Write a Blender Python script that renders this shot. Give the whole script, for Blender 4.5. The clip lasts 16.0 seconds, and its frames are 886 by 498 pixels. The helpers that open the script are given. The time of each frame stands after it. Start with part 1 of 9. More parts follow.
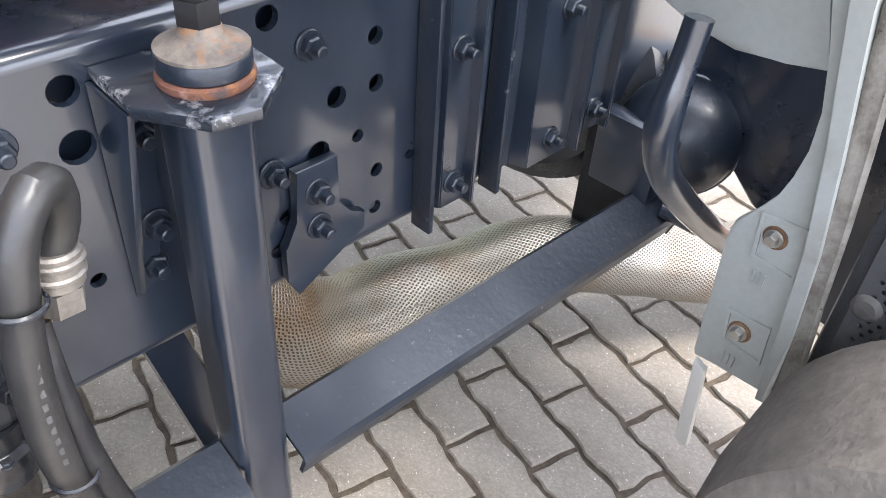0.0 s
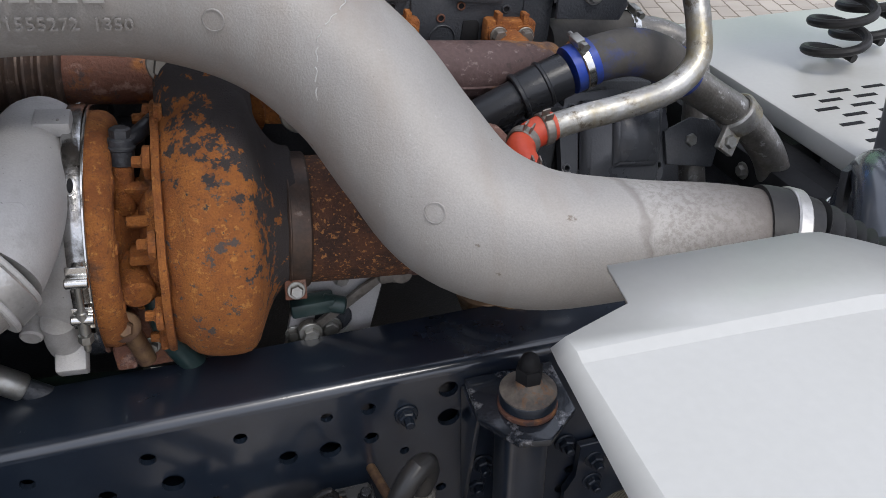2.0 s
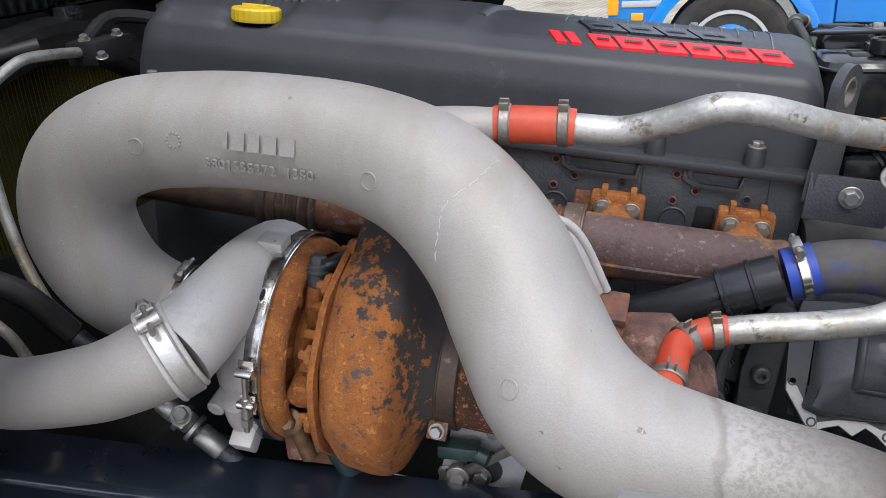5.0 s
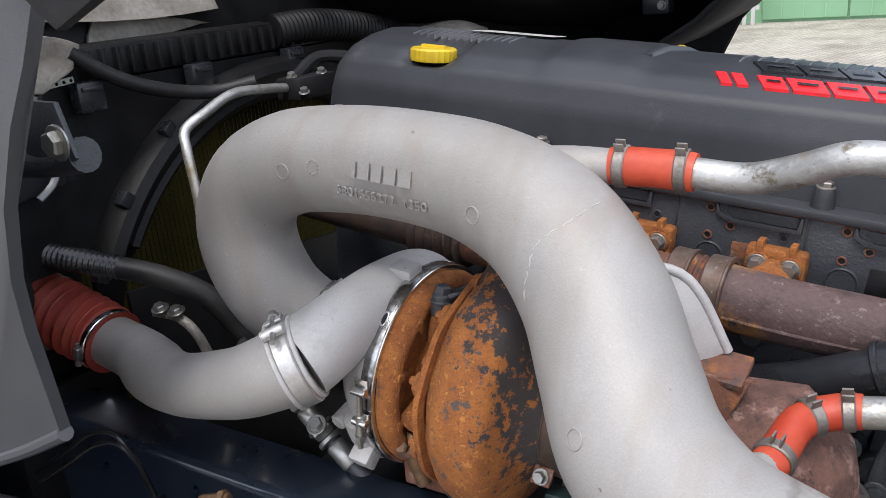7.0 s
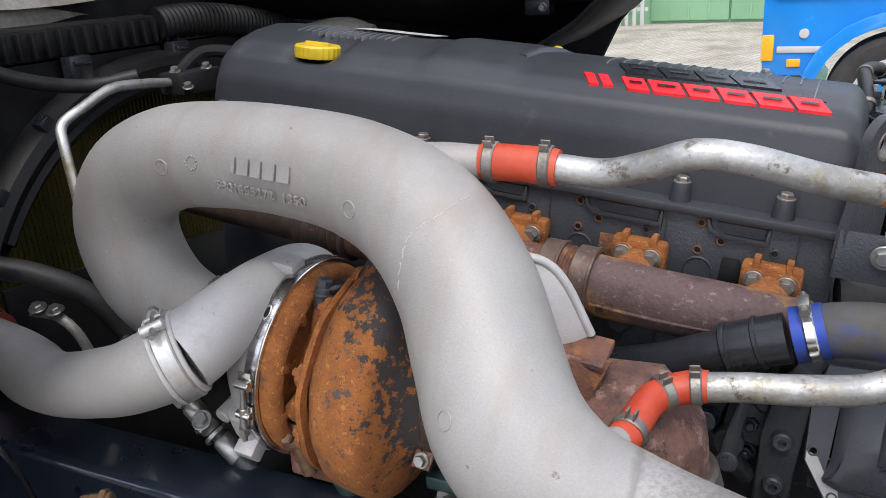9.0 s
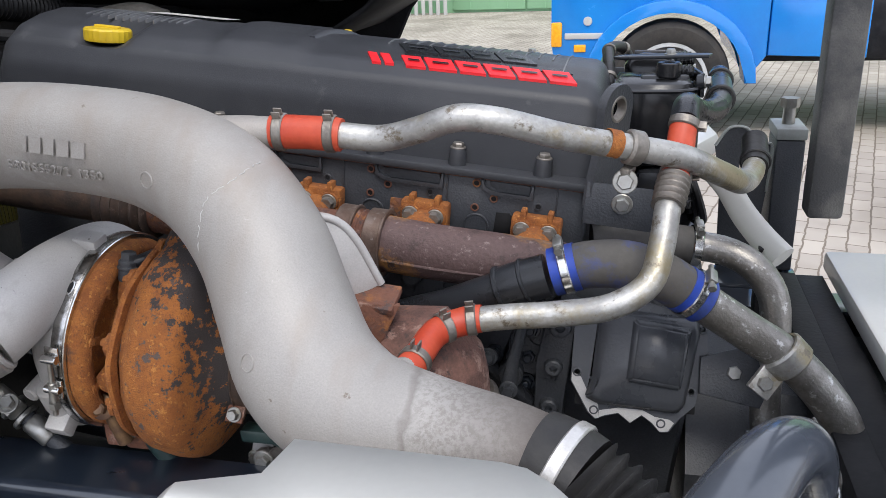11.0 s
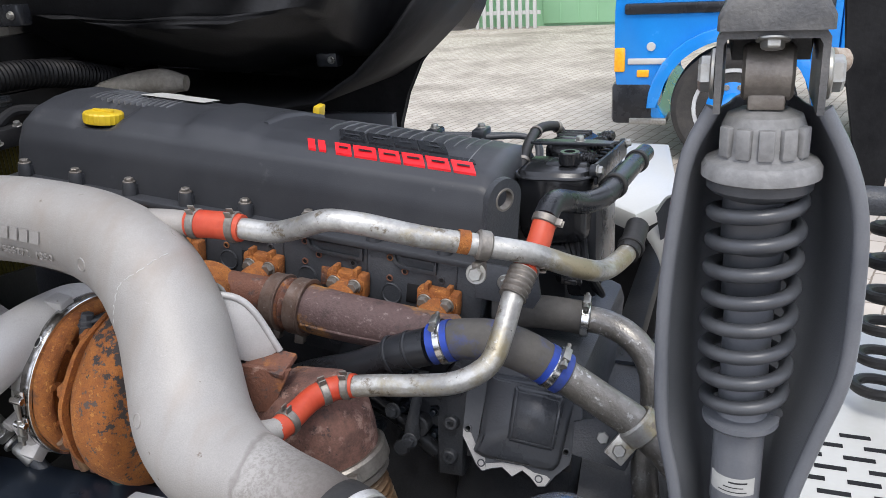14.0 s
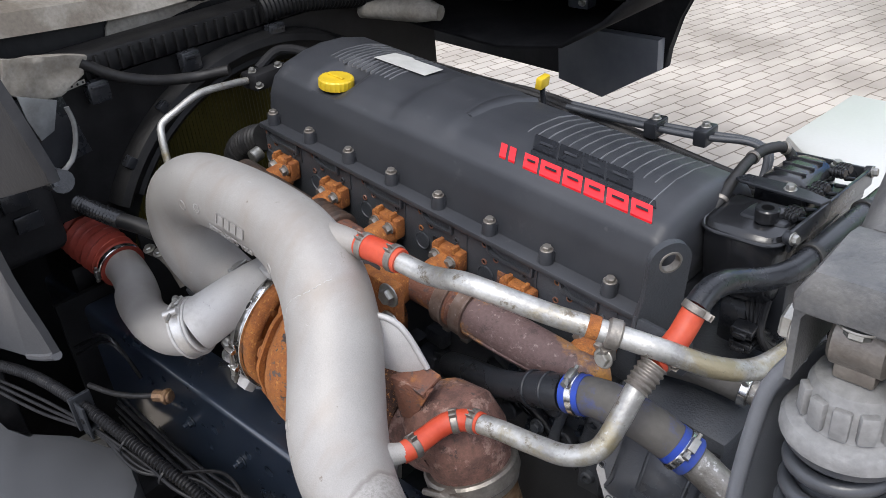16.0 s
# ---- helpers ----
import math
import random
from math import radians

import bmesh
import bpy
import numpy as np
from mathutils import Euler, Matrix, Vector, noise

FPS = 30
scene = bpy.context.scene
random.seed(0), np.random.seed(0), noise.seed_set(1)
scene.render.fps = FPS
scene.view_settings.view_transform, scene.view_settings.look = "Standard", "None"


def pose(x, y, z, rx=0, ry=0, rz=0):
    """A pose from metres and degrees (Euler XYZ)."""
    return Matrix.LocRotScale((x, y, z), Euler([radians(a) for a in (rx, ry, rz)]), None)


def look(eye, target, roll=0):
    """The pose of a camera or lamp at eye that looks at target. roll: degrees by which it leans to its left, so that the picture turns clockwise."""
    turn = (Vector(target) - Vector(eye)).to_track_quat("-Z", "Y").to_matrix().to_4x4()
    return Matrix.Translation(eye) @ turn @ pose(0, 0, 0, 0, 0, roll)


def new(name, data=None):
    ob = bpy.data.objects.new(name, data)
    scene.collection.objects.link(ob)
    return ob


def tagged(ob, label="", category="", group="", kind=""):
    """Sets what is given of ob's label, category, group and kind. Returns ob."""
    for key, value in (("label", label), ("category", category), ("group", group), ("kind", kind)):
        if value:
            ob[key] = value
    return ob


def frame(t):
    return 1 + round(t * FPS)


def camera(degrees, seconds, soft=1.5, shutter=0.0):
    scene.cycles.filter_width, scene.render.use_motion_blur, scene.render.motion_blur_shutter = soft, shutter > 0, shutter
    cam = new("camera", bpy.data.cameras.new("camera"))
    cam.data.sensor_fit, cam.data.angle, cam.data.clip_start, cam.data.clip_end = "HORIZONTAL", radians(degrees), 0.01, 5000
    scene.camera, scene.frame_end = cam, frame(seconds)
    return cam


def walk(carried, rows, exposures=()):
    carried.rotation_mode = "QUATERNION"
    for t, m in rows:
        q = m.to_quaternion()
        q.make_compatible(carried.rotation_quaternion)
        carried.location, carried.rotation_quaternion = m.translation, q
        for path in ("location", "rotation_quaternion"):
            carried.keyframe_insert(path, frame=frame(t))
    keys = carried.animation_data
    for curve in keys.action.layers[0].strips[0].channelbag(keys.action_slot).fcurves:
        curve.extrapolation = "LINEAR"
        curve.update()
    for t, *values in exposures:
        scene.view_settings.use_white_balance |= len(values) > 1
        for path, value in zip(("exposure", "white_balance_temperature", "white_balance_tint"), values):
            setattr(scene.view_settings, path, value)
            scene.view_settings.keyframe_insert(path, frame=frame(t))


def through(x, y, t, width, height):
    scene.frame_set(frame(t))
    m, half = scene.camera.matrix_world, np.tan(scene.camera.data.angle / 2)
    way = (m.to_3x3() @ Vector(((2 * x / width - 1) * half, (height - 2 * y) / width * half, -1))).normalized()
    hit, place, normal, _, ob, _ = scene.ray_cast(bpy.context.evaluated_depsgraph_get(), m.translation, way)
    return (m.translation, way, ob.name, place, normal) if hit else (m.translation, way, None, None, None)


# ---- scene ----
cam = camera(57.0, 16.0, soft=0.65)

PATH = [
    (0, (0.537, -0.523, 1.072), (1.671, 0.531, -0.194), 4.2),
    (0.5, (0.492, -0.538, 1.116), (1.654, 0.504, -0.135), 4.1),
    (1, (0.441, -0.593, 1.241), (1.459, 0.577, -0.022), 3.9),
    (1.5, (0.442, -0.648, 1.381), (1.182, 0.696, 0.098), 1.7),
    (2, (0.513, -0.681, 1.451), (0.97, 0.928, 0.355), -0.7),
    (2.5, (0.582, -0.705, 1.472), (0.732, 1.115, 0.656), -2.3),
    (3, (0.618, -0.709, 1.458), (0.451, 1.147, 0.732), -2.9),
    (3.5, (0.636, -0.701, 1.459), (0.383, 1.136, 0.71), -2.9),
    (3.7, (0.641, -0.701, 1.462), (0.374, 1.125, 0.691), -2.9),
    (5.8, (0.878, -0.691, 1.484), (0.034, 0.972, 0.76), -4.6),
    (6, (0.89, -0.678, 1.479), (-0.062, 0.928, 0.762), -5.1),
    (6.5, (0.918, -0.649, 1.474), (-0.12, 0.91, 0.775), -5.0),
    (7, (0.926, -0.643, 1.467), (-0.133, 0.931, 0.834), -4.9),
    (7.5, (0.941, -0.643, 1.469), (-0.122, 0.929, 0.838), -4.8),
    (8, (0.954, -0.641, 1.468), (-0.102, 0.934, 0.831), -4.6),
    (8.5, (0.958, -0.646, 1.466), (-0.019, 0.976, 0.823), -4.0),
    (9, (0.965, -0.656, 1.472), (0.114, 1.03, 0.813), -3.3),
    (9.5, (0.981, -0.678, 1.485), (0.282, 1.067, 0.802), -2.9),
    (10, (1.002, -0.692, 1.475), (0.505, 1.115, 0.777), -2.3),
    (10.2, (1.012, -0.699, 1.467), (0.572, 1.124, 0.772), -2.2),
    (12.3, (1.122, -0.841, 1.485), (0.67, 0.973, 0.776), -2.6),
    (12.5, (1.189, -0.857, 1.492), (0.695, 0.949, 0.789), -3.0),
    (13, (1.276, -0.892, 1.543), (0.667, 0.887, 0.861), -3.2),
    (13.5, (1.309, -0.852, 1.552), (0.665, 0.916, 0.874), -3.1),
    (14, (1.346, -0.778, 1.607), (0.678, 0.982, 0.931), -3.2),
    (14.5, (1.389, -0.728, 1.715), (0.712, 0.947, 0.857), -3.4),
    (15, (1.426, -0.642, 1.757), (0.575, 0.933, 0.865), -3.9),
    (15.5, (1.469, -0.615, 1.845), (0.336, 0.773, 0.955), -4.7),
    (16, (1.488, -0.549, 1.897), (0.264, 0.658, 0.875), -5.3),
]
EXPOSURES = [(0.0, 2.6), (0.6, 2.6), (1.0, 2.6), (1.2, 1.3), (1.5, 0.15), (2.0, 0.2), (2.5, 0.25), (3.5, 0.45), (6.0, 0.76), (7.0, 0.80), (9.0, 0.74), (10.0, 0.68), (12.5, 0.56), (14.0, 0.70), (16.0, 0.82)]
walk(cam, [(t, look(eye, target, roll)) for t, eye, target, roll in PATH], EXPOSURES)

# ---- world and light ----
world = bpy.data.worlds.new("yard_sky")
scene.world = world
world.use_nodes = True
wn = world.node_tree
sky = wn.nodes.new("ShaderNodeTexSky")
sky.sky_type, sky.sun_disc = "NISHITA", False
sky.sun_elevation, sky.sun_rotation = radians(57), radians(160)
sky.air_density, sky.dust_density = 1.0, 4.0
sky_soft = wn.nodes.new("ShaderNodeMixRGB")
sky_soft.inputs[0].default_value = 0.75
sky_soft.inputs[2].default_value = (8.6, 9.1, 10.7, 1)
wn.links.new(sky.outputs[0], sky_soft.inputs[1])
wn.links.new(sky_soft.outputs[0], wn.nodes["Background"].inputs[0])
wn.nodes["Background"].inputs[1].default_value = 0.13

sun_data = bpy.data.lights.new("sun", "SUN")
sun_data.energy, sun_data.angle, sun_data.color = 1.2, radians(18), (1.0, 0.97, 0.92)
sun = new("sun", sun_data)
sun.matrix_world = look((1.2, -3.6, 6.0), (0, 0, 0))


# ---- materials ----
def node_mat(name):
    m = bpy.data.materials.new(name)
    m.use_nodes = True
    return m, m.node_tree, m.node_tree.nodes["Principled BSDF"]


def surface(name, colour, rough=0.5, metal=0.0, other=None, spots=0.5, scale=8.0, fine=120.0, bump=0.15, coat=0.0, spread=0.12,
            rough_var=0.12, uv=False, stretch=(1, 1, 1), scuff=None):
    """A surface whose colour drifts at two scales, with worn spots of another colour, varied gloss and fine relief."""
    m, t, b = node_mat(name)
    n, ln = t.nodes, t.links
    co = n.new("ShaderNodeTexCoord")
    mp = n.new("ShaderNodeMapping")
    mp.inputs["Scale"].default_value = stretch
    ln.new(co.outputs["UV" if uv else "Object"], mp.inputs[0])
    big = n.new("ShaderNodeTexNoise")
    big.inputs["Scale"].default_value, big.inputs["Detail"].default_value, big.inputs["Roughness"].default_value = scale, 6, 0.65
    small = n.new("ShaderNodeTexNoise")
    small.inputs["Scale"].default_value, small.inputs["Detail"].default_value = fine, 3
    for q in (big, small):
        ln.new(mp.outputs[0], q.inputs["Vector"])
    ramp = n.new("ShaderNodeValToRGB")
    ramp.color_ramp.elements[0].position, ramp.color_ramp.elements[1].position = spots - spread, spots + spread
    ramp.color_ramp.elements[0].color = (*colour, 1)
    ramp.color_ramp.elements[1].color = (*(other or [min(1, c * 1.25) for c in colour]), 1)
    ln.new(big.outputs[0], ramp.inputs[0])
    mul = n.new("ShaderNodeMixRGB")
    mul.blend_type = "MULTIPLY"
    mul.inputs[0].default_value = min(0.6, 0.08 + bump)
    grain = n.new("ShaderNodeValToRGB")
    grain.color_ramp.elements[0].position, grain.color_ramp.elements[1].position = 0.3, 0.7
    grain.color_ramp.elements[0].color = (0.62, 0.62, 0.62, 1)
    ln.new(small.outputs[0], grain.inputs[0])
    ln.new(ramp.outputs[0], mul.inputs[1])
    ln.new(grain.outputs[0], mul.inputs[2])
    last = mul.outputs[0]
    for c2, level, size, soft in scuff or ():
        sn = n.new("ShaderNodeTexNoise")
        sn.inputs["Scale"].default_value, sn.inputs["Detail"].default_value, sn.inputs["Roughness"].default_value = size, 8, 0.7
        ln.new(mp.outputs[0], sn.inputs["Vector"])
        sr = n.new("ShaderNodeValToRGB")
        sr.color_ramp.elements[0].position, sr.color_ramp.elements[1].position = level - soft, level + soft
        ln.new(sn.outputs[0], sr.inputs[0])
        mx = n.new("ShaderNodeMixRGB")
        ln.new(sr.outputs[0], mx.inputs[0])
        ln.new(last, mx.inputs[1])
        mx.inputs[2].default_value = (*c2, 1)
        last = mx.outputs[0]
    ln.new(last, b.inputs["Base Color"])
    rr = n.new("ShaderNodeMapRange")
    rr.inputs[3].default_value, rr.inputs[4].default_value = max(0.03, rough - rough_var), min(1, rough + rough_var)
    ln.new(big.outputs[0], rr.inputs[0])
    ln.new(rr.outputs[0], b.inputs["Roughness"])
    b.inputs["Metallic"].default_value = metal
    b.inputs["Coat Weight"].default_value = coat
    b.inputs["Coat Roughness"].default_value = 0.11
    bp = n.new("ShaderNodeBump")
    bp.inputs["Strength"].default_value, bp.inputs["Distance"].default_value = bump, 0.002
    ln.new(small.outputs[0], bp.inputs["Height"])
    ln.new(bp.outputs[0], b.inputs["Normal"])
    return m


def woven(name):
    """Stainless mesh wrap: two crossed sets of fine wires along the tube's own length."""
    m, t, b = node_mat(name)
    n, ln = t.nodes, t.links
    co = n.new("ShaderNodeTexCoord")
    heights = []
    for turn in (35, -35):
        mp = n.new("ShaderNodeMapping")
        mp.inputs["Rotation"].default_value = (0, 0, radians(turn))
        ln.new(co.outputs["UV"], mp.inputs[0])
        w = n.new("ShaderNodeTexWave")
        w.inputs["Scale"].default_value = 66
        ln.new(mp.outputs[0], w.inputs["Vector"])
        heights.append(w)
    add = n.new("ShaderNodeMath")
    add.operation = "MAXIMUM"
    ln.new(heights[0].outputs[1], add.inputs[0])
    ln.new(heights[1].outputs[1], add.inputs[1])
    stain = n.new("ShaderNodeTexNoise")
    stain.inputs["Scale"].default_value, stain.inputs["Detail"].default_value = 5, 5
    ln.new(co.outputs["Object"], stain.inputs["Vector"])
    tone = n.new("ShaderNodeValToRGB")
    tone.color_ramp.elements[0].color, tone.color_ramp.elements[1].color = (0.36, 0.345, 0.315, 1), (0.26, 0.175, 0.10, 1)
    tone.color_ramp.elements[0].position, tone.color_ramp.elements[1].position = 0.5, 0.72
    ln.new(stain.outputs[0], tone.inputs[0])
    dark = n.new("ShaderNodeMixRGB")
    dark.blend_type = "MULTIPLY"
    ln.new(tone.outputs[0], dark.inputs[1])
    rp = n.new("ShaderNodeValToRGB")
    rp.color_ramp.elements[0].position, rp.color_ramp.elements[0].color = 0.30, (0.26, 0.25, 0.23, 1)
    rp.color_ramp.elements[1].position = 0.85
    ln.new(add.outputs[0], rp.inputs[0])
    ln.new(rp.outputs[0], dark.inputs[2])
    dark.inputs[0].default_value = 1
    ln.new(dark.outputs[0], b.inputs["Base Color"])
    b.inputs["Metallic"].default_value, b.inputs["Roughness"].default_value = 0.9, 0.38
    bp = n.new("ShaderNodeBump")
    bp.inputs["Strength"].default_value, bp.inputs["Distance"].default_value = 0.8, 0.0015
    ln.new(add.outputs[0], bp.inputs["Height"])
    ln.new(bp.outputs[0], b.inputs["Normal"])
    return m


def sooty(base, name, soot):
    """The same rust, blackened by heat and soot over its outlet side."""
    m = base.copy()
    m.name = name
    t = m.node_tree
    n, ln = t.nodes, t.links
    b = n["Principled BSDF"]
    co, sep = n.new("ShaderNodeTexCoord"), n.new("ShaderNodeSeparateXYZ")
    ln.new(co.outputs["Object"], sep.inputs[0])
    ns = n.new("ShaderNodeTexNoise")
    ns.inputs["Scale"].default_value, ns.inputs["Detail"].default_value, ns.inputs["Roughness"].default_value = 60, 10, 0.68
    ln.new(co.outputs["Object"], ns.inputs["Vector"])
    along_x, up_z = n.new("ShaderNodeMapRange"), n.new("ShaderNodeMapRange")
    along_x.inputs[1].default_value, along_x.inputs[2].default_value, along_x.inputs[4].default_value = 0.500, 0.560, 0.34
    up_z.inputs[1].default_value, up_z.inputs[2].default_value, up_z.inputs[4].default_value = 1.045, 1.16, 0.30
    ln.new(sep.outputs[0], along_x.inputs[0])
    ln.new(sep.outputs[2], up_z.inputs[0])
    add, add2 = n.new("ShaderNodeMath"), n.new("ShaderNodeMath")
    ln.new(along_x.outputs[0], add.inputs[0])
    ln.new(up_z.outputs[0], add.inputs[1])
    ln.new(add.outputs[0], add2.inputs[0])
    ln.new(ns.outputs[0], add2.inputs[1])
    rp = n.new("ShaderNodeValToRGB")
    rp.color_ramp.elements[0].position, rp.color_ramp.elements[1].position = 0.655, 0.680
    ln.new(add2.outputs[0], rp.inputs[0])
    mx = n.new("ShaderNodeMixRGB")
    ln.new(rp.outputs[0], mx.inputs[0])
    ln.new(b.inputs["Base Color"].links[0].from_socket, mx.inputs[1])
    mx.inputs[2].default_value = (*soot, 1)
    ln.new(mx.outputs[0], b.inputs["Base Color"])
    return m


def crusted(base, name):
    """The same casting with a pale pitted crust on its far end, a dark line where the crust begins, and faint runs."""
    m = base.copy()
    m.name = name
    t = m.node_tree
    n, ln = t.nodes, t.links
    b = n["Principled BSDF"]
    co, sep = n.new("ShaderNodeTexCoord"), n.new("ShaderNodeSeparateXYZ")
    ln.new(co.outputs["Object"], sep.inputs[0])
    wob = n.new("ShaderNodeTexNoise")
    wob.inputs["Scale"].default_value, wob.inputs["Detail"].default_value = 18, 5
    ln.new(co.outputs["Object"], wob.inputs["Vector"])
    pit = n.new("ShaderNodeTexNoise")
    pit.inputs["Scale"].default_value, pit.inputs["Detail"].default_value, pit.inputs["Roughness"].default_value = 170, 6, 0.75
    ln.new(co.outputs["Object"], pit.inputs["Vector"])
    far = n.new("ShaderNodeMath")
    far.operation = "MULTIPLY_ADD"
    far.inputs[1].default_value = 0.045
    ln.new(wob.outputs[0], far.inputs[0])
    ln.new(sep.outputs[0], far.inputs[2])
    edge = n.new("ShaderNodeValToRGB")
    for e, (p, v) in zip((edge.color_ramp.elements[0], edge.color_ramp.elements[1], edge.color_ramp.elements.new(0.5), edge.color_ramp.elements.new(0.6)), ((0.8640, 0), (0.8670, 1), (0.8700, 0.55), (0.875, 0))):
        e.position, e.color = p, (v, v, v, 1)
    ln.new(far.outputs[0], edge.inputs[0])
    zone = n.new("ShaderNodeMapRange")
    zone.inputs[1].default_value, zone.inputs[2].default_value = 0.866, 0.885
    ln.new(far.outputs[0], zone.inputs[0])
    pr = n.new("ShaderNodeValToRGB")
    pr.color_ramp.elements[0].position, pr.color_ramp.elements[1].position = 0.42, 0.56
    pr.color_ramp.elements[0].color, pr.color_ramp.elements[1].color = (0.27, 0.255, 0.235, 1), (0.37, 0.355, 0.335, 1)
    ln.new(pit.outputs[0], pr.inputs[0])
    run = n.new("ShaderNodeTexNoise")
    rm = n.new("ShaderNodeMapping")
    rm.inputs["Scale"].default_value = (26, 8, 3)
    run.inputs["Scale"].default_value, run.inputs["Detail"].default_value = 1, 3
    ln.new(co.outputs["Object"], rm.inputs[0])
    ln.new(rm.outputs[0], run.inputs["Vector"])
    rr = n.new("ShaderNodeValToRGB")
    rr.color_ramp.elements[0].position, rr.color_ramp.elements[1].position = 0.52, 0.72
    rr.color_ramp.elements[0].color, rr.color_ramp.elements[1].color = (0, 0, 0, 1), (0.32, 0.32, 0.32, 1)
    ln.new(run.outputs[0], rr.inputs[0])
    last = b.inputs["Base Color"].links[0].from_socket
    for fac, colour in ((rr.outputs[0], (0.25, 0.20, 0.155, 1)), (zone.outputs[0], pr.outputs[0]), (edge.outputs[0], (0.10, 0.085, 0.075, 1))):
        mx = n.new("ShaderNodeMixRGB")
        ln.new(fac, mx.inputs[0])
        ln.new(last, mx.inputs[1])
        if isinstance(colour, tuple):
            mx.inputs[2].default_value = colour
        else:
            ln.new(colour, mx.inputs[2])
        last = mx.outputs[0]
    ln.new(last, b.inputs["Base Color"])
    return m


def paving(name):
    """Interlocking concrete pavers laid in rows, sand-filled joints, stains."""
    m, t, b = node_mat(name)
    n, ln = t.nodes, t.links
    co = n.new("ShaderNodeTexCoord")
    mp = n.new("ShaderNodeMapping")
    mp.inputs["Rotation"].default_value = (0, 0, radians(-76))
    ln.new(co.outputs["Object"], mp.inputs[0])
    bend = n.new("ShaderNodeTexNoise")
    bend.inputs["Scale"].default_value = 12
    ln.new(mp.outputs[0], bend.inputs["Vector"])
    shift = n.new("ShaderNodeMixRGB")
    shift.blend_type = "ADD"
    shift.inputs[0].default_value = 0.02
    ln.new(mp.outputs[0], shift.inputs[1])
    ln.new(bend.outputs[1], shift.inputs[2])
    br = n.new("ShaderNodeTexBrick")
    br.inputs["Scale"].default_value = 1
    br.inputs["Brick Width"].default_value, br.inputs["Row Height"].default_value = 0.20, 0.10
    br.inputs["Mortar Size"].default_value, br.inputs["Mortar Smooth"].default_value = 0.006, 0.4
    br.inputs["Color1"].default_value, br.inputs["Color2"].default_value = (0.35, 0.315, 0.275, 1), (0.43, 0.39, 0.34, 1)
    br.inputs["Mortar"].default_value = (0.17, 0.14, 0.11, 1)
    ln.new(shift.outputs[0], br.inputs["Vector"])
    st = n.new("ShaderNodeTexNoise")
    st.inputs["Scale"].default_value, st.inputs["Detail"].default_value = 0.9, 7
    ln.new(co.outputs["Object"], st.inputs["Vector"])
    rp = n.new("ShaderNodeValToRGB")
    rp.color_ramp.elements[0].position, rp.color_ramp.elements[0].color = 0.35, (0.6, 0.57, 0.53, 1)
    rp.color_ramp.elements[1].position, rp.color_ramp.elements[1].color = 0.55, (1.05, 1.03, 1.0, 1)
    ln.new(st.outputs[0], rp.inputs[0])
    mul = n.new("ShaderNodeMixRGB")
    mul.blend_type = "MULTIPLY"
    mul.inputs[0].default_value = 0.8
    ln.new(br.outputs[0], mul.inputs[1])
    ln.new(rp.outputs[0], mul.inputs[2])
    ln.new(mul.outputs[0], b.inputs["Base Color"])
    b.inputs["Roughness"].default_value = 0.85
    bp = n.new("ShaderNodeBump")
    bp.inputs["Strength"].default_value, bp.inputs["Distance"].default_value = 0.5, 0.004
    ln.new(br.outputs[1], bp.inputs["Height"])
    bp.invert = True
    ln.new(bp.outputs[0], b.inputs["Normal"])
    return m


NAVY = surface("navy_chassis_paint", (0.0105, 0.0158, 0.0262), 0.30, coat=1.0, scale=5, bump=0.05, other=(0.020, 0.028, 0.041), spots=0.60, scuff=(((0.10, 0.105, 0.11), 0.70, 45, 0.03),))
NAVY_WORN = surface("worn_chassis_paint", (0.0075, 0.0125, 0.0215), 0.40, coat=0.12, scale=90, bump=0.3, other=(0.10, 0.103, 0.108), spots=0.68, spread=0.05)
NAVY_GLOSS = surface("glossy_duct_paint", (0.045, 0.053, 0.068), 0.22, coat=0.5, scale=5, bump=0.02, other=(0.06, 0.068, 0.082), spots=0.6)
CAST_ALU = surface("cast_aluminium", (0.315, 0.302, 0.284), 0.60, 0.30, other=(0.375, 0.358, 0.336), scale=5, fine=520, bump=0.22, spots=0.52, spread=0.16, scuff=(((0.27, 0.245, 0.22), 0.60, 4, 0.12), ((0.41, 0.40, 0.39), 0.700, 7, 0.05), ((0.45, 0.44, 0.43), 0.695, 55, 0.02), ((0.19, 0.165, 0.14), 0.69, 40, 0.02), ((0.20, 0.18, 0.16), 0.70, 170, 0.015)))
CAST_PIPE = crusted(CAST_ALU, "crusted_cast_aluminium")
CAST_ALU_DULL = surface("dull_cast_aluminium", (0.40, 0.39, 0.38), 0.55, 0.3, other=(0.50, 0.49, 0.48), scale=14, fine=500, bump=0.2)
CAST_PITTED = surface("pitted_cast_aluminium", (0.43, 0.42, 0.405), 0.58, 0.2, other=(0.48, 0.47, 0.455), scale=7, fine=520, bump=0.18, spots=0.52, spread=0.16, scuff=(((0.16, 0.15, 0.14), 0.665, 210, 0.018), ((0.28, 0.265, 0.245), 0.62, 9, 0.10)))
BAND_STEEL = surface("stained_band_steel", (0.50, 0.50, 0.49), 0.22, 1.0, other=(0.10, 0.092, 0.082), scale=38, fine=300, bump=0.12, spots=0.54, spread=0.10, scuff=(((0.07, 0.062, 0.055), 0.64, 85, 0.03),))
BAND_ALU = surface("scuffed_clamp_steel", (0.60, 0.59, 0.57), 0.36, 0.7, other=(0.48, 0.47, 0.45), scale=30, fine=260, bump=0.2, scuff=(((0.24, 0.22, 0.20), 0.66, 70, 0.03),))
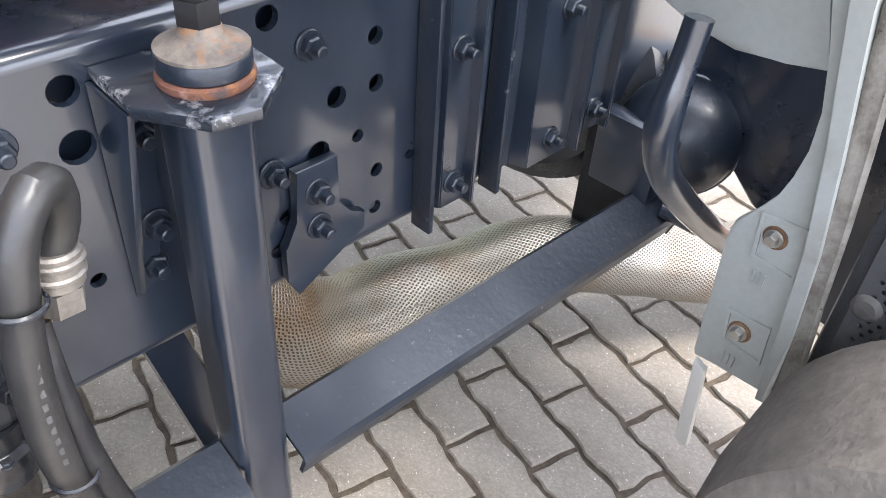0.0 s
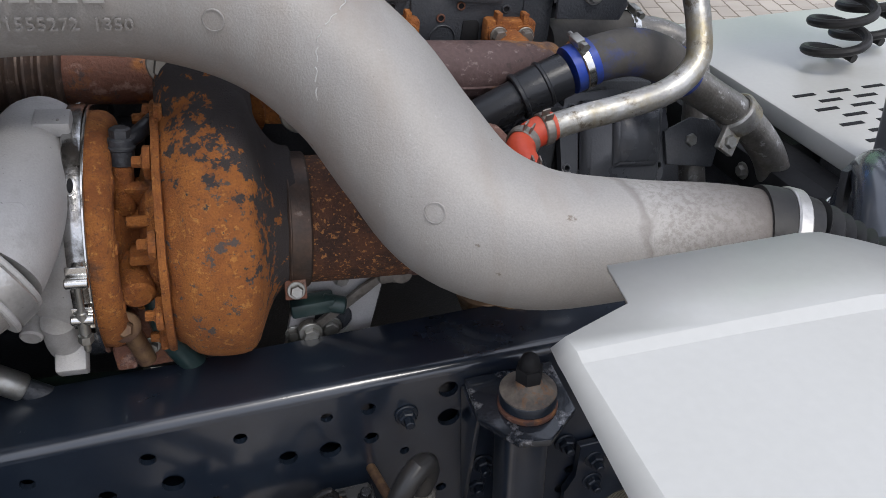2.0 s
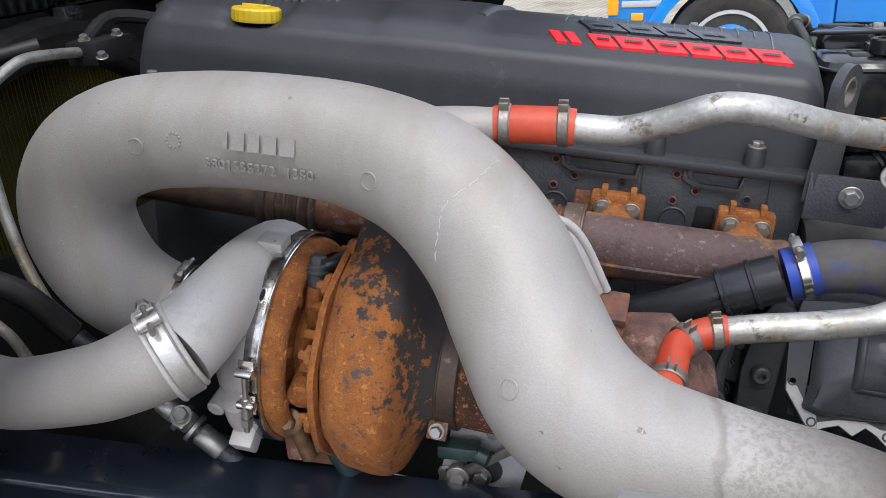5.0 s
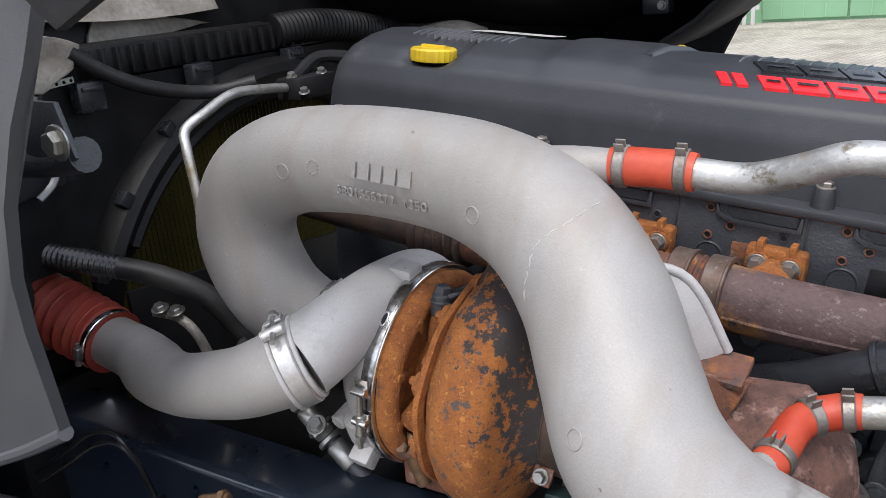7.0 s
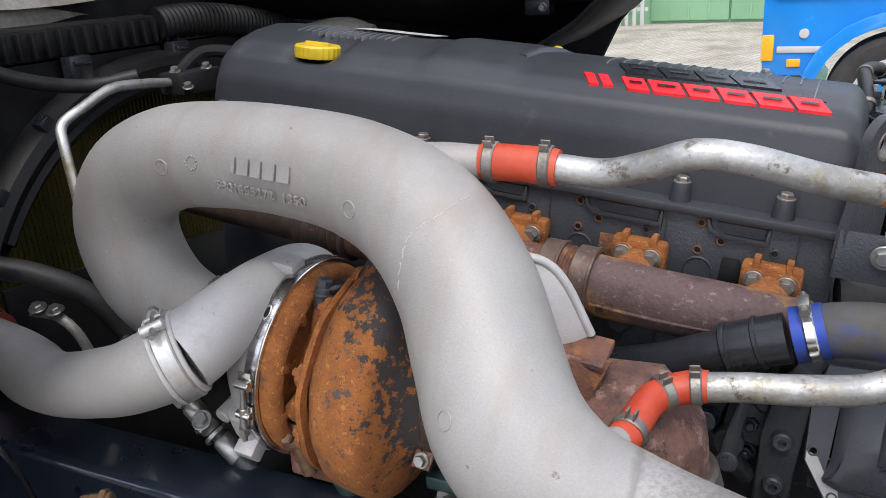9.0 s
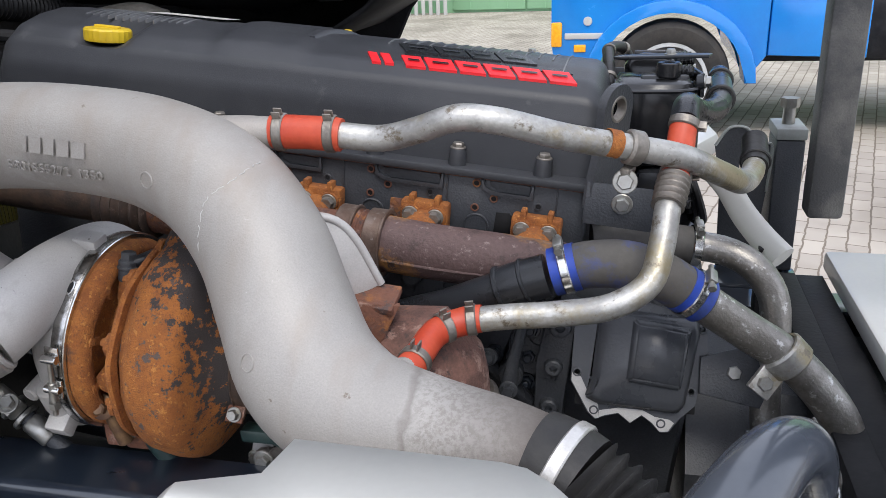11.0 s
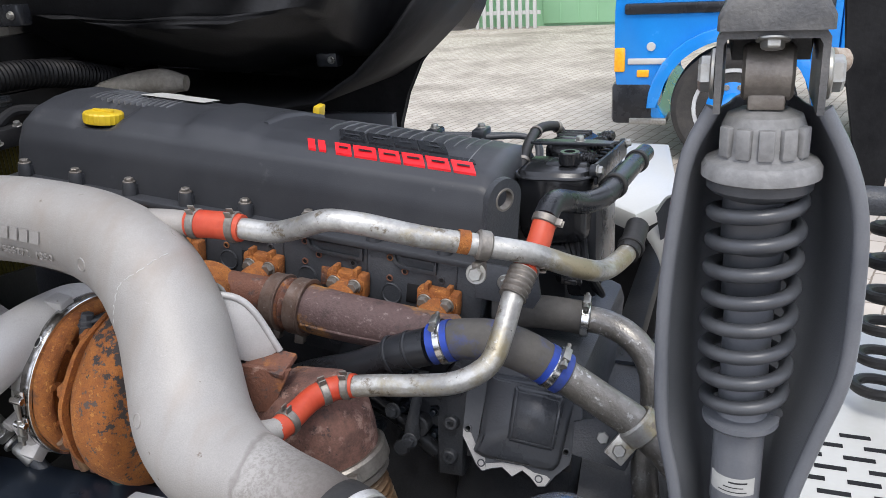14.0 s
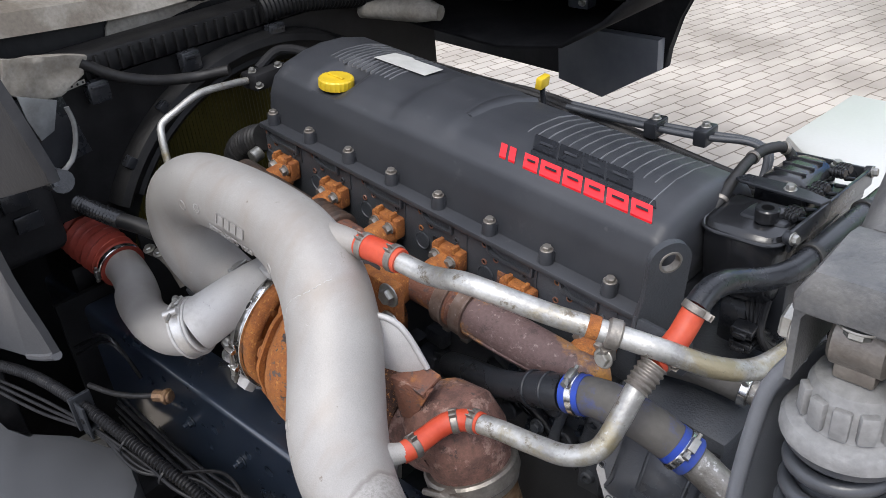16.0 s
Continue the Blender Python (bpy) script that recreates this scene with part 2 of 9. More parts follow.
DARK_STRAP = surface("heat_stained_strap", (0.075, 0.058, 0.050), 0.5, 0.5, other=(0.13, 0.085, 0.062), scale=30, fine=260, bump=0.3, scuff=(((0.22, 0.17, 0.14), 0.66, 60, 0.03),))
RUST_PITTED = surface("pitted_brown_rust", (0.125, 0.050, 0.024), 0.85, other=(0.060, 0.030, 0.020), spots=0.50, spread=0.10, scale=26, fine=330, bump=0.9, scuff=(((0.42, 0.185, 0.06), 0.585, 190, 0.02), ((0.05, 0.027, 0.02), 0.62, 60, 0.03)))
RUSTY_BAND = surface("brown_stained_band", (0.20, 0.155, 0.13), 0.48, 0.5, other=(0.12, 0.075, 0.055), scale=24, fine=240, bump=0.3, scuff=(((0.34, 0.30, 0.27), 0.64, 60, 0.03),))
TEAL_HOSE = surface("dark_teal_hose", (0.015, 0.036, 0.036), 0.35, other=(0.03, 0.055, 0.052), scale=20)
RUST = surface("orange_rust", (0.37, 0.130, 0.026), 0.88, other=(0.25, 0.080, 0.020), spots=0.50, spread=0.10, scale=34, fine=560, bump=0.9, scuff=(((0.17, 0.062, 0.022), 0.585, 230, 0.025), ((0.44, 0.185, 0.045), 0.60, 120, 0.03), ((0.13, 0.055, 0.026), 0.64, 20, 0.05)))
RUST_FLAKY = surface("flaking_orange_rust", (0.37, 0.130, 0.026), 0.88, other=(0.27, 0.090, 0.021), spots=0.50, spread=0.10, scale=30, fine=560, bump=0.9, scuff=(((0.17, 0.062, 0.022), 0.585, 230, 0.025), ((0.44, 0.185, 0.045), 0.60, 120, 0.03), ((0.085, 0.066, 0.060), 0.600, 62, 0.012)))
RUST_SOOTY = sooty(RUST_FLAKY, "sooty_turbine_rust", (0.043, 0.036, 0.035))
RUST_DARK = surface("brown_rust", (0.15, 0.062, 0.038), 0.8, other=(0.30, 0.115, 0.03), spots=0.60, spread=0.06, scale=22, fine=240, bump=0.8, scuff=(((0.07, 0.045, 0.04), 0.58, 60, 0.03), ((0.25, 0.15, 0.115), 0.60, 34, 0.04), ((0.33, 0.135, 0.035), 0.66, 12, 0.04)))
RUST_PLUM = surface("plum_rust", (0.125, 0.078, 0.072), 0.7, 0.15, other=(0.40, 0.19, 0.045), spots=0.555, spread=0.05, scale=9, fine=200, bump=0.6, scuff=(((0.22, 0.165, 0.15), 0.61, 80, 0.03), ((0.07, 0.045, 0.042), 0.60, 34, 0.03)))
COVER = surface("charcoal_cover_plastic", (0.029, 0.031, 0.036), 0.43, other=(0.041, 0.043, 0.048), fine=900, bump=0.16, scale=5, scuff=(((0.062, 0.063, 0.066), 0.66, 24, 0.05),))
BLACK = surface("black_plastic", (0.0125, 0.0135, 0.016), 0.28, other=(0.022, 0.024, 0.028), fine=500, bump=0.15)
BLACK_GLOSS = surface("satin_black_moulding", (0.009, 0.0095, 0.011), 0.22, other=(0.014, 0.0145, 0.016), scale=6, fine=420, bump=0.06)
BLACK_MATT = surface("matt_black", (0.009, 0.009, 0.010), 0.65, other=(0.02, 0.02, 0.021), scale=12, bump=0.3)
LINER = surface("black_liner", (0.010, 0.010, 0.011), 0.40, other=(0.02, 0.02, 0.021), scale=9, fine=160, bump=0.3)
RUBBER = surface("black_rubber", (0.011, 0.011, 0.012), 0.5, other=(0.026, 0.025, 0.024), scale=18, bump=0.25)
HOSE_GREY = surface("dusty_grey_hose", (0.055, 0.052, 0.048), 0.75, other=(0.09, 0.085, 0.08), scale=10, bump=0.3)
HOSE_TINTED = surface("dusty_hose_with_blue_bleed", (0.060, 0.056, 0.050), 0.72, other=(0.085, 0.079, 0.072), scale=10, bump=0.3, scuff=(((0.03, 0.055, 0.22), 0.60, 9, 0.07),))
HOSE_DUSTY = surface("dusty_rubber_hose", (0.013, 0.013, 0.0135), 0.36, other=(0.028, 0.027, 0.026), scale=14, bump=0.2)
BLOCK = surface("dark_engine_paint", (0.040, 0.044, 0.051), 0.45, other=(0.060, 0.063, 0.069), scale=12, fine=300, bump=0.5, spots=0.6, scuff=(((0.095, 0.062, 0.045), 0.70, 60, 0.03), ((0.12, 0.12, 0.12), 0.72, 90, 0.02)))
RED_HOSE = surface("orange_red_silicone", (0.42, 0.042, 0.016), 0.5, other=(0.50, 0.070, 0.028), scale=20, bump=0.2)
RED_DARK = surface("dark_red_silicone", (0.22, 0.03, 0.02), 0.55, other=(0.32, 0.05, 0.03), scale=14, bump=0.2)
BLUE_HOSE = surface("blue_silicone", (0.012, 0.050, 0.36), 0.5, scale=22, other=(0.035, 0.055, 0.17), bump=0.2)
STEEL = surface("galvanised_steel", (0.50, 0.495, 0.47), 0.44, 0.7, other=(0.32, 0.315, 0.30), scale=16, fine=200, bump=0.3, spots=0.52, spread=0.08, scuff=(((0.30, 0.26, 0.17), 0.56, 9, 0.06), ((0.16, 0.135, 0.10), 0.61, 38, 0.04), ((0.58, 0.57, 0.54), 0.64, 55, 0.03), ((0.09, 0.085, 0.08), 0.665, 120, 0.02)))
STEEL_DULL = surface("dull_steel_pipe", (0.30, 0.28, 0.25), 0.5, 0.75, other=(0.20, 0.18, 0.16), scale=20, fine=220, bump=0.35)
PIPE_WORN = surface("worn_bright_pipe", (0.36, 0.345, 0.32), 0.38, 0.75, other=(0.22, 0.205, 0.185), scale=18, fine=260, bump=0.35, scuff=(((0.55, 0.54, 0.52), 0.62, 60, 0.03),))
ZINC = surface("zinc_bolt", (0.42, 0.42, 0.40), 0.38, 0.85, other=(0.30, 0.29, 0.26), scale=60, bump=0.2)
CHROME = surface("bright_band_steel", (0.62, 0.62, 0.60), 0.2, 1.0, scale=40, bump=0.1)
BRASS = surface("brass_fitting", (0.26, 0.16, 0.085), 0.5, 0.6, other=(0.12, 0.07, 0.05), scale=60, bump=0.3)
YELLOW = surface("yellow_plastic", (0.66, 0.46, 0.02), 0.45, other=(0.55, 0.37, 0.02), scale=30, bump=0.15)
RED_PAINT = surface("red_lettering", (0.62, 0.012, 0.018), 0.35, scale=30, bump=0.05)
WHITE = surface("white_panel_paint", (0.51, 0.51, 0.485), 0.40, other=(0.455, 0.455, 0.425), coat=0.2, scale=1.2, bump=0.01, spots=0.6, spread=0.3)
WHITE_DIRTY = surface("grey_white_moulding", (0.29, 0.31, 0.295), 0.5, other=(0.20, 0.195, 0.175), scale=7, bump=0.1, spots=0.62)
PAPER = surface("paper_label", (0.37, 0.37, 0.35), 0.6, scale=10, bump=0.05)
INK = surface("black_ink", (0.02, 0.02, 0.022), 0.6, bump=0.02)
INSULATION = surface("dirty_foil_insulation", (0.30, 0.285, 0.25), 0.75, other=(0.15, 0.13, 0.105), scale=6, bump=0.6)
GUARD = surface("grey_guard_coat", (0.108, 0.115, 0.128), 0.34, other=(0.142, 0.148, 0.160), scale=7, fine=500, bump=0.12)
DUSTY = surface("dusty_black_steel", (0.066, 0.067, 0.069), 0.5, other=(0.165, 0.16, 0.15), scale=9, spots=0.58, fine=300, bump=0.4)
SPRING = surface("spring_coat", (0.040, 0.043, 0.049), 0.34, other=(0.058, 0.061, 0.066), scale=20, fine=500, bump=0.1)
def translucent(name, colour, through):
    """A fine finned screen: part of the daylight behind it comes through."""
    m, t, b = node_mat(name)
    n, ln = t.nodes, t.links
    tr = n.new("ShaderNodeBsdfTranslucent")
    df = n.new("ShaderNodeBsdfDiffuse")
    st = n.new("ShaderNodeTexNoise")
    st.inputs["Scale"].default_value, st.inputs["Detail"].default_value = 4, 6
    rp = n.new("ShaderNodeValToRGB")
    rp.color_ramp.elements[0].position, rp.color_ramp.elements[1].position = 0.35, 0.65
    rp.color_ramp.elements[0].color, rp.color_ramp.elements[1].color = (*[c * 0.35 for c in through], 1), (*through, 1)
    ln.new(st.outputs[0], rp.inputs[0])
    ln.new(rp.outputs[0], tr.inputs[0])
    df.inputs[0].default_value = (*colour, 1)
    mix = n.new("ShaderNodeMixShader")
    mix.inputs[0].default_value = 0.8
    ln.new(df.outputs[0], mix.inputs[1])
    ln.new(tr.outputs[0], mix.inputs[2])
    ln.new(mix.outputs[0], n["Material Output"].inputs[0])
    return m


CORE_SCREEN = translucent("finned_screen", (0.03, 0.026, 0.012), (0.06, 0.05, 0.013))
CLEAR = surface("headlamp_plastic", (0.45, 0.46, 0.46), 0.2, scale=8, bump=0.05)
TRUCK_BLUE = surface("bright_blue_paint", (0.010, 0.20, 0.62), 0.25, coat=0.5, other=(0.012, 0.24, 0.68), scale=2, bump=0.02)
GREEN = surface("pale_green_door", (0.22, 0.42, 0.24), 0.6, other=(0.25, 0.46, 0.27), scale=0.4, bump=0.05)
AMBER = surface("amber_lens", (0.85, 0.36, 0.02), 0.2, scale=40, bump=0.05)
TYRE = surface("tyre_rubber", (0.028, 0.027, 0.026), 0.8, other=(0.055, 0.05, 0.045), scale=9, bump=0.4)
MESH = woven("woven_mesh_wrap")
PAVING = paving("concrete_paving")
PAVER = surface("paver_concrete", (0.235, 0.205, 0.172), 0.88, other=(0.155, 0.130, 0.104), scale=5, fine=220, bump=0.9, spots=0.56, spread=0.12, rough_var=0.05, scuff=(((0.20, 0.165, 0.13), 0.60, 3.5, 0.08), ((0.24, 0.21, 0.175), 0.60, 110, 0.03), ((0.46, 0.43, 0.39), 0.64, 160, 0.02)))
SAND = surface("joint_sand", (0.060, 0.044, 0.030), 0.95, other=(0.10, 0.078, 0.056), scale=40, bump=0.8)

PRINT = surface("faded_hose_print", (0.075, 0.075, 0.072), 0.6, other=(0.04, 0.04, 0.039), scale=60, bump=0.1)
DEEP = surface("deep_black_moulding", (0.0045, 0.0046, 0.005), 0.5, other=(0.010, 0.010, 0.0105), scale=14, bump=0.3)
GUARD_DARK = surface("dark_tread_plate", (0.040, 0.043, 0.048), 0.42, other=(0.062, 0.064, 0.068), scale=9, fine=300, bump=0.2)
WORN_EDGE = surface("weathered_edging", (0.20, 0.19, 0.165), 0.65, other=(0.075, 0.062, 0.048), scale=26, fine=240, bump=0.5, spots=0.58, scuff=(((0.05, 0.04, 0.03), 0.66, 60, 0.03),))
CABLE = surface("black_cable", (0.008, 0.008, 0.009), 0.38, other=(0.016, 0.016, 0.017), scale=30, bump=0.1)
DEEP.node_tree.nodes["Principled BSDF"].inputs["Specular IOR Level"].default_value = 0.22
LAMP_GREY = surface("dusty_lamp_plastic", (0.17, 0.18, 0.185), 0.4, other=(0.08, 0.08, 0.08), scale=9, bump=0.15)
for dull, level in ((BLACK_MATT, 0.2), (LINER, 0.3), (RUBBER, 0.35), (BLOCK, 0.5), (CABLE, 0.2), (COVER, 0.4), (BLACK, 0.4), (DEEP, 0.22)):
    dull.node_tree.nodes["Principled BSDF"].inputs["Specular IOR Level"].default_value = level


# ---- building helpers ----
PLACE = {}


def thing(name, label, category, at=(0, 0, 0), group="", kind=""):
    ob = new(name)
    ob.empty_display_size = 0.05
    ob.location = at
    PLACE[ob] = Matrix.Translation(at)
    return tagged(ob, label, category, group, kind)


def finish(me, angle=35):
    me.shade_smooth()
    me.set_sharp_from_angle(angle=radians(angle))
    return me


def part(name, bm, material, parent=None, label="", angle=35, fix=True):
    """One mesh, built in world places, as a part of a thing or of another part."""
    if fix:
        bmesh.ops.recalc_face_normals(bm, faces=bm.faces)
    me = bpy.data.meshes.new(name)
    bm.to_mesh(me)
    bm.free()
    me.materials.append(material)
    ob = new(name, finish(me, angle))
    if parent:
        ob.parent = parent
        ob.matrix_parent_inverse = PLACE[parent].inverted()
    PLACE[ob] = Matrix.Identity(4)
    return tagged(ob, label)


def put(name, me, m, parent, label=""):
    """A part that shares its mesh with others, set at the pose m."""
    ob = new(name, me)
    ob.parent = parent
    ob.matrix_parent_inverse = PLACE[parent].inverted()
    ob.matrix_basis = m
    PLACE[ob] = m
    return tagged(ob, label)


def solo(name, bm, material, label, category, group="", kind="", angle=35):
    """A thing of a single mesh, its origin at its lowest middle."""
    ob = part(name, bm, material, None, "", angle)
    vs = ob.data.vertices
    lo = [min(v.co[k] for v in vs) for k in range(3)]
    hi = [max(v.co[k] for v in vs) for k in range(3)]
    at = Vector(((lo[0] + hi[0]) / 2, (lo[1] + hi[1]) / 2, lo[2]))
    ob.data.transform(Matrix.Translation(-at))
    ob.location = at
    PLACE[ob] = Matrix.Translation(at)
    return tagged(ob, label, category, group, kind)


def basis(p, z, x=(0.3, 0.2, 1)):
    """A pose at p whose z points along z."""
    z = Vector(z).normalized()
    x = Vector(x)
    if abs(z.dot(x.normalized())) > 0.95:
        x = Vector((1, 0.1, 0))
    x = (x - z * x.dot(z)).normalized()
    y = z.cross(x)
    return Matrix.Translation(p) @ Matrix((x, y, z)).transposed().to_4x4()


def box(bm, a, b, bevel=0.0, m=None, seg=2):
    a, b = Vector(a), Vector(b)
    got = bmesh.ops.create_cube(bm, size=1, matrix=(m or Matrix.Identity(4)) @ Matrix.Translation((a + b) / 2) @ Matrix.Diagonal((*[abs(v) for v in b - a], 1)))
    if bevel:
        es = {e for v in got["verts"] for e in v.link_edges}
        bmesh.ops.bevel(bm, geom=list(es), offset=bevel, segments=seg, affect="EDGES", profile=0.5)
    return bm


def lathe(bm, profile, m, seg=24, flat=1.0, lobes=0, depth=0.0, caps=True):
    """Turns (radius, height) rows round z of the pose m."""
    rings = []
    for r, h in profile:
        ring = []
        for k in range(seg):
            a = 2 * math.pi * k / seg
            q = r * (1 + depth * math.cos(lobes * a)) if lobes else r
            ring.append(bm.verts.new(m @ Vector((q * math.cos(a), q * math.sin(a) * flat, h))))
        rings.append(ring)
    for p, q in zip(rings, rings[1:]):
        for k in range(seg):
            bm.faces.new((p[k], p[(k + 1) % seg], q[(k + 1) % seg], q[k]))
    if caps and profile[0][0] > 1e-5:
        bm.faces.new(rings[0][::-1])
    if caps and profile[-1][0] > 1e-5:
        bm.faces.new(rings[-1])
    return bm


def cyl(bm, p, q, r, seg=20, r2=None, bevel=0.0):
    p, q = Vector(p), Vector(q)
    h, r2 = (q - p).length, r if r2 is None else r2
    rows = [(r - bevel, 0), (r, bevel), (r2, h - bevel), (r2 - bevel, h)] if bevel else [(r, 0), (r2, h)]
    return lathe(bm, rows, basis(p, q - p), seg)


def ring(bm, at, axis, r_in, r_out, width, seg=32, bevel=0.0015):
    h = width / 2
    rows = [(r_in, -h), (r_out - bevel, -h), (r_out, -h + bevel), (r_out, h - bevel), (r_out - bevel, h), (r_in, h), (r_in, -h)]
    m = basis(at, axis)
    loops = [[bm.verts.new(m @ Vector((r * math.cos(2 * math.pi * k / seg), r * math.sin(2 * math.pi * k / seg), z))) for k in range(seg)] for r, z in rows[:-1]]
    loops.append(loops[0])
    for p, q in zip(loops, loops[1:]):
        for k in range(seg):
            bm.faces.new((p[k], p[(k + 1) % seg], q[(k + 1) % seg], q[k]))
    return bm


def spline(pts, step=0.012):
    """Points and radii along a smooth line through pts (x, y, z, r)."""
    P = [np.array(p, float) for p in pts]
    P = [2 * P[0] - P[1]] + P + [2 * P[-1] - P[-2]]
    P[0][3], P[-1][3] = P[1][3], P[-2][3]
    out = []
    for i in range(1, len(P) - 2):
        a, b, c, d = P[i - 1 : i + 3]
        n = max(2, int(np.linalg.norm((c - b)[:3]) / step))
        ta, tb, tc, td = np.cumsum([0.0] + [max(1e-4, np.linalg.norm((q - p)[:3])) ** 0.5 for p, q in ((a, b), (b, c), (c, d))])
        for k in range(n):
            t = tb + (tc - tb) * k / n
            A1 = (tb - t) / (tb - ta) * a + (t - ta) / (tb - ta) * b
            A2 = (tc - t) / (tc - tb) * b + (t - tb) / (tc - tb) * c
            A3 = (td - t) / (td - tc) * c + (t - tc) / (td - tc) * d
            B1 = (tc - t) / (tc - ta) * A1 + (t - ta) / (tc - ta) * A2
            B2 = (td - t) / (td - tb) * A2 + (t - tb) / (td - tb) * A3
            out.append((tc - t) / (tc - tb) * B1 + (t - tb) / (tc - tb) * B2)
    out.append(P[-2])
    return out


def frames_of(rows):
    p = [Vector(q[:3]) for q in rows]
    tan = [(p[min(i + 1, len(p) - 1)] - p[max(i - 1, 0)]).normalized() for i in range(len(p))]
    side = tan[0].orthogonal().normalized()
    out = []
    for i, t in enumerate(tan):
        if i:
            side = tan[i - 1].rotation_difference(t) @ side
        side = (side - t * side.dot(t)).normalized()
        out.append((p[i], t, side, t.cross(side)))
    return out


def tube(bm, pts, r=None, seg=18, step=0.012, ripple=0.0, pitch=0.01, caps=True, squash=1.0):
    """A smooth tube through pts, (x, y, z) or (x, y, z, r); ripple makes a bellows. Carries its length and girth as a UV map."""
    pts = [(*p[:3], p[3] if len(p) > 3 else r) for p in pts]
    rows = spline(pts, min(step, pitch / 6) if ripple else step)
    uv = bm.loops.layers.uv.verify()
    rings, far, last = [], [], None
    length = 0.0
    for (p, t, s, u), q in zip(frames_of(rows), rows):
        length += (p - last).length if last is not None else 0.0
        last = p
        rad = float(q[3]) + (ripple * math.cos(2 * math.pi * length / pitch) if ripple else 0.0)
        rings.append([bm.verts.new(p + rad * (math.cos(2 * math.pi * k / seg) * s + squash * math.sin(2 * math.pi * k / seg) * u)) for k in range(seg)])
        far.append(length)
    for i in range(len(rings) - 1):
        girth = 2 * math.pi * float(rows[i][3])
        for k in range(seg):
            face = bm.faces.new((rings[i][k], rings[i][(k + 1) % seg], rings[i + 1][(k + 1) % seg], rings[i + 1][k]))
            for loop, (a, b) in zip(face.loops, ((k, i), (k + 1, i), (k + 1, i + 1), (k, i + 1))):
                loop[uv].uv = (girth * a / seg, far[b])
    if caps:
        bm.faces.new(rings[0][::-1])
        bm.faces.new(rings[-1])
    return bm


def prism(bm, outline, z0, z1, m=None, bevel=0.0):
    """A flat shape of (x, y) rows, given thickness along z of the pose m."""
    m = m or Matrix.Identity(4)
    low = [bm.verts.new(m @ Vector((x, y, z0))) for x, y in outline]
    top = [bm.verts.new(m @ Vector((x, y, z1))) for x, y in outline]
    n = len(outline)
    faces = [bm.faces.new(low[::-1]), bm.faces.new(top)]
    faces += [bm.faces.new((low[k], low[(k + 1) % n], top[(k + 1) % n], top[k])) for k in range(n)]
    if bevel:
        es = {e for f in faces[:2] for e in f.edges}
        bmesh.ops.bevel(bm, geom=list(es), offset=bevel, segments=2, affect="EDGES", profile=0.5)
    return bm


def loft(bm, sections, closed=False, caps=True):
    loops = [[bm.verts.new(Vector(p)) for p in s] for s in sections]
    n = len(loops[0])
    for a, b in zip(loops, loops[1:]):
        for k in range(n if closed else n - 1):
            bm.faces.new((a[k], a[(k + 1) % n], b[(k + 1) % n], b[k]))
    if caps and closed:
        bm.faces.new(loops[0][::-1])
        bm.faces.new(loops[-1])
    return bm


def pierced(bm, outline, holes, z0, z1, m=None, seg=14):
    """A plate of an outline with round holes (x, y, r) right through it."""
    m = m or Matrix.Identity(4)
    tmp = bmesh.new()
    loops = [outline] + [[(x + r * math.cos(2 * math.pi * k / seg), y + r * math.sin(2 * math.pi * k / seg)) for k in range(seg)] for x, y, r in holes]
    for pts in loops:
        vs = [tmp.verts.new((x, y, 0)) for x, y in pts]
        for k in range(len(vs)):
            tmp.edges.new((vs[k], vs[(k + 1) % len(vs)]))
    bmesh.ops.triangle_fill(tmp, use_beauty=True, use_dissolve=False, edges=tmp.edges[:])
    tmp.verts.index_update()
    tris = [[v.index for v in f.verts] for f in tmp.faces]
    co = [v.co.xy for v in tmp.verts]
    low = [bm.verts.new(m @ Vector((*c, z0))) for c in co]
    top = [bm.verts.new(m @ Vector((*c, z1))) for c in co]
    for f in tris:
        bm.faces.new([top[i] for i in f])
        bm.faces.new([low[i] for i in f[::-1]])
    at = 0
    for pts in loops:
        n = len(pts)
        for k in range(n):
            a, b = at + k, at + (k + 1) % n
            bm.faces.new((low[a], low[b], top[b], top[a]))
        at += n
    tmp.free()
    return bm


def hex_mesh(name, r, h, material, washer=1.45, stud=0.0):
    """A hexagon head on its washer, standing on z = 0."""
    bm = bmesh.new()
    lathe(bm, [(r * washer, 0), (r * washer, 0.16 * r), (r * washer * 0.93, 0.24 * r)], Matrix.Identity(4), 20)
    lathe(bm, [(r, 0.2 * r), (r, h * 0.82), (r * 0.86, h)], Matrix.Identity(4), 6)
    if stud:
        lathe(bm, [(r * 0.55, h * 0.9), (r * 0.55, h + stud), (r * 0.42, h + stud + 0.1 * r)], Matrix.Identity(4), 12)
    me = bpy.data.meshes.new(name)
    bm.to_mesh(me)
    bm.free()
    me.materials.append(material)
    return finish(me, 30)


BOLT = hex_mesh("bolt", 0.010, 0.009, ZINC)
BOLT_SMALL = hex_mesh("small_bolt", 0.0075, 0.009, ZINC, 1.35)
BOLT_NAVY = hex_mesh("painted_bolt", 0.0105, 0.011, NAVY_WORN, 1.35, 0.009)
BOLT_RUSTY = hex_mesh("rusty_bolt", 0.010, 0.012, STEEL_DULL, 1.25)
BOLT_COVER = hex_mesh("cover_bolt", 0.0085, 0.008, STEEL_DULL, 1.35)
BOLT_HOUSING = hex_mesh("housing_bolt", 0.0095, 0.011, BLOCK, 1.4)
BOLT_BIG = hex_mesh("big_bolt", 0.016, 0.014, ZINC, 1.4)


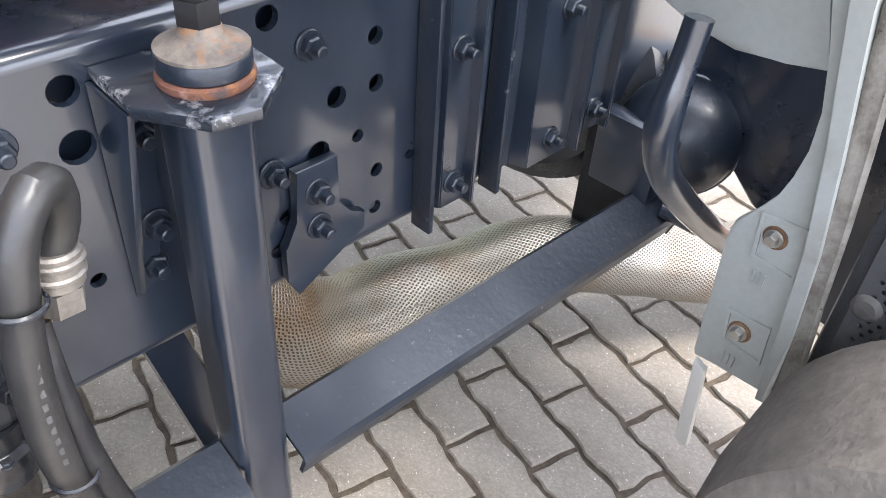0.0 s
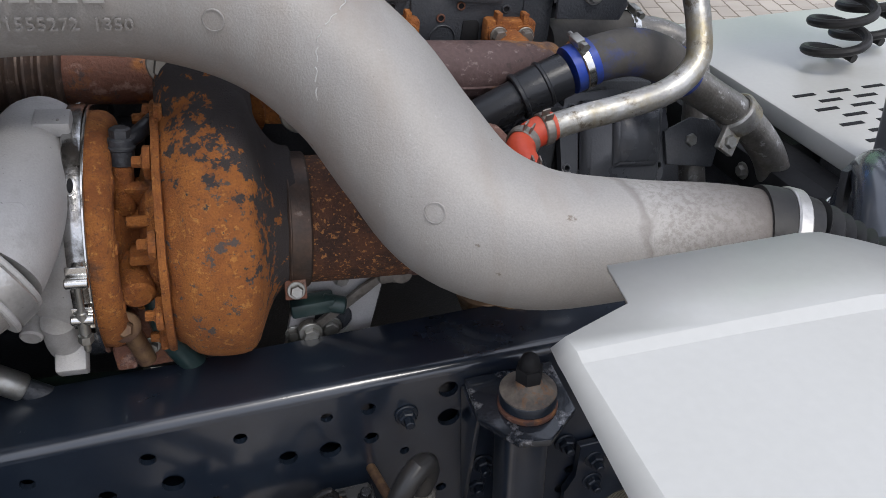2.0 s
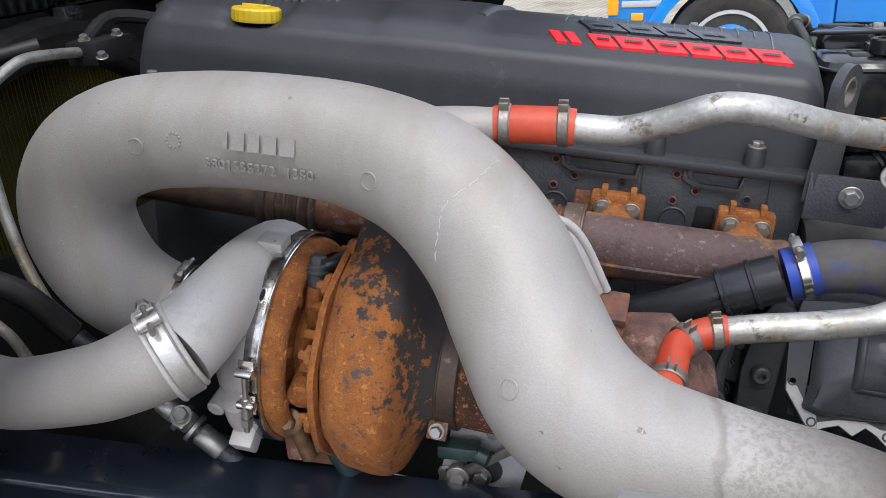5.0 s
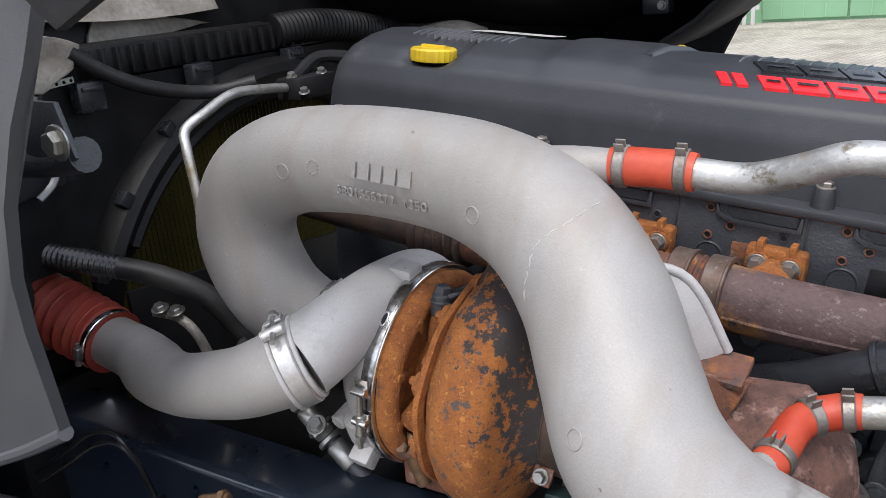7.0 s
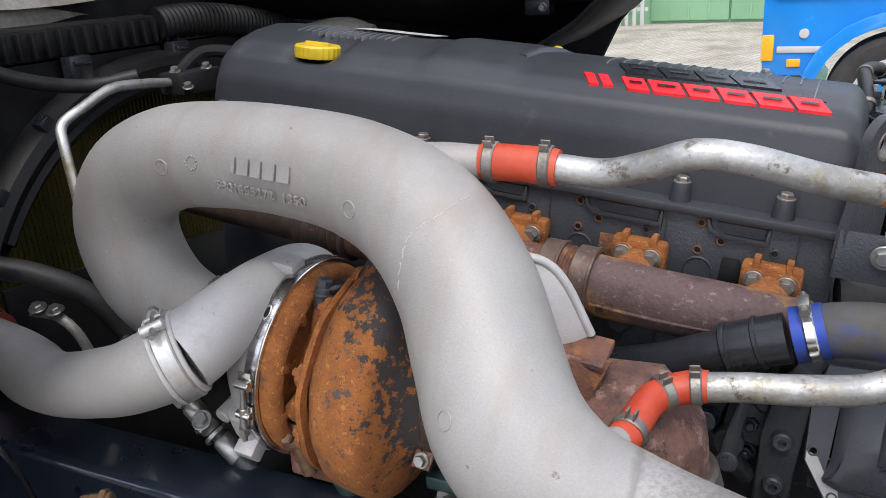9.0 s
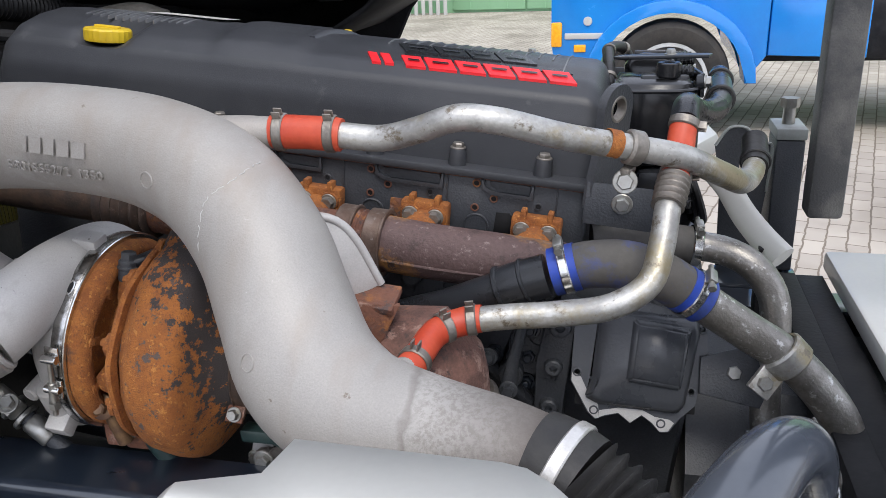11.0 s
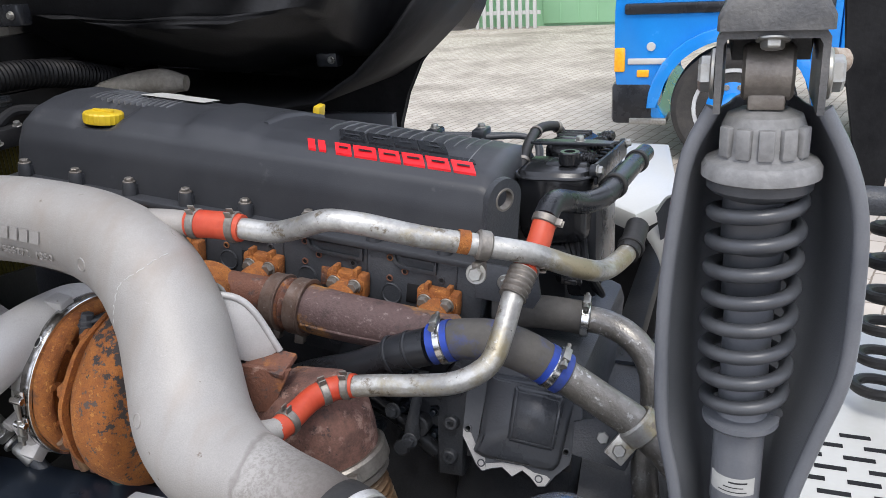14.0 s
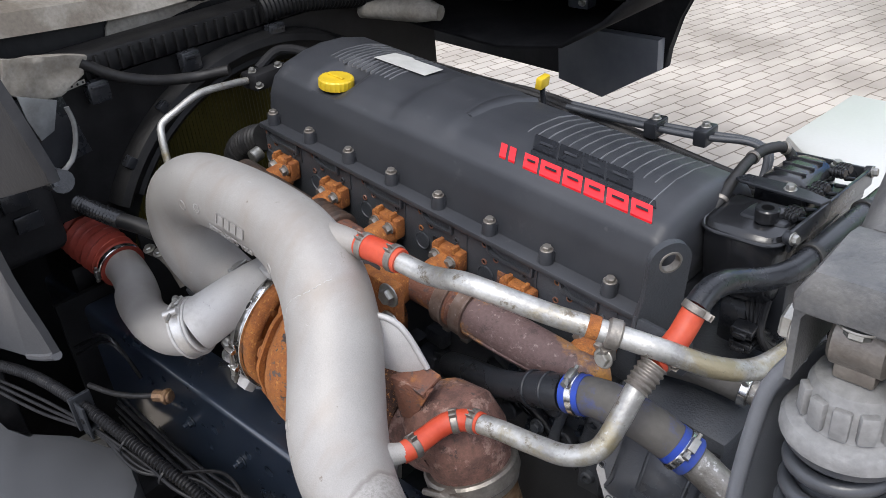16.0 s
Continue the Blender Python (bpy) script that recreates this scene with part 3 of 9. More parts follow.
def hose_clamp(parent, at, axis, r, screw, material=CHROME, width=0.012, name="hose_clamp"):
    """A band round a hose with its tightening screw on the side screw points to."""
    at, axis, screw = Vector(at), Vector(axis).normalized(), Vector(screw)
    screw = (screw - axis * screw.dot(axis)).normalized()
    bm = bmesh.new()
    ring(bm, at, axis, r - 0.001, r + 0.002, width)
    clamp = part(name, bm, material, parent)
    side = axis.cross(screw)
    c = at + screw * (r + 0.006)
    bm = bmesh.new()
    box(bm, (-0.006, -0.011, -0.005), (0.006, 0.011, 0.005), 0.0015, basis(c, screw, axis))
    cyl(bm, c - side * 0.02, c + side * 0.018, 0.0035, 10)
    lathe(bm, [(0.0055, 0), (0.0055, 0.007)], basis(c + side * 0.016, side), 6)
    part("screw", bm, ZINC, clamp)
    return clamp


def spring_clamp(parent, at, axis, r, ear, material=None):
    """A flat spring clamp whose two ears stand up from the hose."""
    at, axis, ear = Vector(at), Vector(axis).normalized(), Vector(ear)
    ear = (ear - axis * ear.dot(axis)).normalized()
    bm = bmesh.new()
    ring(bm, at, axis, r - 0.0005, r + 0.0018, 0.012, 28)
    side = axis.cross(ear)
    for s in (-1, 1):
        c = at + ear * (r + 0.004) + side * 0.004 * s
        box(bm, (-0.005, -0.0010, -0.006), (0.005, 0.0010, 0.006), 0.0004, basis(c, ear, axis))
    return part("spring_clamp", bm, material or STEEL_DULL, parent)


def bolt_at(parent, me, at, normal, name="bolt", turn=0.0):
    return put(name, me, basis(at, normal) @ Matrix.Rotation(turn, 4, "Z"), parent)


# ---- setting: ground and distance ----
bm = bmesh.new()
bmesh.ops.create_grid(bm, x_segments=2, y_segments=2, size=400)
ground = part("ground", bm, PAVING)
tagged(ground, "wide yard of beige interlocking concrete pavers", "ground", kind="structure")

# hall with green doors and a white fence at the far side of the yard
bm = bmesh.new()
box(bm, (-30, 17.8, 0), (40, 18.2, 7))
hall = part("backdrop_hall", bm, GREEN)
tagged(hall, "pale green hall wall with large sliding doors", "wall", kind="structure")
for k, x in enumerate((-3.0, -1.35, 0.3, 1.95, 3.6)):
    bm = bmesh.new()
    box(bm, (x + 0.02, 17.72, 0.06), (x + 1.63, 17.797, 5.2), 0.01)
    for j in range(1, 4):
        box(bm, (x + 0.41 * j - 0.012, 17.7, 0.08), (x + 0.41 * j + 0.012, 17.718, 5.1))
    part("door_panel", bm, GREEN, hall)
fence = thing("fence", "white picket fence at the edge of the yard", "fence", (-7, 17.3, 0))
for k in range(44):
    bm = bmesh.new()
    x = -10.2 + 0.165 * k
    box(bm, (x, 17.28, 0.0), (x + 0.08, 17.31, 1.5), 0.005)
    part("picket", bm, WHITE, fence)
for z in (0.3, 1.2):
    bm = bmesh.new()
    box(bm, (-10.3, 17.315, z), (-2.95, 17.36, z + 0.08))
    part("rail", bm, WHITE, fence)


# ---- the parked blue truck ----
def blue_truck():
    t = thing("parked_truck", "bright blue truck parked across the yard", "truck", (1.3, 6.2, 0))
    y = 5.62
    cx, cz, r = 1.27, 0.43, 0.45
    arch = [(cx + (r + 0.12) * math.cos(a), cz + (r + 0.10) * math.sin(a)) for a in np.linspace(math.pi * 0.98, math.pi * 0.02, 15)]
    side = [(0.44, 0.36), (0.80, 0.34)] + arch + [(1.95, 0.62), (1.95, 1.25), (2.02, 2.9), (0.52, 2.9), (0.40, 1.15), (0.40, 0.75)]
    bm = bmesh.new()
    m = Matrix(((1, 0, 0, 0), (0, 0, 1, 0), (0, 1, 0, 0), (0, 0, 0, 1)))
    prism(bm, side, y, y + 2.3, m, 0.02)
    cab = part("cab", bm, TRUCK_BLUE, t)
    bm = bmesh.new()
    out = [(cx + (r + 0.17) * math.cos(a), cz + (r + 0.15) * math.sin(a)) for a in np.linspace(math.pi, 0, 17)]
    inn = [(cx + (r + 0.09) * math.cos(a), cz + (r + 0.07) * math.sin(a)) for a in np.linspace(0, math.pi, 17)]
    prism(bm, out + inn, y - 0.05, y + 0.3, m, 0.012)
    part("wheel_arch", bm, TRUCK_BLUE, t)
    bm = bmesh.new()
    box(bm, (0.47, y - 0.03, 1.12), (1.90, y + 0.1, 1.20), 0.02)
    box(bm, (0.62, y - 0.004, 1.35), (1.55, y + 0.02, 2.2), 0.05)
    part("window_band", bm, BLACK, t)
    bm = bmesh.new()
    box(bm, (0.50, y - 0.012, 0.755), (0.88, y + 0.02, 0.80), 0.008)
    part("stripe", bm, WHITE, t)
    bm = bmesh.new()
    box(bm, (0.40, y - 0.02, 0.70), (0.48, y + 0.1, 0.88), 0.012)
    part("headlamp", bm, AMBER, t, "amber and clear corner lamp")
    bm = bmesh.new()
    box(bm, (0.57, y - 0.016, 0.66), (0.66, y + 0.02, 0.715), 0.008)
    part("side_marker", bm, AMBER, t)
    bm = bmesh.new()
    lathe(bm, [(0.001, 0.014), (0.03, 0.012), (0.034, 0)], basis((0.67, y, 0.885), (0, -1, 0)), 16)
    part("emblem", bm, WHITE, t)
    bm = bmesh.new()
    box(bm, (0.38, y - 0.01, 0.30), (0.70, y + 2.3, 0.62), 0.04)
    part("bumper", bm, BLACK, t)
    bm = bmesh.new()
    box(bm, (0.52, y - 0.02, 0.30), (0.80, y + 0.3, 0.35), 0.008)
    part("step", bm, ZINC, t)
    bm = bmesh.new()
    prism(bm, [(1.955, 0.62), (2.62, 0.60), (2.62, 1.02), (2.40, 1.12), (1.955, 1.20)], y + 0.01, y + 0.6, m, 0.02)
    part("side_skirt", bm, TRUCK_BLUE, t)
    for k in range(4):
        bm = bmesh.new()
        box(bm, (2.10, y + 0.05, 1.16 + 0.09 * k), (2.55, y + 0.3, 1.20 + 0.09 * k), 0.006)
        part("tread", bm, WHITE, t)
    bm = bmesh.new()
    box(bm, (2.05, y + 0.32, 1.0), (2.62, y + 1.9, 2.6), 0.02)
    part("cab_back", bm, BLACK, t)
    bm = bmesh.new()
    box(bm, (1.9, y + 0.2, 0.55), (6.5, y + 1.9, 1.0), 0.05)
    part("chassis", bm, BLACK_MATT, t)
    # wheel
    wy = y + 0.02
    bm = bmesh.new()
    lathe(bm, [(0.29, 0.0), (0.33, -0.03), (0.40, -0.035), (0.44, -0.01), (0.45, 0.06), (0.45, 0.22), (0.42, 0.27)], basis((cx, wy, cz), (0, 1, 0)), 48)
    wheel = part("wheel", bm, TYRE, t, "large black truck tyre")
    bm = bmesh.new()
    lathe(bm, [(0.295, 0.03), (0.29, -0.012), (0.265, -0.012), (0.25, 0.03), (0.20, 0.045), (0.001, 0.045)], basis((cx, wy, cz), (0, 1, 0)), 40)
    part("rim", bm, CLEAR, wheel, "white painted rim")
    bm = bmesh.new()
    lathe(bm, [(0.20, 0.05), (0.19, 0.0), (0.11, -0.015), (0.085, -0.06), (0.06, -0.075), (0.001, -0.075)], basis((cx, wy - 0.0, cz), (0, 1, 0)), 28)
    part("hub", bm, TRUCK_BLUE, wheel, "blue hub")
    for k in range(10):
        a = 2 * math.pi * k / 10
        bolt_at(wheel, BOLT_BIG, (cx + 0.155 * math.cos(a), wy - 0.006, cz + 0.155 * math.sin(a)), (0, -1, 0), "wheel_nut")
    return t


blue_truck()


# ---- the chassis ----
def rail_holes():
    """Rows of round holes (x, z, r) in the rail's web."""
    h = [(0.877, 0.798, 0.011), (0.99, 0.752, 0.009), (0.944, 0.705, 0.011), (0.991, 0.704, 0.009), (0.921, 0.654, 0.013), (0.968, 0.655, 0.007),
         (0.992, 0.606, 0.008), (0.711, 0.745, 0.014), (0.711, 0.790, 0.012), (0.518, 0.735, 0.011), (0.567, 0.734, 0.013), (0.371, 0.779, 0.009),
         (0.47, 0.781, 0.008), (0.616, 0.738, 0.009), (0.945, 0.812, 0.007), (1.037, 0.606, 0.006), (0.688, 0.68, 0.007), (0.70, 0.625, 0.007),
         (0.655, 0.705, 0.006), (0.567, 0.785, 0.007), (0.615, 0.785, 0.009), (0.39, 0.735, 0.013), (0.32, 0.735, 0.010), (0.43, 0.69, 0.009),
         (0.88, 0.60, 0.008), (0.868, 0.565, 0.008), (0.99, 0.56, 0.008), (0.35, 0.655, 0.007), (0.42, 0.63, 0.012), (0.47, 0.63, 0.008),
         (0.52, 0.645, 0.008), (0.25, 0.78, 0.008), (0.20, 0.735, 0.012), (0.14, 0.78, 0.008), (0.08, 0.735, 0.012), (0.28, 0.69, 0.009),
         (0.02, 0.78, 0.008), (-0.06, 0.735, 0.012), (0.16, 0.66, 0.009), (1.06, 0.76, 0.009), (1.06, 0.70, 0.012)]
    return h


def frame_rail(name, y, s, label, holes):
    """A C-section rail: web in the plane y, flanges towards s."""
    t = thing(name, label, "chassis rail", (0.8, y, 0.52))
    m = Matrix(((1, 0, 0, 0), (0, 0, 1, 0), (0, 1, 0, 0), (0, 0, 0, 1)))
    bm = bmesh.new()
    pierced(bm, [(-1.2, 0.532), (4.5, 0.532), (4.5, 0.812), (-1.2, 0.812)], holes, y, y + 0.008 * s, m)
    part("web", bm, NAVY, t, angle=20)
    bm = bmesh.new()
    box(bm, (-1.2, y + 0.030 * s, 0.54), (4.5, y + 0.036 * s, 0.805))
    part("inner_liner", bm, NAVY, t)
    for z0, z1, up in ((0.812, 0.826, 1), (0.532, 0.518, -1)):
        bm = bmesh.new()
        arc = [(y + s * (0.014 - 0.014 * math.cos(a)), z0 + (z1 - z0) * math.sin(a)) for a in np.linspace(0, math.pi / 2, 7)]
        inn = [(y + s * (0.014 - 0.006 * math.cos(a)), z0 + (z1 - z0) * 0.43 * math.sin(a)) for a in np.linspace(math.pi / 2, 0, 5)]
        sec = arc + [(y + s * 0.095, z1), (y + s * 0.095, z1 - 0.008 * up)] + inn
        loft(bm, [[(x, a, b) for a, b in sec] for x in (-1.2, 0.0, 0.6, 1.2, 4.5)], closed=True)
        part("flange", bm, NAVY, t, angle=50)
    return t


RAIL = frame_rail("frame_rail", 0.0, 1, "dark blue painted steel chassis rail with rows of round holes", rail_holes())
FAR_RAIL = frame_rail("frame_rail", 0.80, -1, "dark blue painted steel chassis rail on the far side", [(0.2 * k, 0.7, 0.01) for k in range(8)])
for x, z in ((0.659, 0.765), (0.915, 0.765), (0.868, 0.655), (0.745, 0.62), (0.29, 0.70), (0.10, 0.70)):
    bolt_at(RAIL, BOLT_NAVY, (x, -0.001, z), (0, -1, 0), turn=x * 9)


def mount_post():
    """Octagonal post on the outside of the rail with a rubber bush bolted on its top plate."""
    t = thing("mount_post", "dark blue steel support post topped by a rusty rubber bush", "post", (0.79, -0.075, 0.19))
    c = Vector((0.776, -0.070))
    w, q = 0.0265, 0.0125
    out = [(sx * (w - q) + q * math.cos(a + d), sy * (w - q) + q * math.sin(a + d)) for sx, sy, a in ((1, 1, 0), (-1, 1, math.pi / 2), (-1, -1, math.pi), (1, -1, 1.5 * math.pi)) for d in np.linspace(0, math.pi / 2, 7)]
    bm = bmesh.new()
    loft(bm, [[(c.x + x, c.y + y, z) for x, y in out] for z in (0.19, 0.40, 0.60, 0.793)], closed=True)
    part("tube", bm, NAVY, t)
    bm = bmesh.new()
    tube(bm, [(c.x + x * 1.02, c.y + y * 1.02, 0.792) for x, y in out[7:]], 0.0022, 8, 0.006)
    part("weld", bm, NAVY, t)
    bm = bmesh.new()
    out = [(-0.046, 0.069), (-0.050, 0.002), (-0.020, -0.044), (0.014, -0.050), (0.058, -0.014), (0.062, 0.069)]
    prism(bm, [(c.x + x, c.y + y) for x, y in out], 0.793, 0.803, None, 0.002)
    part("top_plate", bm, surface("scraped_plate", (0.022, 0.028, 0.038), 0.24, 0.2, coat=0.8, scale=34, fine=200, bump=0.5, other=(0.30, 0.30, 0.31), spots=0.60, spread=0.04), t, "scraped glossy plate")
    bm = bmesh.new()
    side = Matrix(((0, 0, 1, 0), (1, 0, 0, 0), (0, 1, 0, 0), (0, 0, 0, 1)))
    prism(bm, [(-0.001, 0.792), (-0.060, 0.792), (-0.046, 0.74), (-0.010, 0.600), (-0.001, 0.592)], c.x - 0.0500, c.x - 0.0445, side, 0.0012)
    part("gusset", bm, NAVY, t)
    bm = bmesh.new()
    prism(bm, [(c.x - 0.044, 0.792), (c.x - 0.010, 0.792), (c.x - 0.014, 0.68), (c.x - 0.030, 0.605), (c.x - 0.044, 0.598)], -0.006, -0.0005, Matrix(((1, 0, 0, 0), (0, 0, 1, 0), (0, 1, 0, 0), (0, 0, 0, 1))), 0.0015)
    part("web_plate", bm, NAVY, t)
    bm = bmesh.new()
    lathe(bm, [(0.036, 0.803), (0.0375, 0.805), (0.0375, 0.809), (0.035, 0.811)], Matrix.Translation((c.x + 0.008, c.y + 0.006, 0)) @ Matrix.Diagonal((0.90, 0.90, 1, 1)), 32)
    part("rust_ring", bm, RUST_DARK, t, "rusty seat ring")
    bm = bmesh.new()
    lathe(bm, [(0.0345, 0.8112), (0.036, 0.813), (0.036, 0.823), (0.0345, 0.825)], Matrix.Translation((c.x + 0.008, c.y + 0.006, 0)) @ Matrix.Diagonal((0.90, 0.90, 1, 1)), 32)
    part("bush", bm, NAVY_WORN, t)
    bm = bmesh.new()
    lathe(bm, [(0.035, 0.8252), (0.0355, 0.828), (0.028, 0.831), (0.018, 0.836), (0.014, 0.845), (0.0, 0.845)], Matrix.Translation((c.x + 0.008, c.y + 0.006, 0)) @ Matrix.Diagonal((0.90, 0.90, 1, 1)), 32)
    part("washer", bm, surface("flaking_washer", (0.20, 0.17, 0.14), 0.8, other=(0.10, 0.085, 0.075), scale=45, bump=0.9, scuff=(((0.22, 0.10, 0.04), 0.60, 30, 0.04),)), t, "flaking beige washer")
    bm = bmesh.new()
    lathe(bm, [(0.017, 0.8435), (0.0175, 0.8445), (0.0175, 0.8585), (0.0160, 0.8605)], Matrix.Translation((c.x + 0.008, c.y + 0.006, 0)) @ Matrix.Diagonal((0.90, 0.90, 1, 1)), 6)
    lathe(bm, [(0.0125, 0.8600), (0.0125, 0.8680), (0.0100, 0.8735), (0.0055, 0.8765), (0.0, 0.8775)], Matrix.Translation((c.x + 0.008, c.y + 0.006, 0)) @ Matrix.Diagonal((0.90, 0.90, 1, 1)), 20)
    part("nut", bm, BLACK_MATT, t)
    bm = bmesh.new()
    loft(bm, [[(x + a, 0.03 + b, z) for a, b in ((-0.020, -0.010), (0.020, -0.010), (0.020, 0.010), (-0.020, 0.010))] for x, z in ((0.742, 0.534), (0.752, 0.49), (0.785, 0.336), (0.795, 0.28))], closed=True)
    box(bm, (0.760, -0.070, 0.285), (0.790, 0.030, 0.315), 0.003)
    part("brace", bm, NAVY, t)
    bolt_at(t, BOLT_NAVY, (0.752, -0.007, 0.745), (0, -1, 0))
    bolt_at(t, BOLT_NAVY, (0.752, -0.007, 0.66), (0, -1, 0))
    return t


mount_post()


def channel_bar():
    """A flat channel that runs outwards and back from the post."""
    t = thing("cross_bar", "dark blue steel channel bar with scuffed paint", "bar", (1.05, -0.08, 0.36))
    p, q = Vector((0.55, -0.075, 0.415)), Vector((1.42, -0.104, 0.420))
    d = (q - p).normalized()
    side = Vector((0, 0, 1)).cross(d).normalized()
    side = (side * 0.94 + Vector((0, 0, 1)) * 0.33).normalized()
    up = d.cross(side) * -1 if d.cross(side).z < 0 else d.cross(side)
    bm = bmesh.new()
    sec = [(-0.034, -0.026), (-0.034, 0.0), (-0.029, 0.006), (0.029, 0.006), (0.034, 0.0), (0.034, -0.026), (0.029, -0.026), (0.029, 0.0), (-0.029, 0.0), (-0.029, -0.026)]
    for s0, s1 in ((0.0, 0.198), (0.255, (q - p).length)):
        loft(bm, [[(p + d * s + side * a + up * b)[:] for a, b in sec] for s in np.linspace(s0, s1, 4)], closed=True)
    part("channel", bm, NAVY_WORN, t)
    bm = bmesh.new()
    prism(bm, [(-0.036, -0.03), (0.036, -0.03), (0.036, 0.03), (-0.036, 0.03)], 0, 0.006, basis(q, d, side), 0.001)
    part("end_plate", bm, NAVY, t)
    bm = bmesh.new()
    box(bm, (1.39, -0.10, 0.425), (1.42, 0.0, 0.535), 0.004)
    part("hanger", bm, NAVY, t)
    return t


channel_bar()


def rail_brackets():
    """Pressed brackets bolted upright on the web behind the post."""
    specs = [(1.054, 0.055, 0.525, 0.800, 0.014), (1.162, 0.120, 0.530, 0.795, 0.028), (1.302, 0.050, 0.535, 0.790, 0.022)]
    for x, w, z0, z1, d in specs:
        t = thing("rail_bracket", "dark blue pressed steel bracket bolted to the chassis rail", "bracket", (x, -0.01, z0), "rail brackets")
        bm = bmesh.new()
        sec = [(0, -0.001), (0, -0.006), (w * 0.30, -0.006), (w * 0.36, -d), (w, -d), (w, -d - 0.014), (w + 0.006, -d - 0.014), (w + 0.006, -d + 0.005), (w * 0.40, -d + 0.005), (w * 0.34, -0.001)]
        loft(bm, [[(x + a, b, z) for a, b in sec] for z in (z0, (z0 + z1) / 2, z1)], closed=True)
        bmesh.ops.bevel(bm, geom=[e for e in bm.edges if abs(e.verts[0].co.z - e.verts[1].co.z) > 0.05], offset=0.0018, segments=2, affect="EDGES")
        part("pressing", bm, NAVY, t)
        bm = bmesh.new()
        box(bm, (x - 0.012, -0.030, z0 - 0.012), (x - 0.005, -0.001, z1), 0.0015)
        part("flange", bm, NAVY_WORN, t)
        for z in (z0 + 0.030, 0.715 if x < 1.1 else z1 - 0.07):
            bolt_at(t, BOLT_NAVY, (x + w * 0.68, -d, z), (0, -1, 0), turn=z * 20)
    t = thing("notched_plate", "dark blue notched steel plate with two bolts on the rail", "plate", (0.905, -0.012, 0.52), "rail brackets")
    bm = bmesh.new()
    m = Matrix(((1, 0, 0, 0), (0, 0, 1, 0), (0, 1, 0, 0), (0, 0, 0, 1)))
    prism(bm, [(0.868, 0.535), (0.868, 0.575), (0.884, 0.60), (0.884, 0.655), (0.932, 0.655), (0.932, 0.60), (0.945, 0.583), (0.965, 0.575), (0.965, 0.555), (0.88, 0.51)], -0.014, -0.003, m, 0.0015)
    part("plate", bm, NAVY, t)
    for z in (0.626, 0.585):
        bolt_at(t, BOLT_NAVY, (0.907, -0.014, z), (0, -1, 0), turn=z * 31)


rail_brackets()

# mesh-wrapped exhaust pipe below the rail, and the dark pipes behind
bm = bmesh.new()
tube(bm, [(0.855, 0.155, 0.62, 0.050), (0.862, 0.135, 0.52, 0.060), (0.885, 0.112, 0.42, 0.068), (0.93, 0.100, 0.345, 0.070), (1.00, 0.096, 0.305, 0.068), (1.10, 0.085, 0.292, 0.066), (1.22, 0.060, 0.285, 0.064), (1.38, 0.015, 0.275, 0.064), (1.52, -0.04, 0.235, 0.068), (1.62, -0.10, 0.20, 0.072), (1.78, -0.20, 0.17, 0.072)], None, 36)
for v in bm.verts:
    v.co += Vector((0, 0, 0.0035)) * math.sin(38 * v.co.x + 21 * v.co.y) + Vector((0, 0.004, 0)) * math.sin(27 * v.co.x + 4)
ex = thing("exhaust_pipe", "exhaust pipe wrapped in woven stainless mesh, heat-stained", "pipe", (1.3, 0.0, 0.10))
part("wrap", bm, MESH, ex)
bm = bmesh.new()
tube(bm, [(0.955, 0.045, 0.372), (1.02, 0.036, 0.335), (1.12, 0.030, 0.322), (1.25, 0.010, 0.318), (1.36, -0.030, 0.312)], 0.006, 8, squash=0.5)
part("seam", bm, MESH, ex, "folded mesh seam")
bm = bmesh.new()
tube(bm, [(1.76, -0.19, 0.175), (2.0, -0.32, 0.165), (2.3, -0.45, 0.16)], 0.075, 24)
part("tail", bm, RUST_PLUM, ex, "bare tail of the pipe")
bm = bmesh.new()
box(bm, (0.84, 0.10, 0.56), (0.88, 0.20, 0.66), 0.006)
part("hanger", bm, BLACK_MATT, ex)
bm = bmesh.new()
box(bm, (1.40, -0.06, 0.30), (1.43, 0.02, 0.53), 0.004)
part("hanger", bm, BLACK_MATT, ex)
bm = bmesh.new()
tube(bm, [(1.184, -0.207, 0.790, 0.0135), (1.176, -0.207, 0.745, 0.0140), (1.169, -0.207, 0.712, 0.0165), (1.167, -0.207, 0.682, 0.0175), (1.187, -0.207, 0.635, 0.0175), (1.238, -0.207, 0.577, 0.0175), (1.340, -0.207, 0.485, 0.0175), (1.449, -0.207, 0.394, 0.0175)], None, 24)
st_ = thing("support_tube", "dark blue bent support tube beside the rail", "tube", (1.25, -0.2, 0.4))
part("tube", bm, NAVY, st_)
bm = bmesh.new()
cyl(bm, (1.415, -0.207, 0.424), (1.405, -0.120, 0.428), 0.014, 14)
part("arm", bm, NAVY, st_)
bm = bmesh.new()
lathe(bm, [(0.0, -0.02), (0.12, -0.015), (0.165, 0.03), (0.17, 0.10), (0.165, 0.6), (0, 0.62)], basis((1.40, 0.12, 0.52), (0.9, 0.35, -0.1)), 36)
tank = thing("air_tank", "black round air tank behind the rail brackets", "tank", (1.6, 0.19, 0.33))
part("shell", bm, BLACK, tank)
bm = bmesh.new()
ring(bm, Vector((1.40, 0.12, 0.52)) + Vector((0.9, 0.35, -0.1)).normalized() * 0.09, (0.9, 0.35, -0.1), 0.168, 0.174, 0.03, 48)
part("strap", bm, BLACK_MATT, tank)
d = Vector((0.92, 0.30, -0.25)).normalized()
c = Vector((1.42, -0.10, 0.515))
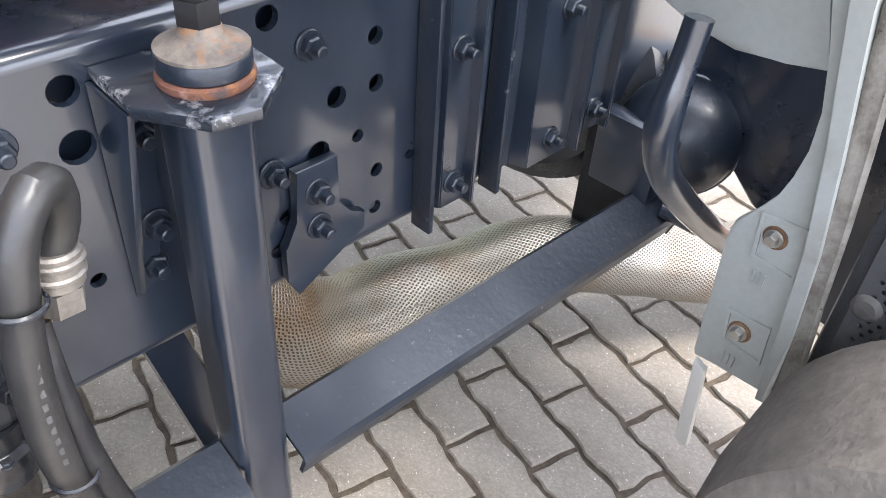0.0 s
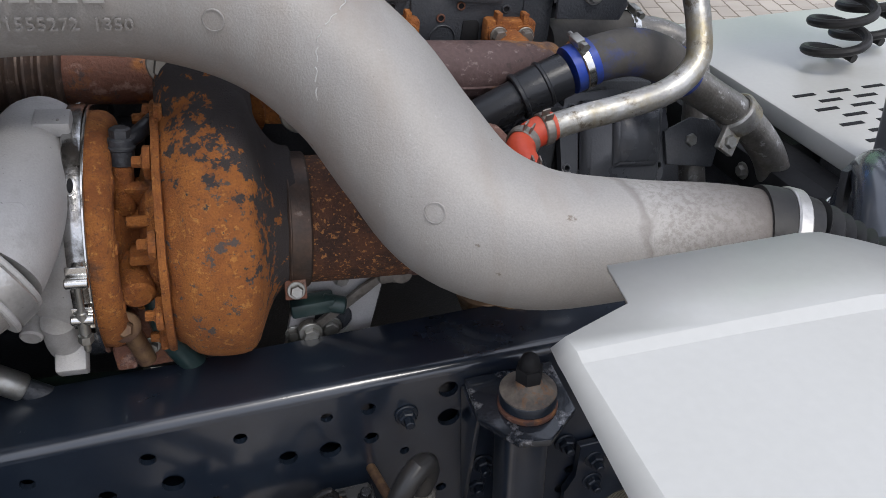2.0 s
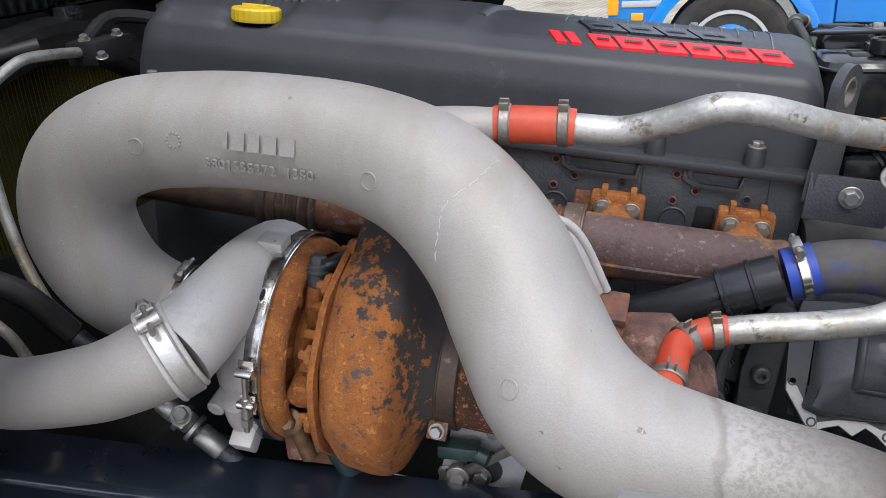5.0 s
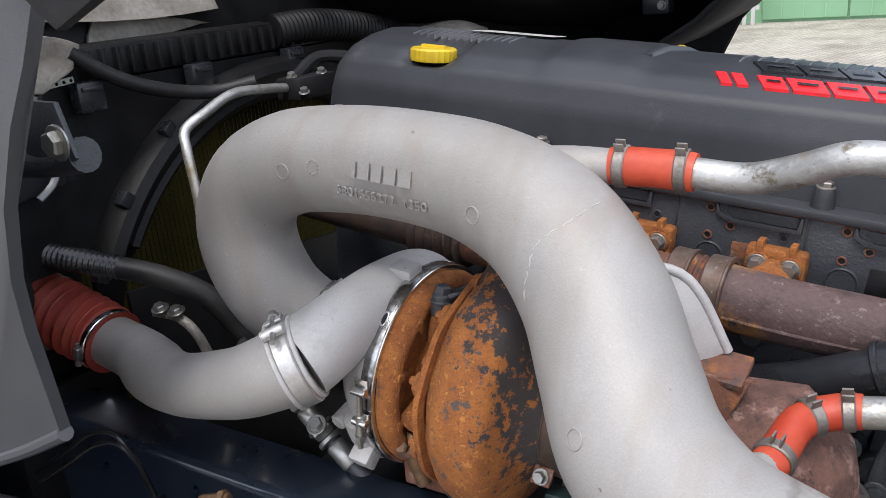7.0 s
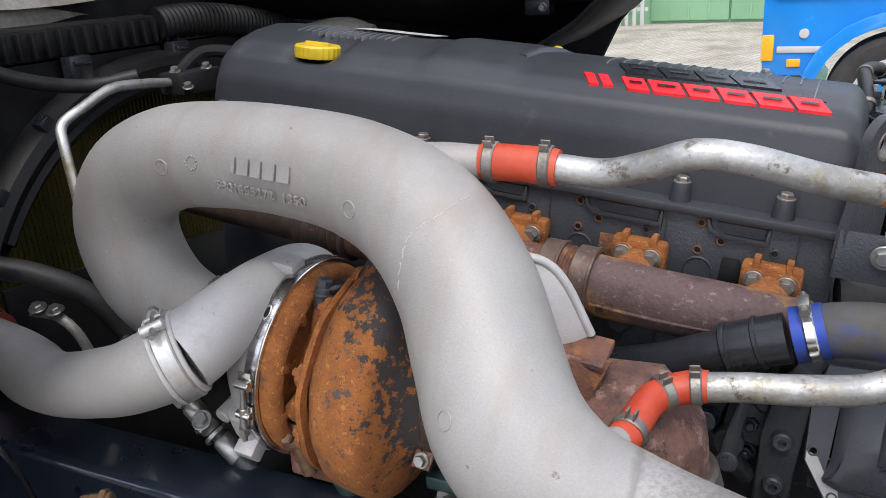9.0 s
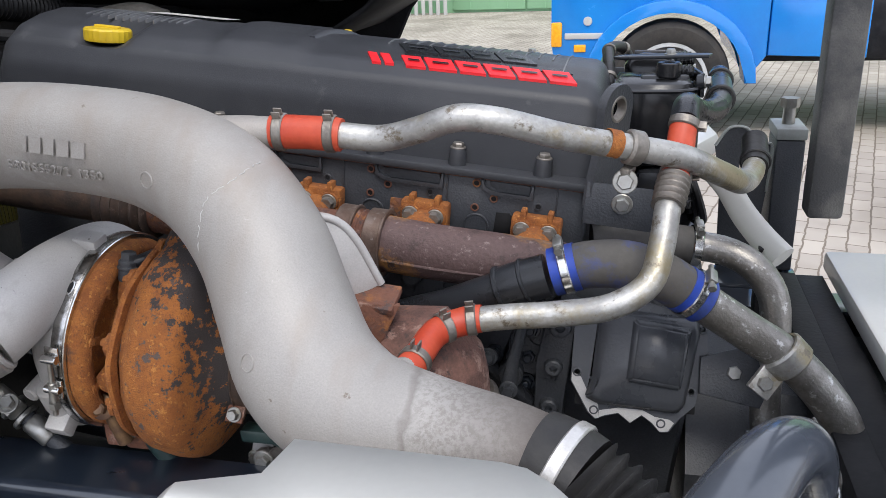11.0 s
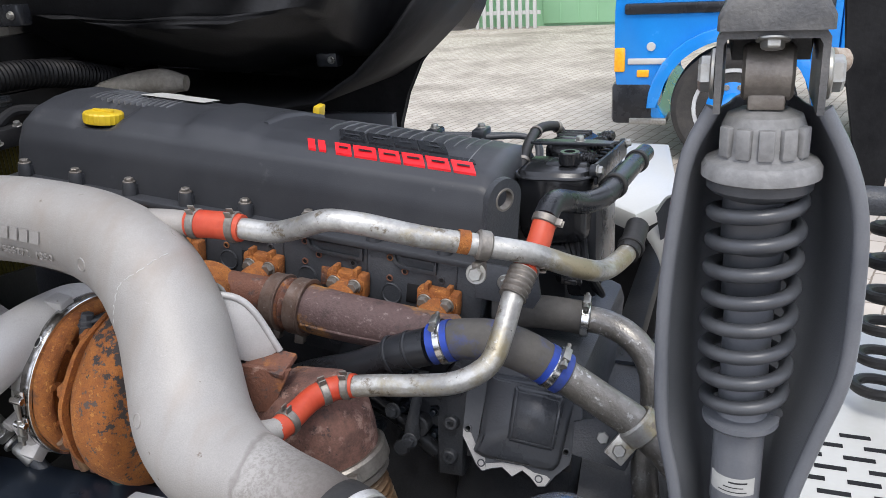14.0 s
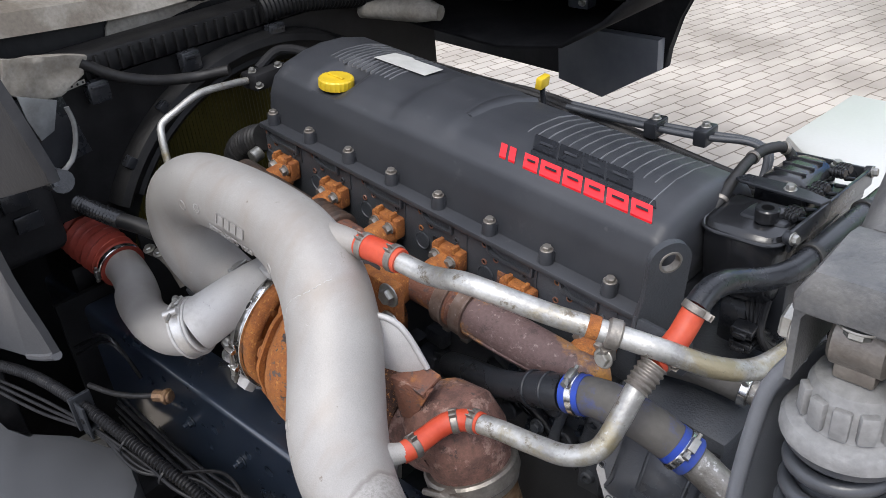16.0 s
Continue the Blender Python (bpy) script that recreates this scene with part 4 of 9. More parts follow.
tank = thing("air_tank", "small dark blue air tank beside the bent support tube", "tank", (1.6, -0.04, 0.40))
bm = bmesh.new()
lathe(bm, [(0.0, -0.012), (0.05, -0.006), (0.078, 0.02), (0.084, 0.05), (0.084, 0.40), (0, 0.42)], basis(c, d), 40)
part("shell", bm, NAVY_WORN, tank, angle=60)
bm = bmesh.new()
ring(bm, c + d * 0.052, d, 0.083, 0.0865, 0.006, 40)
part("weld_seam", bm, NAVY, tank)
bm = bmesh.new()
cyl(bm, c - d * 0.030, c, 0.014, 6, bevel=0.002)
part("drain_plug", bm, NAVY_WORN, tank)


# ---- the engine ----
HOUSING = surface("satin_housing_paint", (0.048, 0.052, 0.060), 0.30, other=(0.066, 0.070, 0.078), scale=9, fine=260, bump=0.12, scuff=(((0.16, 0.16, 0.16), 0.70, 70, 0.02),))
RIB_GREY = surface("worn_rib_plastic", (0.11, 0.112, 0.118), 0.5, other=(0.16, 0.162, 0.168), scale=20, bump=0.1)
E = pose(0.043, 0.399, 1.272, 0, 6.0, -1.3)


def ev(u, v, w):
    return E @ Vector((u, v, w))


def edir(u, v, w):
    return E.to_3x3() @ Vector((u, v, w))


def cover_profile():
    """The rocker cover's top line across it."""
    return [(0.008, -0.030), (0.010, 0.0), (0.014, 0.045), (0.027, 0.083), (0.054, 0.102), (0.10, 0.114), (0.15, 0.119), (0.21, 0.114), (0.27, 0.098), (0.31, 0.070), (0.325, 0.0)]


def valve_cover():
    t = thing("valve_cover", "charcoal grey plastic valve cover with ribbed top and yellow oil cap", "engine cover", ev(0.46, 0.15, 0))
    rows = cover_profile()
    vs, ws = [r[0] for r in rows], [r[1] for r in rows]

    def top(u, v):
        """Height of the cover's skin, with the filler's hollow, the raised middle and rounded ends."""
        w = float(np.interp(v, vs, ws))
        w -= 0.026 * math.exp(-(((u - 0.150) / 0.042) ** 4) - ((v - 0.085) / 0.050) ** 4)
        w += 0.007 * max(0.0, min(1.0, (u - 0.335) / 0.02)) * max(0.0, min(1.0, (0.50 - u) / 0.03)) * max(0.0, min(1.0, (v - 0.02) / 0.05))
        return w

    us = np.concatenate([np.linspace(-0.034, 0.02, 9), np.linspace(0.03, 0.55, 60), np.linspace(0.56, 0.90, 12), np.linspace(0.905, 0.952, 9)])
    fine_v = np.interp(np.linspace(0, 1, 41), np.linspace(0, 1, len(vs)), vs)
    bm = bmesh.new()
    secs = []
    for u in us:
        e = max(0.0, (0.006 - u) / 0.040, (u - 0.912) / 0.040)
        k = math.sqrt(max(0.0, 1 - e ** 2.4)) * 0.65 + 0.35
        secs.append([ev(u, 0.155 + (v - 0.155) * (0.93 + 0.07 * k), top(u, v) * (k if top(u, v) > 0 else 1))[:] for v in fine_v])
    loft(bm, secs)
    for sec in (secs[0], secs[-1]):
        bm.faces.new([bm.verts.new(p) for p in sec])
    bmesh.ops.remove_doubles(bm, verts=bm.verts, dist=1e-5)
    part("shell", bm, COVER, t, angle=50)
    # fine ribs across the top, in two fields
    for u in [0.070 + 0.0140 * k for k in range(14)] + [0.60 + 0.0215 * k for k in range(14)]:
        v0, v1 = (0.115, 0.30) if u < 0.4 else (0.125 if u < 0.86 else 0.06, 0.30)
        bm = bmesh.new()
        line = [(v, float(np.interp(v, vs, ws)) - 0.0005) for v in np.linspace(v0, v1, 9)]
        loft(bm, [[ev(u + a, v, w + b)[:] for a, b in ((-0.0017, -0.004), (-0.0008, 0.0024), (0.0008, 0.0024), (0.0017, -0.004))] for v, w in line], closed=True)
        part("rib", bm, RIB_GREY, t)
    # low raised pads in the middle
    for u in (0.375, 0.425, 0.475):
        bm = bmesh.new()
        line = [(v, float(np.interp(v, [r[0] for r in rows], [r[1] for r in rows])) * 1.02) for v in np.linspace(0.10, 0.27, 8)]
        loft(bm, [[ev(u + a + (v - 0.1) * 0.12, v, w + b)[:] for a, b in ((-0.02, -0.012), (-0.012, 0.004), (0.012, 0.004), (0.02, -0.012))] for v, w in line], closed=True)
        part("raised_pad", bm, COVER, t, angle=70)
    # sealing flange and end lip
    bm = bmesh.new()
    box(bm, (-0.03, -0.022, -0.036), (0.945, 0.33, -0.024), 0.003, E)
    part("flange", bm, COVER, t)
    # filler recess and cap; a black disc paints the recess's dark shading
    bm = bmesh.new()
    lathe(bm, [(0.030, -0.004), (0.034, 0.002), (0.030, 0.003), (0.0, 0.003)], E @ pose(0.150, 0.080, 0.0835, -2, 0, 0), 36)
    part("filler_shade", bm, BLACK, t)
    m = E @ pose(0.143, 0.066, 0.0845, -3, 0, 0)
    bm = bmesh.new()
    lathe(bm, [(0.0355, 0), (0.0365, 0.004), (0.0365, 0.017), (0.034, 0.020), (0.0, 0.021)], m, 72, lobes=24, depth=0.018)
    cap = part("oil_cap", bm, YELLOW, t, "yellow knurled oil filler cap", angle=25)
    bm = bmesh.new()
    box(bm, (-0.022, -0.004, 0.020), (0.022, 0.004, 0.0245), 0.001, m)
    part("grip", bm, YELLOW, cap)
    # paper label
    bm = bmesh.new()
    prism(bm, [(0.155, 0.162), (0.300, 0.168), (0.297, 0.225), (0.215, 0.222), (0.205, 0.228), (0.160, 0.220)], 0, 0.0006, E @ pose(0, 0, 0.1380, -5.5, 0, 0))
    part("paper_label", bm, PAPER, t, "peeling white paper label")
    # badge: slanted red bars under a row of black ones
    def badge(u0, widths, v0, v1, w0, material, name, lean, gap):
        u = u0
        for wd in widths:
            bm = bmesh.new()
            sl = lambda v: float(np.interp(v, [r[0] for r in rows], [r[1] for r in rows]))
            pts = [(u, v0), (u + wd, v0), (u + wd - lean, v1), (u - lean, v1)]
            low = [bm.verts.new(ev(x, v, sl(v) - 0.006)) for x, v in pts]
            top = [bm.verts.new(ev(x, v, sl(v) + w0)) for x, v in pts]
            bm.faces.new(top)
            for k in range(4):
                bm.faces.new((low[k], low[(k + 1) % 4], top[(k + 1) % 4], top[k]))
            part(name, bm, material, t)
            if wd > 0.02 and wd < 0.1:
                bm = bmesh.new()
                lo, hi, p, q = 0.42, 0.60, 0.22, 0.80
                at_ = lambda a, b: (u + wd * a - lean * b, v0 + (v1 - v0) * b)
                bm.faces.new([bm.verts.new(ev(x, v, sl(v) + w0 + 0.0004)) for x, v in (at_(p, lo), at_(q, lo), at_(q, hi), at_(p, hi))])
                part("inset", bm, COVER if material is BLACK else BLACK, t, fix=False)
            u += wd + gap
    badge(0.600, (0.014, 0.014), 0.047, 0.072, 0.004, RED_PAINT, "red_bar", 0.016, 0.006)
    badge(0.653, (0.030, 0.042, 0.038, 0.038, 0.040, 0.038), 0.046, 0.072, 0.004, RED_PAINT, "red_bar", 0.016, 0.005)
    badge(0.648, (0.246,), 0.0725, 0.086, 0.0018, BLACK, "badge_backing", 0.010, 0)
    badge(0.640, (0.050, 0.046, 0.042, 0.050), 0.088, 0.124, 0.004, BLACK, "black_bar", 0.022, 0.004)
    # pillars with bolts along the near edge
    for k in range(8):
        u = 0.125 * k
        bm = bmesh.new()
        lathe(bm, [(0.0145, -0.030), (0.0130, -0.012), (0.0120, 0.0), (0.0110, 0.002)], E @ pose(u, -0.002, -0.002), 20)
        box(bm, (u - 0.011, -0.004, -0.032), (u + 0.011, 0.020, -0.004), 0.003, E)
        part("pillar", bm, COVER, t)
        put("bolt", BOLT_COVER, E @ pose(u, -0.002, 0, 0, 0, 23 * k), t)
    return t


valve_cover()


def engine_block():
    t = thing("engine_block", "dark grey painted diesel engine block and cylinder head", "engine", ev(0.45, 0.15, -0.75))
    bm = bmesh.new()
    box(bm, (-0.03, -0.010, -0.175), (0.945, 0.32, -0.037), 0.005, E)
    part("cylinder_head", bm, BLOCK, t)
    # framed pockets, holes and core plugs, repeated for each cylinder
    face = E @ Matrix(((1, 0, 0, 0), (0, 0, 1, 0), (0, 1, 0, 0), (0, 0, 0, 1)))
    for k in range(6):
        u = -0.013 + 0.16 * k
        a, b = u + 0.004, u + (0.108 if k % 2 == 0 else 0.080)
        bm = bmesh.new()
        prism(bm, [(a, -0.0375), (a, -0.050), (a + 0.004, -0.0545), (a + 0.014, -0.056), (a + 0.020, -0.0600), (b, -0.0600), (b, -0.0375), (b - 0.004, -0.0375), (b - 0.004, -0.0555), (a + 0.022, -0.0555), (a + 0.016, -0.0515), (a + 0.006, -0.0500), (a + 0.004, -0.047), (a + 0.004, -0.0375)], -0.0180, -0.0095, face, 0.0016)
        part("pocket_frame", bm, BLOCK, t)
        bm = bmesh.new()
        prism(bm, [(a + 0.024, -0.0540), (b - 0.006, -0.0540), (b - 0.006, -0.0400), (a + 0.012, -0.0400), (a + 0.012, -0.0470)], -0.0125, -0.0095, face, 0.0012)
        part("pocket_floor", bm, BLOCK, t)
        for du, w, rusty in ((0.023, -0.066, 1), (0.088, -0.069, 0), (-0.004, -0.083, 1), (-0.004, -0.046, 1)):
            bm = bmesh.new()
            ring(bm, ev(u + du, -0.0112, w), edir(0, -1, 0), 0.0040, 0.0062, 0.0032, 16, 0.0008)
            part("hole_rim", bm, RUST_DARK if rusty else BLOCK, t)
            # flat black disc in place of the shade inside the hole
            bm = bmesh.new()
            cyl(bm, ev(u + du, -0.0108, w), ev(u + du, -0.008, w), 0.0043, 12)
            part("hole", bm, BLACK_MATT, t)
        bm = bmesh.new()
        lathe(bm, [(0.0185, -0.002), (0.0185, 0.002), (0.0172, 0.0028), (0.0162, 0.002), (0.0155, 0.0008), (0.0, 0.0006)], basis(ev(u, -0.0105, -0.110), edir(0, -1, 0)), 30)
        part("core_plug", bm, BLOCK, t)
        # raised patch for a hollow: rust brown, or black as painted shade
        bm = bmesh.new()
        prism(bm, [(u + 0.028, -0.086), (u + 0.048, -0.085), (u + 0.052, -0.090), (u + 0.052, -0.120), (u + 0.026, -0.120)], -0.0116, -0.0095, face, 0.0008)
        part("recess_patch", bm, RUST_DARK if k % 2 == 0 else BLACK_MATT, t)
        bm = bmesh.new()
        box(bm, (u + 0.112, -0.0125, -0.080), (u + 0.1145, -0.0095, -0.0375), 0.0008, E)
        part("cast_line", bm, BLOCK, t)
    bm = bmesh.new()
    box(bm, (-0.02, -0.0122, -0.0392), (0.94, -0.0095, -0.0378), 0.0004, E)
    part("seam", bm, RUST_DARK, t, "rusty seam line")
    bm = bmesh.new()
    box(bm, (-0.03, 0.0, -0.66), (0.93, 0.31, -0.176), 0.02, E)
    part("crankcase", bm, BLOCK, t)
    rnd = random.Random(4)
    for k in range(26):
        bm = bmesh.new()
        u, w = rnd.uniform(0.05, 0.9), rnd.uniform(-0.45, -0.2)
        a, b = rnd.uniform(0.02, 0.07), rnd.uniform(0.02, 0.06)
        box(bm, (u, -0.02 - rnd.uniform(0, 0.03), w), (u + a, 0.01, w + b), 0.006, E)
        part("casting", bm, BLOCK, t)
    # pipes, bosses and brackets low behind the return pipe
    for k in range(7):
        bm = bmesh.new()
        u, w = 0.70 + 0.033 * k, -0.20 - 0.03 * ((k * 5) % 7)
        cyl(bm, ev(u, 0.0, w), ev(u + 0.004, -0.055 - 0.012 * (k % 3), w + 0.01), 0.015 + 0.004 * (k % 2), 18, bevel=0.003)
        part("boss", bm, BLOCK, t)
    for k in range(4):
        bm = bmesh.new()
        u, w = 0.72 + 0.055 * k, -0.21 - 0.02 * k
        prism(bm, [(-0.03, -0.04), (0.02, -0.05), (0.035, 0.0), (0.02, 0.045), (-0.025, 0.03)], 0, 0.010, basis(ev(u, -0.035, w), edir(0.2 * (k % 2) - 0.1, -1, 0.25), edir(1, 0, 0)), 0.002)
        part("bracket_plate", bm, BLOCK, t)
    bm = bmesh.new()
    tube(bm, [ev(0.66, -0.02, -0.30)[:], ev(0.74, -0.06, -0.28)[:], ev(0.82, -0.07, -0.30)[:], ev(0.90, -0.06, -0.36)[:]], 0.014, 14)
    part("oil_pipe", bm, BLACK, t)
    for k in range(12):
        bolt_at(t, BOLT_NAVY, ev(0.74 + 0.05 * (k % 4), -0.055 + 0.01 * (k % 3), -0.24 - 0.05 * (k // 4)), edir(0, -1, 0.2))
    # flywheel housing with its cover plate
    bm = bmesh.new()
    box(bm, (0.92, -0.035, -0.62), (1.13, 0.36, -0.16), 0.03, E)
    part("flywheel_housing", bm, BLOCK, t)
    return t


BLOCK_THING = engine_block()


def housing_cover():
    t = thing("housing_cover", "black cast cover plate with a bare metal rim of bolt holes", "cover plate", (1.06, 0.29, 0.83))
    m = basis((1.050, 0.300, 0.905), (0.10, -0.93, 0.36), (1, 0.05, -0.05))
    out = [(-0.088, 0.048), (-0.075, 0.090), (0.0, 0.092), (0.088, 0.076), (0.0955, 0.030), (0.0825, -0.046), (0.063, -0.066), (0.050, -0.085), (0.038, -0.087), (0.026, -0.075), (0.012, -0.066), (-0.003, -0.078), (-0.020, -0.066), (-0.038, -0.071), (-0.051, -0.077), (-0.062, -0.068), (-0.088, -0.026)]
    bolts = [(-0.067, 0.0714), (-0.0800, -0.0135), (-0.0537, -0.0641), (0.0385, -0.0744), (0.076, -0.0271), (0.0846, 0.0594)]
    bm = bmesh.new()
    pierced(bm, out, [(x, y, 0.0042) for x, y in bolts], 0, 0.013, m, 12)
    part("plate", bm, HOUSING, t, angle=20)
    bm = bmesh.new()
    box(bm, (-0.080, -0.060, -0.004), (0.085, 0.080, 0.001), 0, m)
    part("backing", bm, BLACK_MATT, t)
    bm = bmesh.new()
    for q in ([(-0.087, -0.014), (-0.074, -0.020), (-0.060, -0.046), (-0.048, -0.056), (-0.046, -0.0745), (-0.051, -0.0755), (-0.061, -0.067), (-0.087, -0.026)], [(-0.046, -0.064), (-0.020, -0.058), (0.012, -0.058), (0.030, -0.066), (0.050, -0.068), (0.056, -0.072), (0.049, -0.084), (0.038, -0.086), (0.026, -0.074), (0.012, -0.065), (-0.003, -0.077), (-0.020, -0.065), (-0.038, -0.070), (-0.046, -0.0735)]):
        prism(bm, q, 0.0132, 0.0142, m)
    part("bare_rim", bm, CAST_ALU_DULL, t, "bare aluminium rim")
    bm = bmesh.new()
    low = [(-0.055, 0.080), (-0.060, -0.020), (-0.068, -0.046), (-0.050, -0.054), (0.058, -0.058), (0.068, -0.046), (0.082, 0.058), (0.076, 0.074)]
    high = [(-0.040, 0.073), (-0.046, -0.014), (-0.056, -0.038), (-0.046, -0.044), (0.054, -0.049), (0.060, -0.040), (0.073, 0.054), (0.068, 0.066)]
    loft(bm, [[m @ Vector((x, y, 0.011)) for x, y in low], [m @ Vector((x, y, 0.020)) for x, y in low], [m @ Vector((x, y, 0.030)) for x, y in high]], closed=True)
    bmesh.ops.bevel(bm, geom=bm.edges[:], offset=0.0022, segments=2, affect="EDGES")
    part("bulge", bm, HOUSING, t, "glossy dark grey bulge", angle=50)
    bm = bmesh.new()
    side, top = [(-0.012, 0.070), (-0.016, -0.020), (0.060, -0.026), (0.069, 0.062)], [(-0.004, 0.062), (-0.008, -0.013), (0.056, -0.018), (0.063, 0.055)]
    loft(bm, [[m @ Vector((x, y, 0.029)) for x, y in side], [m @ Vector((x, y, 0.041)) for x, y in top]], closed=True)
    bmesh.ops.bevel(bm, geom=bm.edges[:], offset=0.003, segments=3, affect="EDGES")
    part("raised_panel", bm, HOUSING, t, angle=60)
    for x, y in bolts:
        bm = bmesh.new()
        ring(bm, m @ Vector((x, y, 0.013)), m.to_3x3() @ Vector((0, 0, 1)), 0.0042, 0.0064, 0.004, 18, 0.0008)
        part("bolt_rim", bm, HOUSING, t)
    # upright joint flange beside it, with bosses, and a bracket arm with bolts on the crankcase
    bm = bmesh.new()
    prism(bm, [(0.905, 0.790), (0.950, 0.790), (0.952, 0.850), (0.972, 0.985), (0.945, 1.000), (0.925, 0.975), (0.912, 0.900)], 0.300, 0.345, Matrix(((1, 0, 0, 0), (0, 0, 1, 0), (0, 1, 0, 0), (0, 0, 0, 1))), 0.004)
    part("joint_flange", bm, BLOCK, t)
    for p, r in (((0.945, 0.300, 0.960), 0.015), ((0.936, 0.300, 0.895), 0.012), ((0.930, 0.300, 0.830), 0.012)):
        bm = bmesh.new()
        lathe(bm, [(r * 1.15, 0), (r, 0.010), (r * 0.8, 0.012), (r * 0.45, 0.012), (r * 0.40, 0.004), (0, 0.004)], basis(p, (0.05, -1, 0.1)), 24)
        part("cast_boss", bm, BLOCK, t)
    bm = bmesh.new()
    tube(bm, [(0.895, 0.285, 0.990, 0.012), (0.893, 0.272, 0.960, 0.009), (0.882, 0.268, 0.915, 0.010), (0.876, 0.270, 0.872, 0.014)], None, 14, squash=0.7)
    part("bracket_arm", bm, BLOCK, t)
    for p in ((0.847, 0.268, 0.920), (0.893, 0.262, 0.985), (0.877, 0.258, 0.875)):
        bolt_at(t, BOLT_HOUSING, p, (0.05, -1, 0.15), turn=p[2] * 30)
    return t


housing_cover()


def manifold():
    t = thing("exhaust_manifold", "rusty cast-iron exhaust manifold with bolted flanges", "exhaust manifold", ev(0.45, -0.09, -0.16))
    bm = bmesh.new()
    tube(bm, [ev(0.28, -0.092, -0.128)[:], ev(0.42, -0.095, -0.128)[:], ev(0.625, -0.092, -0.125)[:]], 0.036, 24)
    part("middle_log", bm, RUST_DARK, t)
    bm = bmesh.new()
    tube(bm, [ev(-0.02, -0.085, -0.125)[:], ev(0.12, -0.088, -0.127)[:], ev(0.27, -0.092, -0.128)[:]], 0.036, 24)
    part("front_log", bm, DARK_STRAP, t, "dark sooty front manifold tube")
    bm = bmesh.new()
    tube(bm, [ev(0.235, -0.091, -0.128)[:], ev(0.32, -0.093, -0.128)[:]], 0.043, 28, ripple=0.004, pitch=0.016)
    part("bellows", bm, DARK_STRAP, t)
    bm = bmesh.new()
    tube(bm, [(*ev(0.665, -0.092, -0.126), 0.040), (*ev(0.74, -0.092, -0.128), 0.039), (*ev(0.84, -0.09, -0.126), 0.037), (*ev(0.905, -0.082, -0.122), 0.030), (*ev(0.925, -0.06, -0.12), 0.022)], None, 24)
    box(bm, (0.70, -0.098, -0.170), (0.86, -0.086, -0.160), 0.003, E)
    part("rear_log", bm, RUST_PLUM, t, "plum-coloured rear manifold tube", angle=50)
    bm = bmesh.new()
    tube(bm, [ev(0.682, -0.1305, -0.137)[:], ev(0.76, -0.1300, -0.138)[:], ev(0.86, -0.1240, -0.136)[:]], 0.0024, 8)
    part("cast_seam", bm, RUST_PLUM, t)
    bm = bmesh.new()
    tube(bm, [ev(0.606, -0.092, -0.126)[:], ev(0.676, -0.092, -0.126)[:]], 0.0415, 32, ripple=0.0022, pitch=0.009)
    part("bellows", bm, RUST_DARK, t)
    for u in (0.620, 0.664):
        bm = bmesh.new()
        ring(bm, ev(u, -0.092, -0.126), edir(1, 0, 0), 0.042, 0.0470, 0.025, 48, 0.001)
        ring(bm, ev(u + 0.012, -0.092, -0.126), edir(1, 0, 0), 0.042, 0.0485, 0.004, 48, 0.001)
        c = part("band_clamp", bm, RUSTY_BAND, t, "brown stained steel band")
        bm = bmesh.new()
        box(bm, (-0.008, -0.008, -0.006), (0.008, 0.008, 0.012), 0.002, basis(ev(u, -0.10, -0.176), edir(0, -0.2, -1)))
        part("clamp_lug", bm, STEEL_DULL, c)
    for k in range(6):
        u = 0.057 + 0.164 * k
        bm = bmesh.new()
        box(bm, (u - 0.036, -0.036, -0.122), (u + 0.036, -0.0115, -0.078), 0.005, E)
        for s in (-1, 1):
            lathe(bm, [(0.016, 0), (0.014, 0.012)], E @ pose(u + 0.019 * s, -0.028, -0.097, 90), 16)
        cyl(bm, ev(u, -0.03, -0.118), ev(u, -0.085, -0.125), 0.030, 18)
        fl = part("port_flange", bm, RUST, t, "orange rusted port flange")
        for s in (-1, 1):
            bolt_at(fl, BOLT_RUSTY, ev(u + 0.019 * s, -0.040, -0.097), edir(0, -1, 0), turn=k + s)
            bm = bmesh.new()
            box(bm, (u + 0.019 * s - 0.004, -0.038, -0.092), (u + 0.019 * s + 0.004, -0.020, -0.068), 0.0015, E)
            part("lock_tab", bm, RUST, fl)
    # flange to the turbine
    bm = bmesh.new()
    tube(bm, [(*ev(0.49, -0.095, -0.125), 0.05), (*ev(0.50, -0.14, -0.128), 0.05), (*ev(0.49, -0.19, -0.14), 0.045)], None, 22)
    box(bm, (0.42, -0.195, -0.155), (0.585, -0.170, -0.065), 0.008, E)
    part("turbine_flange", bm, RUST, t)
    for u, w in ((0.572, -0.081), (0.435, -0.081), (0.572, -0.14)):
        bolt_at(t, BOLT_BIG, ev(u, -0.196, w), edir(0, -1, 0), "flange_nut")
    return t


manifold()


# ---- turbocharger ----
TX = edir(1, 0.0, 0)
TC = Vector((0.366, 0.148, 0.986))


def along(s, a=0.0, r=0.0):
    """A place s along the turbo's shaft, r off it at the angle a (0: towards the yard side, 90: up)."""
    up = TX.cross(Vector((0, 1, 0))).normalized()
    up = up if up.z > 0 else -up
    out = Vector((0, -1, 0))
    s, r = float(s), float(r)
    return TC + TX * s + r * (math.cos(radians(a)) * out + math.sin(radians(a)) * up)


def off(a):
    """The way straight off the shaft at the angle a."""
    return along(0, a, 1) - along(0, a, 0)


